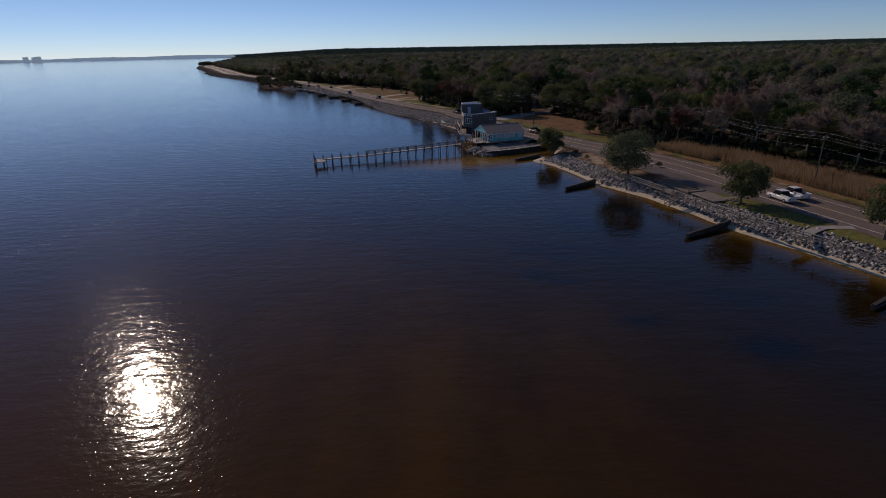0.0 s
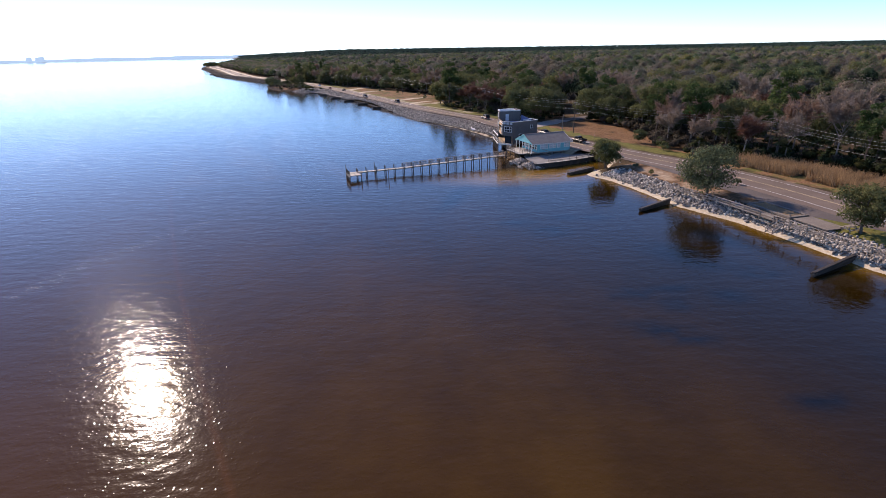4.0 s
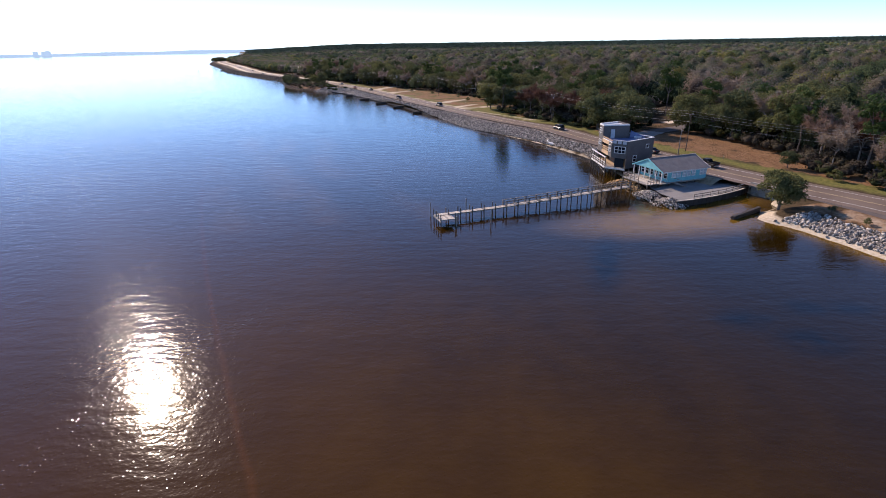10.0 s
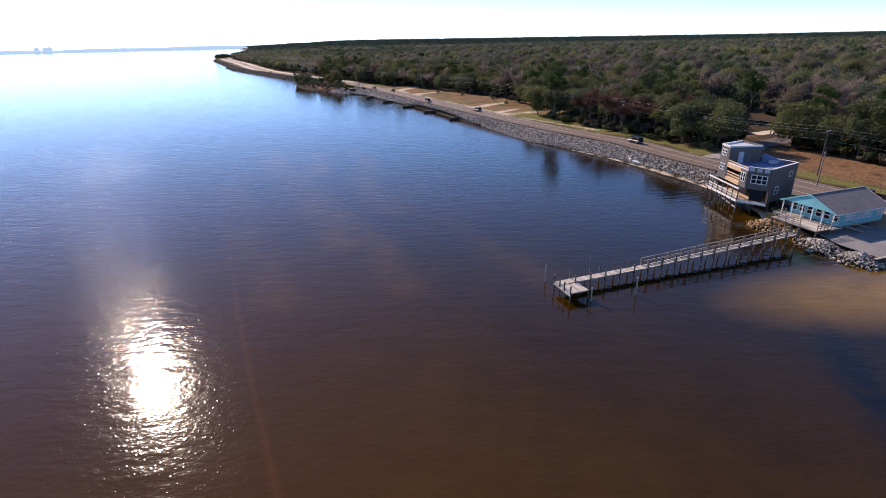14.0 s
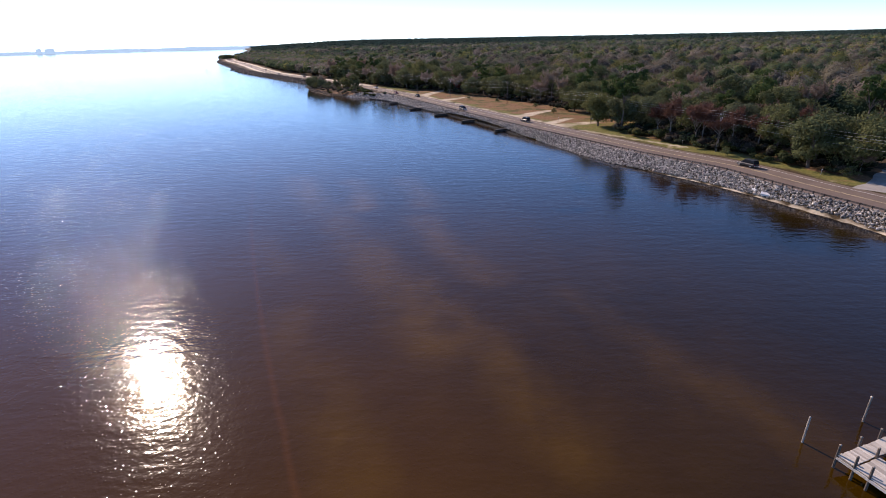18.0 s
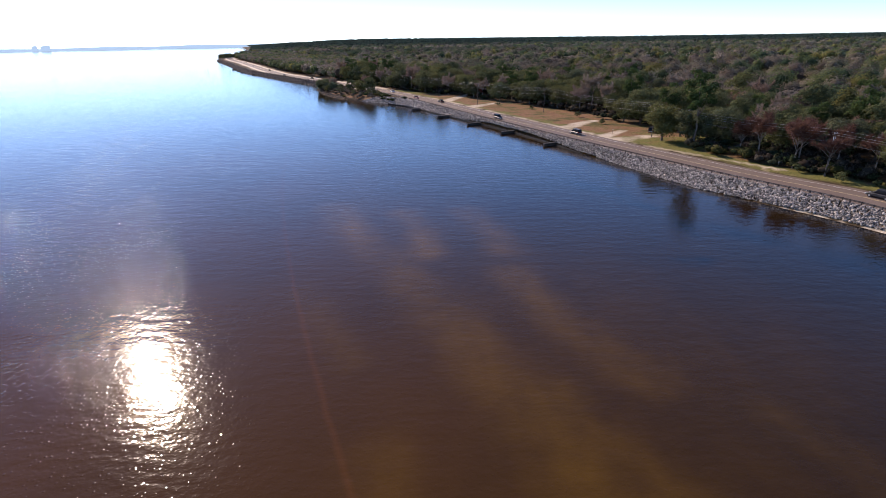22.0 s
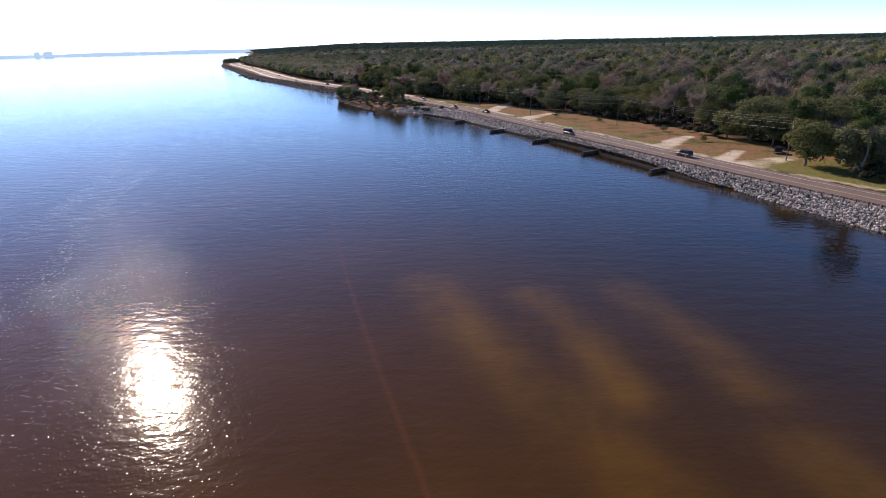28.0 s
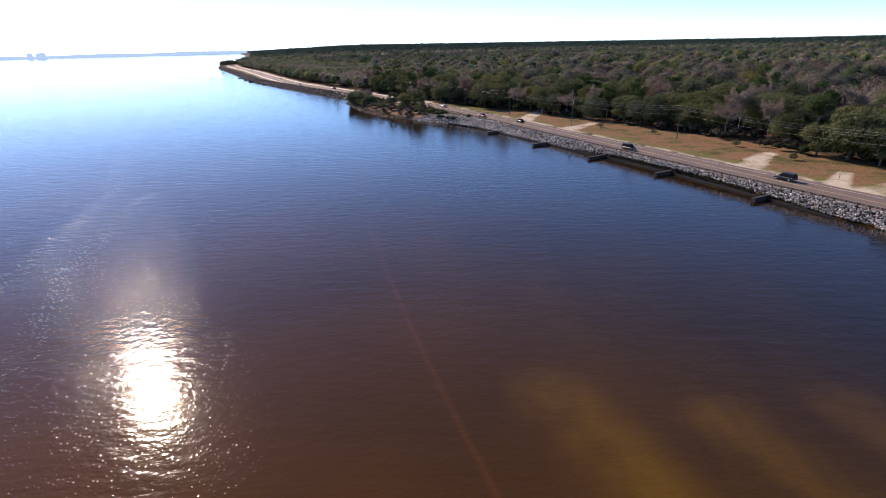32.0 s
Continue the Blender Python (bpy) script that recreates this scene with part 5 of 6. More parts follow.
# ---------------------------------------------------------------- windows and walls
def window(parent, p, u, w, h, panes=2, rows=2, frame_mat=None, proud=0.0, pane=None):
    """A framed window on a wall: p the centre, u the way along the wall; it faces u turned clockwise."""
    u = Vector((*u, 0)).normalized()
    out = Vector((u.y, -u.x, 0))
    p, fm = Vector(p) + out * proud, frame_mat or WHITE_PAINT
    root = part("window", Geo().beam(p - u * w / 2 + out * 0.02, p + u * w / 2 + out * 0.02, 0.03, h), pane or GLASS, parent)
    g = Geo()
    for k in range(panes + 1):
        q = p + u * (w * (k / panes - 0.5)) + out * 0.05
        g.beam(q - Vector((0, 0, h / 2 + 0.06)), q + Vector((0, 0, h / 2 + 0.06)), 0.10, 0.10)
    for k in range(rows + 1):
        q = p + Vector((0, 0, h * (k / rows - 0.5))) + out * 0.045
        g.beam(q - u * (w / 2 + 0.08), q + u * (w / 2 + 0.08), 0.09, 0.10)
    part("frame", g, fm, root)
    return root


def build_tower():
    """The unfinished flat-roofed house on piles."""
    A, E, F, G, B, C, D = (22.9, 143.5), (23.2, 134.4), (25.7, 132.1), (33.1, 136.9), (27.9, 146.1), (28.9, 141.2), (23.1, 141.0)
    t = thing("tower_house", Matrix.Identity(4), "unfinished grey flat-roofed house on piles with open timber decks", "house")
    main = [A, E, F, G, B]

    def wall(a, b, z0, z1, mat, name="wall"):
        return part(name, Geo().beam((a[0], a[1], (z0 + z1) / 2), (b[0], b[1], (z0 + z1) / 2), 0.22, z1 - z0), mat, t)
    part("floor", Geo().prism(main, 2.05, 2.3), NEW_WOOD, t)
    part("floor", Geo().prism(main, 4.75, 4.95), NEW_WOOD, t)
    part("roof_deck", Geo().prism(main, 7.0, 7.2), BLUE_MEMBRANE, t, "blue-grey membrane roof deck")
    wall(F, G, 2.0, 7.95, GREY_WRAP)
    wall(G, B, 2.0, 7.95, GREY_WRAP)
    wall(B, A, 2.0, 10.0, GREY_WRAP)
    wall(E, F, 4.2, 7.95, GREY_WRAP)
    lerp = lambda p, q, s: (p[0] + (q[0] - p[0]) * s, p[1] + (q[1] - p[1]) * s)
    A1, A2, A3 = lerp(A, E, 0.30), lerp(A, E, 0.78), lerp(A, E, 0.86)
    wall(A, A1, 4.2, 10.0, GREY_WRAP)
    wall(A2, E, 4.2, 7.3, GREY_WRAP)
    wall(A1, A2, 4.2, 4.75, NEW_WOOD, "spandrel")
    wall(A1, A2, 6.55, 7.3, NEW_WOOD, "spandrel")
    back = [(p[0] + 2.0, p[1] + 0.6) for p in (A1, A2)]
    wall(back[0], back[1], 2.3, 7.0, GREY_WRAP, "inner_wall")
    # open floor in the middle of the west side
    for z in (5.35, 5.8):
        part("balcony_rail", Geo().beam((*A1, z), (*A2, z), 0.08, 0.20), NEW_WOOD, t)
    # roof terrace parapets and the upper room
    part("parapet_beam", Geo().beam((*A1, 7.75), (*E, 7.75), 0.14, 0.16), NEW_WOOD, t)
    part("parapet_beam", Geo().beam((*A1, 7.35), (*E, 7.35), 0.10, 0.20), WHITE_PAINT, t)
    for a, b in ((E, F), (F, G), (G, B)):
        part("parapet_cap", Geo().beam((*a, 7.99), (*b, 7.99), 0.32, 0.08), WHITE_PAINT, t)
    for k in range(3):
        p = lerp(E, F, (k + 0.5) / 3)
        part("parapet_panel", Geo().beam((p[0] - 0.3 - 0.12, p[1] + 0.25 - 0.12, 7.6), (p[0] + 0.3 - 0.12, p[1] - 0.25 - 0.12, 7.6), 0.05, 0.6), PALE_ROOF, t)
    wall(D, C, 7.1, 10.0, GREY_WRAP)
    wall(C, B, 7.1, 10.0, GREY_WRAP)
    part("upper_roof", Geo().prism([A, D, C, B], 9.85, 10.0), PALE_ROOF, t, "pale flat roof of the upper room")
    for a, b in ((A, D), (D, C), (C, B), (B, A)):
        part("roof_edge", Geo().beam((*a, 10.15), (*b, 10.15), 0.30, 0.30), WHITE_PAINT if (a, b) != (C, B) else GREY_WRAP, t)
    part("door", Geo().beam((24.7, 140.88, 8.2), (25.6, 140.9, 8.2), 0.08, 2.0), PALE_ROOF, t, "pale grey terrace door")
    part("ramp_wall", Geo().add([(29.2, 141.0, 7.2), (32.9, 138.0, 7.2), (29.2, 141.0, 8.9), (29.35, 141.15, 7.2), (33.05, 138.15, 7.2), (29.35, 141.15, 8.9)],
                                [(0, 1, 2), (5, 4, 3), (0, 3, 4, 1), (1, 4, 5, 2), (2, 5, 3, 0)]), BLUE_MEMBRANE, t)
    part("skylight", Geo().box((30.6, 139.6, 7.55), (1.6, 1.2, 0.5), 0.55), PALE_ROOF, t)
    west = (E[0] - A[0], E[1] - A[1])
    for z in (8.9, 6.3):
        window(t, (*lerp(A, E, 0.14), z), west, 1.5, 1.1, 3, 2, proud=0.11)
    window(t, (*lerp(A2, E, 0.5), 6.0), west, 1.2, 1.5, 2, 2, proud=0.11)
    window(t, (*lerp(E, F, 0.55), 6.0), (F[0] - E[0], F[1] - E[1]), 2.4, 1.4, 3, 2, proud=0.11)
    window(t, (*lerp(F, G, 0.30), 4.0), (G[0] - F[0], G[1] - F[1]), 1.1, 1.3, 1, 2, proud=0.11)
    window(t, (*lerp(F, G, 0.75), 6.3), (G[0] - F[0], G[1] - F[1]), 0.9, 0.8, 1, 1, proud=0.11)
    # the lower deck over the water
    o = 1.3
    deck = [(A[0] - o, A[1] + 0.3), (E[0] - o, E[1] - 0.4), (F[0] - 0.4, F[1] - 1.0), (F[0], F[1]), E, A]
    part("deck", Geo().prism(deck, 2.0, 2.2), DECK_WOOD, t)
    part("deck_fascia", Geo().beam((A[0] - o - 0.05, A[1] + 0.3, 2.05), (E[0] - o - 0.05, E[1] - 0.4, 2.05), 0.08, 0.36), WHITE_PAINT, t)
    part("deck_fascia", Geo().beam((E[0] - o, E[1] - 0.45, 2.05), (F[0] - 0.4, F[1] - 1.05, 2.05), 0.08, 0.36), WHITE_PAINT, t)
    part("porch_beam", Geo().beam((A[0] - o, A[1] + 0.3, 4.25), (E[0] - o, E[1] - 0.4, 4.25), 0.20, 0.22), WHITE_PAINT, t)
    part("deck_rail", Geo().beam((A[0] - o, A[1] + 0.3, 3.1), (E[0] - o, E[1] - 0.4, 3.1), 0.08, 0.16), WHITE_PAINT, t)
    part("deck_rail", Geo().beam((A[0] - o, A[1] + 0.3, 2.65), (E[0] - o, E[1] - 0.4, 2.65), 0.05, 0.10), WHITE_PAINT, t)
    for k in range(7):
        p = lerp((A[0] - o, A[1] + 0.3), (E[0] - o, E[1] - 0.4), k / 6)
        part("porch_post", Geo().beam((*p, 2.1), (*p, 4.3), 0.16, 0.16), PILE_WOOD, t)
        part("timber_post", Geo().tube((*p, -1.2), (*p, 2.1), 0.15, 0.14), PILE_WOOD, t)
        q = (p[0] + 2.6, p[1])
        part("timber_post", Geo().tube((*q, -1.2), (*q, 2.1), 0.15, 0.14), PILE_WOOD, t)
    part("lower_brace", Geo().beam((A[0] - 0.2, A[1] - 1.0, 1.05), (E[0] - o - 0.1, E[1] - 0.6, 0.95), 0.08, 0.18), DECK_WOOD, t)
    for s in (0.15, 0.5, 0.85):
        p = lerp(F, G, s)
        part("timber_post", Geo().tube((*p, -0.8), (*p, 2.1), 0.16, 0.15), PILE_WOOD, t)
        part("timber_post", Geo().tube((p[0] - 0.3, p[1] + 4, -0.8), (p[0] - 0.3, p[1] + 4, 2.1), 0.16, 0.15), PILE_WOOD, t)
    for a, b in ((F, (F[0] - 0.4, F[1] - 1.0)),):
        part("post", Geo().beam((*b, 2.0), (*b, 4.3), 0.14, 0.14), PILE_WOOD, t)
    part("porch_door", Geo().beam((*lerp(E, F, 0.25), 3.2), (*lerp(E, F, 0.85), 3.2), 0.1, 2.0), GLASS, t, "dark glazed porch doors")


build_tower()


def build_house():
    """The turquoise cottage; local x runs from its porch gable to the road."""
    L, W = 11.6, 8.6
    h = thing("cottage", pose(29.0, 120.2, 0, 0, 0, 19.5), "turquoise clapboard cottage with a grey gable roof on low piles", "house")
    z0, ze, zr = 1.75, 4.05, 5.95
    part("floor", Geo().box((L / 2, W / 2, z0 - 0.12), (L - 0.5, W - 0.5, 0.24)), OLD_WOOD, h)
    for y, nm in ((0.35, "south"), (W - 0.35, "north")):
        n = 10
        for k in range(n):
            z = z0 + (ze - z0) * (k + 0.5) / n
            part("clapboard", Geo().beam((1.7, y, z), (L - 0.35, y, z), 0.10 + 0.03 * (k % 2), (ze - z0) / n), TEAL, h)
    for x in (1.8, L - 0.4):
        part("gable_wall", Geo().add([(x - 0.08, 0.4, z0), (x - 0.08, W - 0.4, z0), (x - 0.08, W - 0.4, ze), (x - 0.08, W / 2, zr - 0.1), (x - 0.08, 0.4, ze),
                                      (x + 0.08, 0.4, z0), (x + 0.08, W - 0.4, z0), (x + 0.08, W - 0.4, ze), (x + 0.08, W / 2, zr - 0.1), (x + 0.08, 0.4, ze)],
                                     [(0, 4, 3, 2, 1), (5, 6, 7, 8, 9), (0, 1, 6, 5), (1, 2, 7, 6), (2, 3, 8, 7), (3, 4, 9, 8), (4, 0, 5, 9)]), TEAL, h)
    for side in (0, 1):
        y_e, y_r = (-0.25, W / 2) if side == 0 else (W + 0.25, W / 2)
        rows = 14
        roof = part("roof_slope", Geo().add([(-0.2, y_e, ze - 0.05), (L, y_e, ze - 0.05), (L, y_r, zr), (-0.2, y_r, zr), (-0.2, y_e, ze - 0.17), (L, y_e, ze - 0.17), (L, y_r, zr - 0.12), (-0.2, y_r, zr - 0.12)],
                                            [(0, 1, 2, 3), (7, 6, 5, 4), (0, 4, 5, 1), (1, 5, 6, 2), (2, 6, 7, 3), (3, 7, 4, 0)] if side == 0 else [(3, 2, 1, 0), (4, 5, 6, 7), (1, 5, 4, 0), (2, 6, 5, 1), (3, 7, 6, 2), (0, 4, 7, 3)]), SHINGLE, h)
        for k in range(rows):
            s = k / rows
            y, y1 = (y_e + (y_r - y_e) * q for q in (s, s + 1 / rows))
            z, z1 = (ze - 0.05 + (zr - ze + 0.05) * q for q in (s, s + 1 / rows))
            c = [(px, py, pz) for px in (-0.22, L + 0.02) for py, pz in ((y, z + 0.005), (y, z + 0.024), (y1, z1 + 0.012), (y1, z1 + 0.005))]
            part("shingle_course", Geo().add(c, [(0, 1, 2, 3), (7, 6, 5, 4), (1, 5, 6, 2), (0, 4, 5, 1)]), SHINGLE, roof)
        g0 = Vector((-0.24, y_e, ze - 0.10))
        part("barge_board", Geo().beam(g0, (-0.24, y_r, zr - 0.06), 0.06, 0.2), TEAL, h)
        part("barge_board", Geo().beam((L + 0.04, y_e, ze - 0.10), (L + 0.04, y_r, zr - 0.06), 0.06, 0.2), WHITE_PAINT, h)
        part("eave_board", Geo().beam((-0.2, y_e, ze - 0.14), (L, y_e, ze - 0.14), 0.05, 0.18), WHITE_PAINT, h)
    part("ridge_cap", Geo().beam((-0.22, W / 2, zr + 0.02), (L, W / 2, zr + 0.02), 0.3, 0.06), SHINGLE, h)
    part("gable_panel", Geo().add([(-0.12, 0.1, ze), (-0.12, W - 0.1, ze), (-0.12, W / 2, zr - 0.12), (-0.04, 0.1, ze), (-0.04, W - 0.1, ze), (-0.04, W / 2, zr - 0.12)],
                                  [(0, 2, 1), (3, 4, 5), (0, 1, 4, 3), (1, 2, 5, 4), (2, 0, 3, 5)]), TEAL, h, "light turquoise porch gable")
    for k in range(6):
        y = 0.2 + (W - 0.4) * k / 5
        part("porch_post", Geo().beam((0.0, y, z0 - 0.2), (0.0, y, ze), 0.14, 0.14), WHITE_PAINT, h)
    part("porch_deck", Geo().box((0.55, W / 2, z0 - 0.05), (2.6, W + 0.6, 0.14)), DECK_WOOD, h)
    for y in (1.0, 2.3, 3.6, 5.0, 6.3, 7.6):
        window(h, (1.70, y, 3.05), (0, -1), 0.9, 1.3, 1, 2)
    for x, w in ((3.0, 0.9), (4.2, 0.9), (5.6, 0.8), (6.7, 0.8), (7.9, 0.8), (9.9, 0.7), (10.7, 0.5)):
        window(h, (x, 0.28, 3.2), (1, 0), w, 1.15, 1, 2, pane=CURTAIN)
    for x in np.linspace(0.2, L - 0.6, 6):
        for y in (0.5, W / 2, W - 0.5):
            part("timber_post", Geo().tube((float(x), y, 0.4), (float(x), y, z0), 0.13, 0.13, 6), PILE_WOOD, h)
    # stair down to the yard
    for s in (-0.45, 0.45):
        part("stair_string", Geo().beam((2.8 + s * 0.2, -0.2 + 0, z0), (4.6 + s * 0.2, -1.7, 1.06), 0.08, 0.24), OLD_WOOD, h)
    for k in range(5):
        s = (k + 0.5) / 5
        part("tread", Geo().box((2.8 + 1.8 * s, -0.2 - 1.5 * s, z0 + (1.06 - z0) * s), (0.9, 0.28, 0.05), radians(50)), OLD_WOOD, h)
    part("stair_rail", Geo().beam((2.6, -0.3, z0 + 0.95), (4.5, -1.9, 2.0), 0.05, 0.1), OLD_WOOD, h)
    # side deck with railing towards the pier
    d = thing("house_deck", pose(29.0, 120.2, 0, 0, 0, 19.5), "weathered raised timber deck in front of the cottage", "deck")
    for k in range(20):
        part("deck_board", Geo().box((-3.6 + 0.145 * k + 0.0, 3.4, 1.92), (0.13, 7.4, 0.05)), DECK_WOOD, d)
    part("joist_frame", Geo().box((-2.2, 3.4, 1.8), (2.9, 7.3, 0.16)), OLD_WOOD, d)
    for x in (-3.6, -0.8):
        for y in (-0.2, 2.2, 4.6, 7.0):
            part("timber_post", Geo().tube((x, y, -1.0), (x, y, 1.9), 0.12, 0.12, 6), PILE_WOOD, d)
    for x, y, x1, y1 in ((-3.62, 2.4, -3.62, 7.1), (-3.62, 7.1, -0.8, 7.1), (-3.62, -0.3, -0.8, -0.3)):
        n = 4
        for k in range(n + 1):
            p = (x + (x1 - x) * k / n, y + (y1 - y) * k / n)
            part("rail_post", Geo().beam((*p, 1.9), (*p, 2.95), 0.09, 0.09), OLD_WOOD, d)
        for z in (2.35, 2.65, 2.93):
            part("rail", Geo().beam((x, y, z), (x1, y1, z), 0.05, 0.09), OLD_WOOD, d)


build_house()


def build_pier():
    """Local x runs from the head of the pier to the cottage."""
    p = thing("pier", pose(-15.4, 104.3, 0, 0, 0, 20.2), "long narrow weathered timber pier on piles", "pier")
    Lx, wid, x_rail = 39.6, 1.08, 13.0
    zt = lambda x: 1.22 if x < x_rail else 1.22 + (x - x_rail) / (Lx - x_rail) * 0.72
    rnd = random.Random(5)
    deck = part("walkway", Geo().beam((0, 0, zt(0) - 0.12), (x_rail, 0, zt(0) - 0.12), 0.9, 0.12), OLD_WOOD, p)
    deck2 = part("walkway", Geo().beam((x_rail, 0, zt(x_rail) - 0.12), (Lx, 0, zt(Lx) - 0.12), 0.9, 0.12), OLD_WOOD, p)
    board = Geo().box((0, 0, 0), (0.185, wid, 0.05)).mesh("board", DECK_WOOD)
    x = 0.1
    while x < Lx:
        ob = part("board", board, DECK_WOOD, deck if x < x_rail else deck2)
        ob.matrix_basis = pose(x, rnd.uniform(-0.03, 0.03), zt(x) + rnd.uniform(-0.008, 0.008), 0, 0, rnd.uniform(-0.6, 0.6))
        x += 0.2
    # the head: a lower platform on the near side
    head = part("head_platform", Geo().box((1.3, -1.75, 1.08), (2.5, 2.2, 0.1)), OLD_WOOD, p)
    for k in range(13):
        ob = part("board", Geo().box((0.1 + 0.2 * k, -1.75, 1.16), (0.185, 2.25 + rnd.uniform(-0.06, 0.06), 0.05)), DECK_WOOD, head)
    pile = Geo().tube((0, 0, -1.4), (0, 0, 2.1), 0.10, 0.09, 7).mesh("timber_post", PILE_WOOD)
    cap = Geo().tube((0, 0, 2.1), (0, 0, 2.17), 0.10, 0.03, 7).mesh("pile_cap", OLD_WOOD)
    k = 0
    x = 0.05
    while x < Lx + 0.1:
        for s in (-1, 1):
            high = x < x_rail + 0.1
            ob = part("timber_post", pile, PILE_WOOD, p)
            top = 1.0 if high else (zt(x) + 1.0) / 2.1
            ob.matrix_basis = pose(x, s * (wid / 2 + 0.06), 0, 0, 0, 40 * k) @ Matrix.Diagonal((1, 1, top if not high else 1.0, 1))
            if high:
                c = part("pile_cap", cap, OLD_WOOD, ob)
            k += 1
        part("cross_beam", Geo().beam((x, -wid / 2 - 0.1, zt(x) - 0.25), (x, wid / 2 + 0.1, zt(x) - 0.25), 0.08, 0.2), PILE_WOOD, p)
        x += 2.2
    for x, y in ((0.05, -1.6), (0.05, -2.9), (2.6, -2.9)):
        ob = part("timber_post", pile, PILE_WOOD, p)
        ob.matrix_basis = pose(x, y, 0, 0, 0, 10)
        part("pile_cap", cap, OLD_WOOD, ob)
    part("head_ledger", Geo().beam((0.0, -3.0, 0.95), (0.0, 0.6, 0.95), 0.08, 0.2), DECK_WOOD, p)
    for s in (-1, 1):
        y = s * (wid / 2 + 0.05)
        for z in (0.5, 0.98):
            part("hand_rail", Geo().beam((x_rail, y, zt(x_rail) + z), (Lx, y, zt(Lx) + z), 0.06, 0.11), OLD_WOOD, p)
        x = x_rail
        while x < Lx:
            part("rail_post", Geo().beam((x, y, zt(x) - 0.2), (x, y, zt(x) + 1.0), 0.09, 0.09), OLD_WOOD, p)
            x += 2.2
    for x, y, h in ((-16.2, 107.4, 2.4), (-9.9, 109.6, 2.45), (-11.8, 101.8, 1.75), (-6.0, 103.3, 2.3)):
        m = thing("mooring_pile", pose(x, y, 0), "lone weathered mooring pile with a pale cap", "mooring pile", "mooring piles by the pier")
        part("shaft", Geo().tube((0, 0, -1.5), (0.03, 0, h), 0.085, 0.075, 8), OLD_WOOD, m)
        part("cap", Geo().tube((0.03, 0, h), (0.03, 0, h + 0.12), 0.10, 0.03, 8), DECK_WOOD, m)


build_pier()


# ---------------------------------------------------------------- groynes, railing, furniture of the shore
def groyne(a, b, z0, z1, label, w=0.35):
    g = thing("groyne", Matrix.Identity(4), label, "groyne", "timber groynes along the shore")
    a, b = Vector(a), Vector(b)
    n = max(3, int((b - a).length / 0.9))
    for k in range(n):
        p, q = a.lerp(b, k / n), a.lerp(b, (k + 0.97) / n)
        zt = z0 + (z1 - z0) * (k + 0.5) / n + 0.03 * (k % 2)
        part("plank", Geo().beam((p.x, p.y, (zt - 1) / 2), (q.x, q.y, (zt - 1) / 2), w, zt + 1), DARK_WOOD, g)
    t = (b - a).normalized()
    s = Vector((-t.y, t.x)) * (w / 2 + 0.08)
    for sg in (-1, 1):
        part("waler", Geo().beam((a.x + s.x * sg, a.y + s.y * sg, z0 - 0.15), (b.x + s.x * sg, b.y + s.y * sg, z1 - 0.15), 0.14, 0.2), DARK_WOOD, g)
    part("cap", Geo().beam((a.x, a.y, z0 + 0.08), (b.x, b.y, z1 + 0.08), w + 0.1, 0.06), DARK_WOOD, g)


NEAR_G = "dark timber groyne running out from the beach"
groyne((50.6, 47.0), (59.2, 51.6), 0.55, 0.9, NEAR_G, 0.28)
groyne((39.9, 74.8), (46.9, 79.3), 0.5, 0.85, NEAR_G, 0.28)
groyne((34.2, 103.0), (41.0, 107.2), 0.45, 0.75, "rotten dark timber groyne at the mouth of the cove", 0.45)
groyne((59.6, 24.8), (69.0, 30.0), 0.55, 0.9, NEAR_G, 0.28)
for x, y in ((-27.4, 252.7), (-38.1, 275.3), (-48.9, 295.3), (-60.7, 317), (-73, 343)):
    groyne((x, y), (x + 5.2, y + 2.7), 0.75, 0.8, "short dark timber groyne standing off the rocks", 0.6)
for x, y in ((-262, 669), (-279, 694), (-296, 728), (-316, 765), (-250, 648)):
    groyne((x - 4, y - 3), (x + 4, y + 1), 0.9, 0.9, "distant dark timber groyne", 1.4)


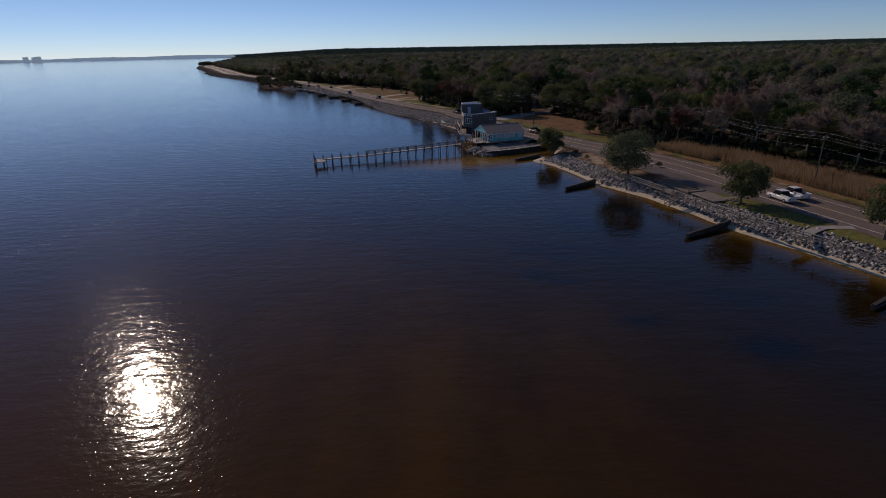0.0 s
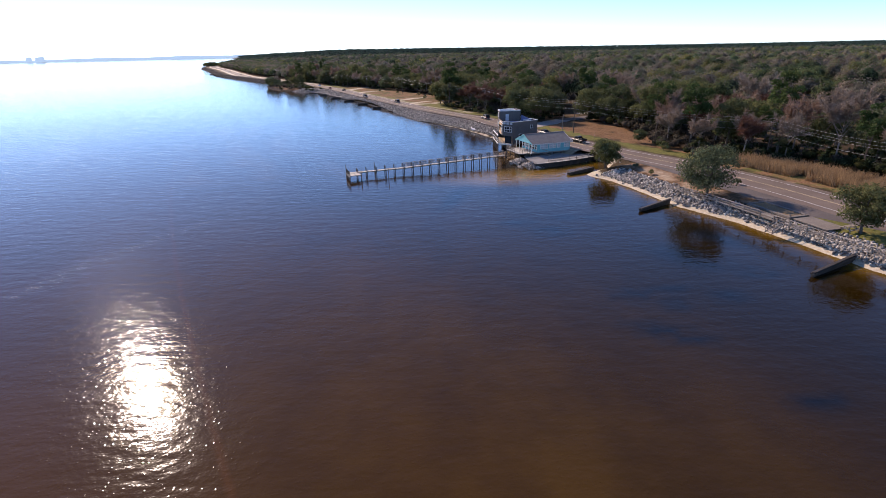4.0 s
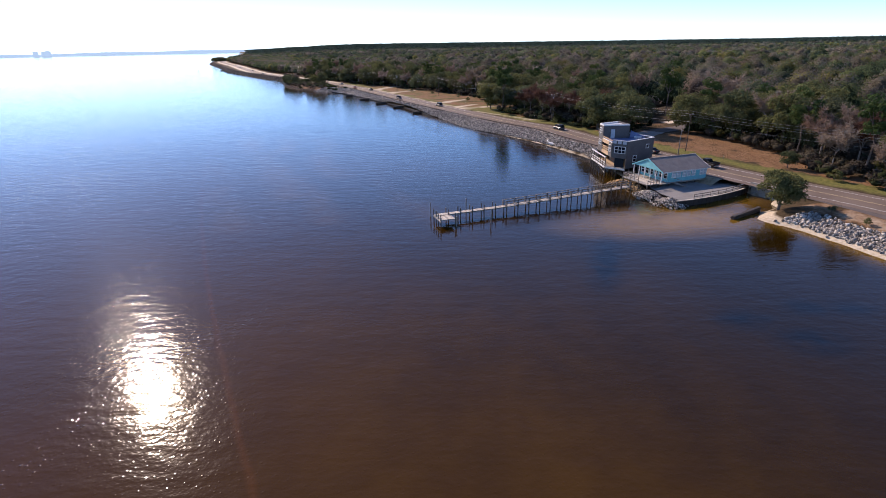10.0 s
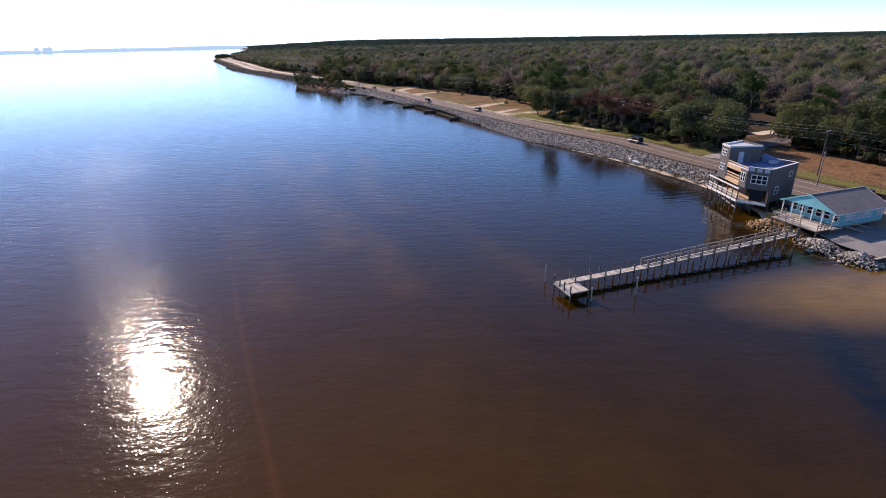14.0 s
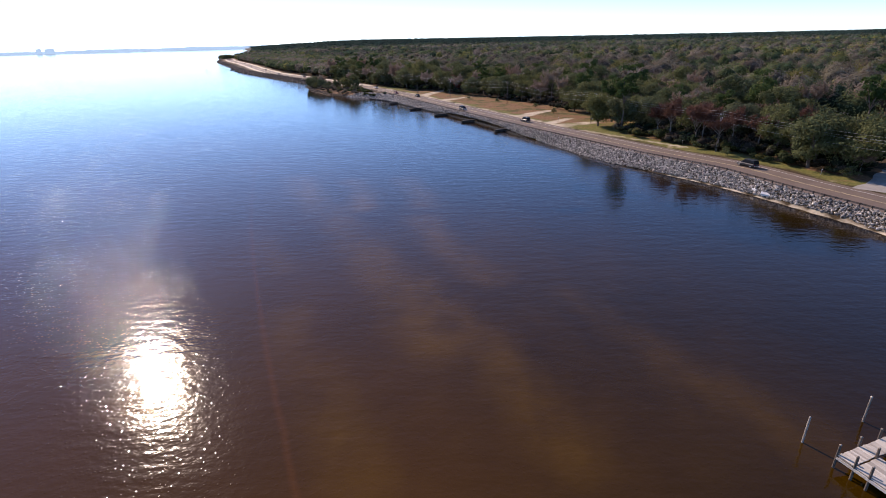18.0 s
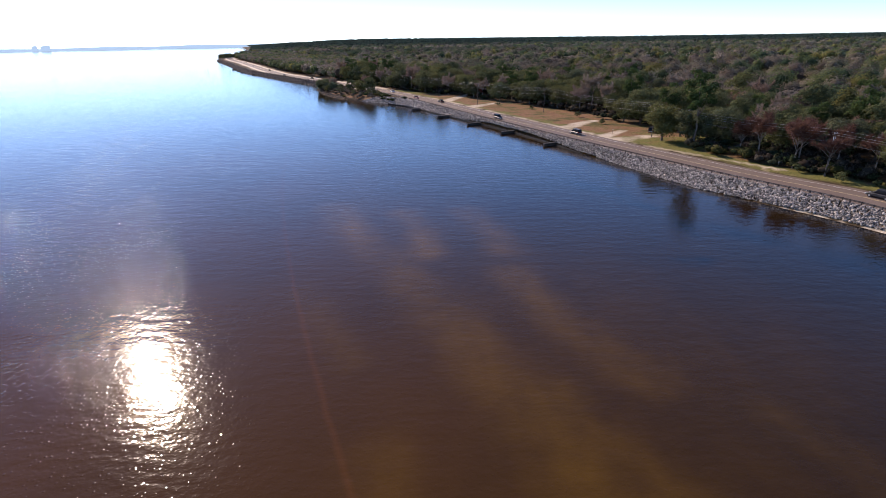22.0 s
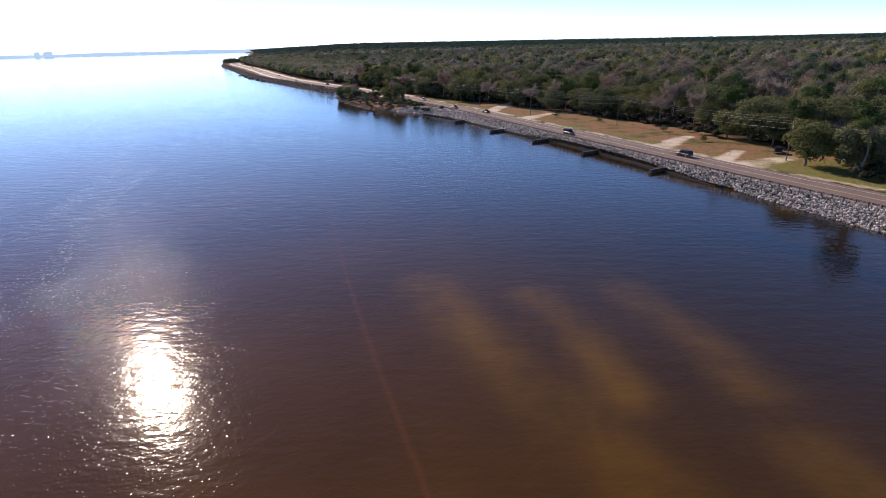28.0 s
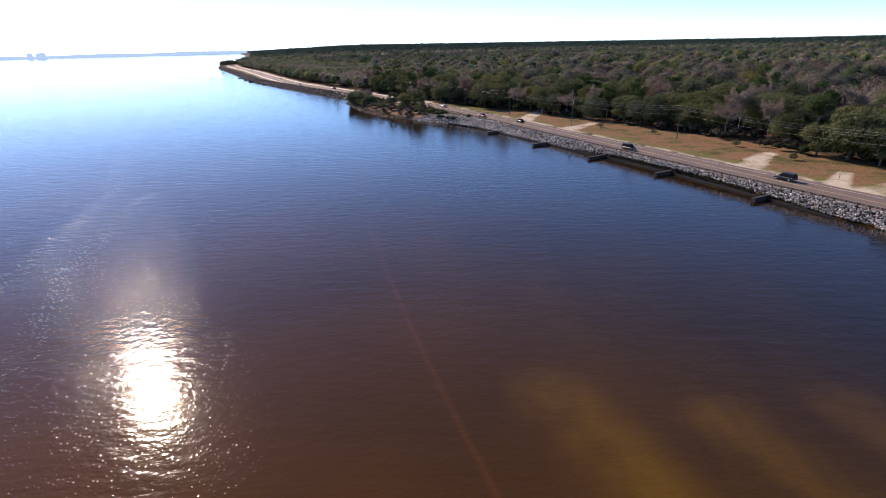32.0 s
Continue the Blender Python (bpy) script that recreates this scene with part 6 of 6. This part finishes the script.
def build_railing():
    r = thing("shore_railing", Matrix.Identity(4), "heavy weathered timber railing along the top of the rocks", "railing")
    line = spline([(66.5, 31), (62.6, 40.8), (60.0, 46.8), (57.2, 55.0), (54.4, 65.0), (51.9, 73.0), (49.2, 79.5), (47.8, 83)], 2.4)
    for i, (a, b) in enumerate(zip(line[:-1], line[1:])):
        part("post", Geo().box((*a, 2.3), (0.16, 0.16, 1.15), 0.4), OLD_WOOD, r)
        part("top_rail", Geo().beam((*a, 2.88), (*b, 2.88), 0.20, 0.07), OLD_WOOD, r)
        part("mid_rail", Geo().beam((*a, 2.5), (*b, 2.5), 0.06, 0.16), OLD_WOOD, r)
        part("low_rail", Geo().beam((*a, 2.15), (*b, 2.15), 0.06, 0.16), OLD_WOOD, r)
    s = thing("beach_stair", pose(55.4, 61.4, 0.6, 0, 0, 200) @ Matrix.Scale(0.68, 4), "weathered timber steps down to the beach", "steps")
    for k in range(6):
        part("step", Geo().box((0.35 + 0.5 * k, 0, 1.9 - 0.28 * k), (0.42, 1.5, 0.07)), OLD_WOOD, s)
    for y in (-0.8, 0.8):
        part("string", Geo().beam((0, y, 2.0), (3.2, y, 0.3), 0.08, 0.3), OLD_WOOD, s)
        part("hand_rail", Geo().beam((0, y, 2.95), (3.2, y, 1.25), 0.08, 0.12), OLD_WOOD, s)
        for k in (0.05, 1.6, 3.1):
            part("rail_post", Geo().beam((k, y, 0.2), (k, y, 2.95 - k * 0.53), 0.1, 0.1), OLD_WOOD, s)
    OLD_SLAB = plain("stained_old_concrete", (0.12, 0.10, 0.085), (0.25, 0.215, 0.18), 0.6, 4, 0.95, bump=0.02)
    # old concrete foundation beside the road
    c = thing("concrete_foundation", pose(58.9, 68.0, 2.0, 0, 0, 104), "old broken concrete foundation filled with dry weeds", "foundation")
    for x, y, sx, sy in ((0, 1.6, 8.2, 0.5), (0, -1.6, 8.2, 0.5), (3.9, 0, 0.5, 3.0), (-3.9, 0, 0.5, 3.0)):
        part("wall", Geo().box((x, y, 0.02), (sx, sy, 0.36)), OLD_SLAB, c)
    part("fill", Geo().box((0, 0, -0.08), (7.3, 2.7, 0.34)), plain("dry_weeds", (0.14, 0.09, 0.045), (0.26, 0.18, 0.09), 0.6, 5, 0.95, bump=0.05), c)
    part("slab", Geo().box((-7.2, -0.2, -0.02), (5.6, 3.4, 0.16)), OLD_SLAB, c)
    part("ledge", Geo().box((1.5, 3.2, -0.26), (9.0, 1.4, 0.5)), OLD_SLAB, c)
    t = thing("picnic_table", pose(62.6, 57.6, 2.0, 0, 0, 20), "weathered timber picnic table on the lawn", "picnic table")
    part("table_top", Geo().box((0, 0, 0.75), (1.9, 0.75, 0.06)), OLD_WOOD, t)
    for s in (-1, 1):
        part("bench", Geo().box((0, s * 0.75, 0.45), (1.9, 0.28, 0.05)), OLD_WOOD, t)
        part("leg_frame", Geo().beam((s * 0.7, -0.85, 0.40), (s * 0.7, 0.85, 0.40), 0.06, 0.12).beam((s * 0.7, -0.6, 0), (s * 0.7, -0.25, 0.72), 0.06, 0.1).beam((s * 0.7, 0.6, 0), (s * 0.7, 0.25, 0.72), 0.06, 0.1), OLD_WOOD, t)
    part_line = spline([(63.0, 41.5), (68, 44.5), (72, 44.0)], 1.5)
    m = ribbon(part_line, -0.7, 0.7, 2.035, "footpath", CONCRETE)
    tagged(new("footpath", m), "pale concrete footpath across the lawn", "footpath", kind="structure")


build_railing()


def build_guardrail():
    g = thing("guardrail", Matrix.Identity(4), "weathered steel guardrail on dark posts beside the road", "guardrail")
    a0, a1 = along_of(150), along_of(405)
    post = Geo().box((0, 0, 0.32), (0.16, 0.2, 0.95)).mesh("post", DARK_WOOD)
    a, prev, k = a0, None, 0
    while a < a1:
        p, u = road_frame(a)
        q = Vector((p[0] - u[1] * 6.0, p[1] + u[0] * 6.0, 2.0))
        ob = part("post", post, DARK_WOOD, g)
        ob.matrix_basis = Matrix.Translation(q) @ Matrix.Rotation(math.atan2(u[1], u[0]), 4, "Z")
        if k % 4 == 0:
            if prev is not None:
                s = Vector((u[1], -u[0], 0)) * 0.12
                part("beam", Geo().beam(prev + s + Vector((0, 0, 0.68)), q + s + Vector((0, 0, 0.68)), 0.06, 0.12).beam(prev + s + Vector((0, 0, 0.52)), q + s + Vector((0, 0, 0.52)), 0.06, 0.12), BLACK_STEEL, g)
            prev = q
        a += 1.95
        k += 1


build_guardrail()

# ---------------------------------------------------------------- power line
POLES = [(81.5, 66, 9.0), (78.6, 104.0, 9.0), (47.0, 150.5, 9.4), (24.0, 205.0, 9.6), (5.6, 254.5, 9.6), (-16.5, 314.5, 9.6), (-42.0, 345.5, 9.8), (-60.5, 380, 9.4), (-96, 447, 9.4), (-140, 520, 9.4), (-190, 600, 9.4)]


def build_power_line():
    ends = []
    for i, (x, y, h) in enumerate(POLES):
        p = thing("utility_pole", pose(x, y, 2.0, 0, 0, 30), "tall bare wooden utility pole", "utility pole", "utility poles along the road")
        part("shaft", Geo().tube((0, 0, -0.5), (0.05, 0, h), 0.13, 0.08, 9), PILE_WOOD, p)
        part("cross_arm", Geo().box((0.04, 0, h - 0.5), (1.5, 0.1, 0.12)), OLD_WOOD, p)
        for s in (-0.65, 0.0, 0.65):
            part("insulator", Geo().tube((s + 0.04, 0, h - 0.44), (s + 0.04, 0, h - 0.2), 0.05, 0.03, 6), GALV, p)
        if i in (3, 4, 6):
            part("transformer", Geo().tube((0.3, 0.1, h - 2.0), (0.3, 0.1, h - 1.2), 0.22, 0.22, 10), GALV, p)
        ends.append((x, y, h + 2.0))
    wire_mat = plain("dark_aluminium_cable", (0.34, 0.34, 0.33), (0.48, 0.48, 0.47), 1, 5, 0.5, 0.3)
    ends = [(92, 20, 11.0)] + ends
    for a, b in zip(ends[:-1], ends[1:]):
        for off, dz in ((-0.65, -0.2), (0.0, 0.35), (0.65, -0.9), (0.1, -2.2)):
            cu = bpy.data.curves.new("power_cable", "CURVE")
            cu.dimensions, cu.bevel_depth, cu.bevel_resolution = "3D", 0.012, 0
            sp = cu.splines.new("POLY")
            sp.points.add(12)
            o = Vector((math.cos(radians(30)), math.sin(radians(30)), 0)) * off
            for k in range(13):
                s = k / 12
                q = Vector(a).lerp(Vector(b), s) + o + Vector((0, 0, dz - 4 * s * (1 - s) * 0.9))
                sp.points[k].co = (*q, 1)
            cu.materials.append(wire_mat)
            tagged(new("power_cable", cu), "thin grey power cable sagging between poles", "cable", "cables of the power line")
    for x, y, h, lab in ((41.6, 142.6, 6.6, "bare wooden service pole beside the cottage"), (70.4, 62.2, 4.2, "short wooden lamp post by the parking strip")):
        p = thing("service_pole", pose(x, y, 2.0), lab, "pole")
        part("shaft", Geo().tube((0, 0, -0.4), (0.05, 0.02, h), 0.12, 0.09, 8), OLD_WOOD, p)
        part("bracket", Geo().box((0.2, 0, h - 0.3), (0.5, 0.08, 0.08)), GALV, p)
    for x, y in ((19.5, 214, ), (15.5, 221), (-4, 262), (33.5, 180), (66, 112), (50, 138)):
        p = thing("sign_post", pose(x, y, 2.0), "small roadside marker post", "marker post")
        part("post", Geo().tube((0, 0, -0.2), (0, 0, 1.3), 0.05, 0.05, 6), OLD_WOOD, p)
        part("reflector", Geo().box((0, -0.06, 1.2), (0.14, 0.03, 0.22)), WHITE_PAINT, p)


build_power_line()


# ---------------------------------------------------------------- vehicles
def car(name, x, y, turn, body_mat, label, style="sedan"):
    L, W, H = {"sedan": (4.7, 1.8, 1.45), "suv": (4.8, 1.9, 1.75), "pickup": (5.2, 1.9, 1.75)}[style]
    c = thing(name, pose(x, y, 2.03, 0, 0, turn) @ Matrix.Scale(0.93, 4), label, "pickup truck" if style == "pickup" else "car")

    def loft(sections, mat, nm, parent):
        """A shell through cross-sections (x, half width, z low, z high)."""
        v, f = [], []
        for sx, hw, za, zb in sections:
            r = (zb - za) * 0.25
            v += [(sx, -hw * 0.92, za), (sx, -hw, za + r), (sx, -hw, zb - r), (sx, -hw * 0.86, zb), (sx, hw * 0.86, zb), (sx, hw, zb - r), (sx, hw, za + r), (sx, hw * 0.92, za)]
        n = 8
        for k in range(len(sections) - 1):
            f += [(k * n + j, (k + 1) * n + j, (k + 1) * n + (j + 1) % n, k * n + (j + 1) % n) for j in range(n)]
        f += [tuple(range(n)), tuple(range((len(sections) - 1) * n, len(sections) * n))[::-1]]
        return part(nm, Geo().add(v, f), mat, parent)
    h, b = L / 2, 0.95 if style != "sedan" else 0.88
    w = W / 2
    body = loft([(-h, w * 0.9, 0.42, b - 0.12), (-h + 0.25, w, 0.3, b), (-0.3, w, 0.28, b), (h * 0.45, w, 0.28, b), (h - 0.5, w * 0.97, 0.3, b - 0.12), (h, w * 0.82, 0.4, b - 0.3)], body_mat, "body", c)
    if style == "pickup":
        cab = [(-0.75, w * 0.86, b, b + 0.05), (-0.6, w * 0.84, b, H - 0.08), (0.2, w * 0.84, b, H), (0.75, w * 0.82, b, H - 0.06), (1.35, w * 0.86, b, b + 0.05)]
        part("cargo_bed", Geo().box((-1.7, 0, b - 0.03), (1.9, W * 0.78, 0.1)), TYRE, body, "dark cargo bed")
        for s in (-1, 1):
            part("bed_wall", Geo().box((-1.7, s * w * 0.9, b + 0.13), (2.1, 0.1, 0.34)), body_mat, body)
        part("tailgate", Geo().box((-2.72, 0, b + 0.1), (0.08, W * 0.86, 0.4)), body_mat, body)
    elif style == "suv":
        cab = [(-h + 0.1, w * 0.9, b, b + 0.1), (-h + 0.35, w * 0.84, b, H - 0.05), (-0.4, w * 0.84, b, H), (0.5, w * 0.82, b, H - 0.08), (1.25, w * 0.88, b, b + 0.05)]
    else:
        cab = [(-1.75, w * 0.88, b, b + 0.05), (-1.0, w * 0.78, b, H - 0.06), (-0.2, w * 0.78, b, H), (0.35, w * 0.78, b, H - 0.06), (1.2, w * 0.86, b, b + 0.05)]
    glass = loft(cab, GLASS, "glasshouse", c)
    top = [q for q in cab if q[3] > H - 0.1]
    part("roof", Geo().box(((top[0][0] + top[-1][0]) / 2, 0, H - 0.01), (top[-1][0] - top[0][0] + 0.15, top[0][1] * 1.8, 0.07)), body_mat, c)
    for x1 in (-h * 0.62, h * 0.62):
        for s in (-1, 1):
            wh = part("wheel", Geo().tube((x1, s * (w - 0.22), 0.33), (x1, s * (w + 0.02), 0.33), 0.33, 0.33, 14), TYRE, c)
            part("rim", Geo().tube((x1, s * (w + 0.01), 0.33), (x1, s * (w + 0.04), 0.33), 0.2, 0.17, 10), GALV, wh)
    for s in (-1, 1):
        part("headlight", Geo().box((h - 0.06, s * w * 0.62, b - 0.28), (0.14, 0.36, 0.16)), LAMP_CLEAR, c)
        part("tail_light", Geo().box((-h + 0.02, s * w * 0.74, b - 0.2), (0.1, 0.26, 0.22)), LAMP_RED, c)
        part("mirror", Geo().box((0.75, s * (w + 0.08), b + 0.08), (0.14, 0.2, 0.15)), body_mat, c)
    part("bumper", Geo().box((h - 0.02, 0, 0.42), (0.16, W * 0.82, 0.2)), body_mat if style == "sedan" else GALV, c)
    part("bumper", Geo().box((-h + 0.02, 0, 0.45), (0.16, W * 0.86, 0.2)), body_mat if style == "sedan" else GALV, c)
    return c


def on_road(y, lane):
    """Place and turn of a car in a lane at a given y; lane +1 is the inland side, driving towards smaller y."""
    p, u = road_frame(along_of(y))
    n = 1.85 * lane
    return p[0] + u[1] * n, p[1] - u[0] * n, math.degrees(math.atan2(u[1], u[0])) + (180 if lane < 0 else 0)


car("pickup_truck", 70.8, 58.1, 98, CAR_WHITE, "white pickup truck parked beside the road", "pickup")
car("pickup_truck", 73.8, 59.6, 98, CAR_WHITE, "white pickup truck standing next to another one", "pickup")
car("car", *on_road(133, 1), CAR_BLACK, "black pickup truck on the coast road", "pickup")
car("car", *on_road(148.5, 1), CAR_GREY, "dark grey sedan on the coast road", "sedan")
car("car", *on_road(188, 1), CAR_GREY, "dark green-grey car on the coast road", "suv")
car("car", *on_road(261, 1), CAR_GREY, "dark grey car on the coast road", "suv")
car("car", *on_road(299, -1), CAR_BLACK, "black sport utility car on the coast road", "suv")
car("car", *on_road(356, 1), CAR_BLACK, "black car on the coast road", "sedan")
car("car", *on_road(376, -1), CAR_RED, "dark red car on the coast road", "sedan")
car("car", *on_road(414, 1), CAR_WHITE, "white car on the coast road", "sedan")
for y, lane in ((545, 1), (600, -1), (690, 1), (805, -1), (930, 1)):
    car("car", *on_road(y, lane), CAR_BLACK, "dark car far along the coast road", "sedan")
car("car", 9.0, 263.5, 60, CAR_BLACK, "black car parked on a sandy driveway", "suv")


# ---------------------------------------------------------------- houses in the wood
def cottage(x, y, turn, L, W, ze, zr, wall, roof, label):
    h = thing("wood_house", pose(x, y, float(height(np.array([x]), np.array([y]))[0]), 0, 0, turn), label, "house")
    part("wall", Geo().prism([(-L / 2, -W / 2), (L / 2, -W / 2), (L / 2, W / 2), (-L / 2, W / 2)], 0, ze), wall, h)
    for s in (-1, 1):
        part("roof_slope", Geo().add([(-L / 2 - 0.4, s * (W / 2 + 0.5), ze - 0.1), (L / 2 + 0.4, s * (W / 2 + 0.5), ze - 0.1), (L / 2 + 0.4, 0, zr), (-L / 2 - 0.4, 0, zr),
                                      (-L / 2 - 0.4, s * (W / 2 + 0.5), ze - 0.25), (L / 2 + 0.4, s * (W / 2 + 0.5), ze - 0.25), (L / 2 + 0.4, 0, zr - 0.15), (-L / 2 - 0.4, 0, zr - 0.15)],
                                     [(0, 1, 2, 3), (7, 6, 5, 4), (0, 4, 5, 1), (1, 5, 6, 2), (2, 6, 7, 3), (3, 7, 4, 0)]), roof, h)
        part("gable", Geo().add([(s * L / 2, -W / 2, ze), (s * L / 2, W / 2, ze), (s * L / 2, 0, zr - 0.1), (s * (L / 2 - 0.1), -W / 2, ze), (s * (L / 2 - 0.1), W / 2, ze), (s * (L / 2 - 0.1), 0, zr - 0.1)],
                                [(0, 1, 2), (5, 4, 3), (0, 3, 4, 1), (1, 4, 5, 2), (2, 5, 3, 0)]), wall, h)
    for k in range(3):
        window(h, (L * (k - 1) / 3.2, -W / 2 - 0.02, ze * 0.55), (1, 0), 1.0, 1.1, 1, 2)
    for k in range(2):
        window(h, (-L / 2 - 0.02, W * (k - 0.5) / 2.4, ze * 0.55), (0, -1), 1.0, 1.1, 1, 2)


cottage(-36.5, 409, 62, 11, 7.5, 4.8, 7.0, RED_WALL, SHINGLE, "red wooden house under trees by a gravel drive")
cottage(7.5, 375, 30, 12, 8, 3.2, 5.6, CREAM, GREEN_ROOF, "cream house with a grey-green roof among trees")
cottage(97, 181, 20, 11, 8, 3.2, 5.2, CREAM, SHINGLE, "pale house half hidden in the wood")
cottage(-118, 716, 40, 16, 10, 4, 7, CREAM, RED_WALL, "large house with a red roof in the far wood")

# ---------------------------------------------------------------- markers in the bay, far shore
for x, y, h in ((-148.2, 451.6, 2.6), (-345, 752, 2.0), (-350, 762, 2.0)):
    m = thing("channel_marker", pose(x, y, 0), "thin dark stake standing in the bay", "stake")
    part("stake", Geo().tube((0, 0, -1.5), (0, 0, h), 0.16, 0.13, 6), PILE_WOOD, m)
    part("board", Geo().box((0, 0, h - 0.3), (0.7, 0.06, 0.5), 0.5), OLD_WOOD, m)


def far_shore():
    rng = np.random.default_rng(71)
    az = np.radians(np.linspace(-64, -16, 260))
    r0 = 4860
    h = 15 + 4.0 * np.sin(np.linspace(0, 40, len(az))) * rng.uniform(0.2, 1, len(az)) + np.interp(np.degrees(az), [-64, -40, -28, -16], [-3, 1, 6, 9])
    x, y = -30 + r0 * np.sin(az), 60 + r0 * np.cos(az)
    v = np.concatenate([np.c_[x, y, np.full(len(az), -1.0)], np.c_[x, y, h], np.c_[x * 1.012, y * 1.012, h]])
    n = len(az)
    k = np.arange(n - 1)
    f = np.concatenate([np.stack([k, k + 1, k + n + 1, k + n], 1), np.stack([k + n, k + n + 1, k + 2 * n + 1, k + 2 * n], 1)])
    m, nt, p = tree_nodes("far_shore_haze_glow")
    # pale base and added glow imitate haze over the shore and its buildings
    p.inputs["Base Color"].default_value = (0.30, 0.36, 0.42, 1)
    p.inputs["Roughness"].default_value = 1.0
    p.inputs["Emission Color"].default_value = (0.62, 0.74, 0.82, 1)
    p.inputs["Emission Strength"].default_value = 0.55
    tagged(new("backdrop", np_mesh("backdrop", v, f, m)), "low far shore across the bay, haze painted as a glow", "far shore", kind="structure")
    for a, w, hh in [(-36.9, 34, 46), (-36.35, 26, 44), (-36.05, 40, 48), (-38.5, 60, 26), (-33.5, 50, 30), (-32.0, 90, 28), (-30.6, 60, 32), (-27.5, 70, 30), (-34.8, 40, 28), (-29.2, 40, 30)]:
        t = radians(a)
        b = thing("far_building", pose(-30 + 4800 * math.sin(t), 60 + 4800 * math.cos(t), 0, 0, 0, -a), "pale tower block on the far shore, haze painted as a glow", "building", "skyline on the far shore")
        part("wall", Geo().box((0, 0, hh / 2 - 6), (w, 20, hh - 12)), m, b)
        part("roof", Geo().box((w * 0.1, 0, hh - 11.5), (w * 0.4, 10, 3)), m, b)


far_shore()
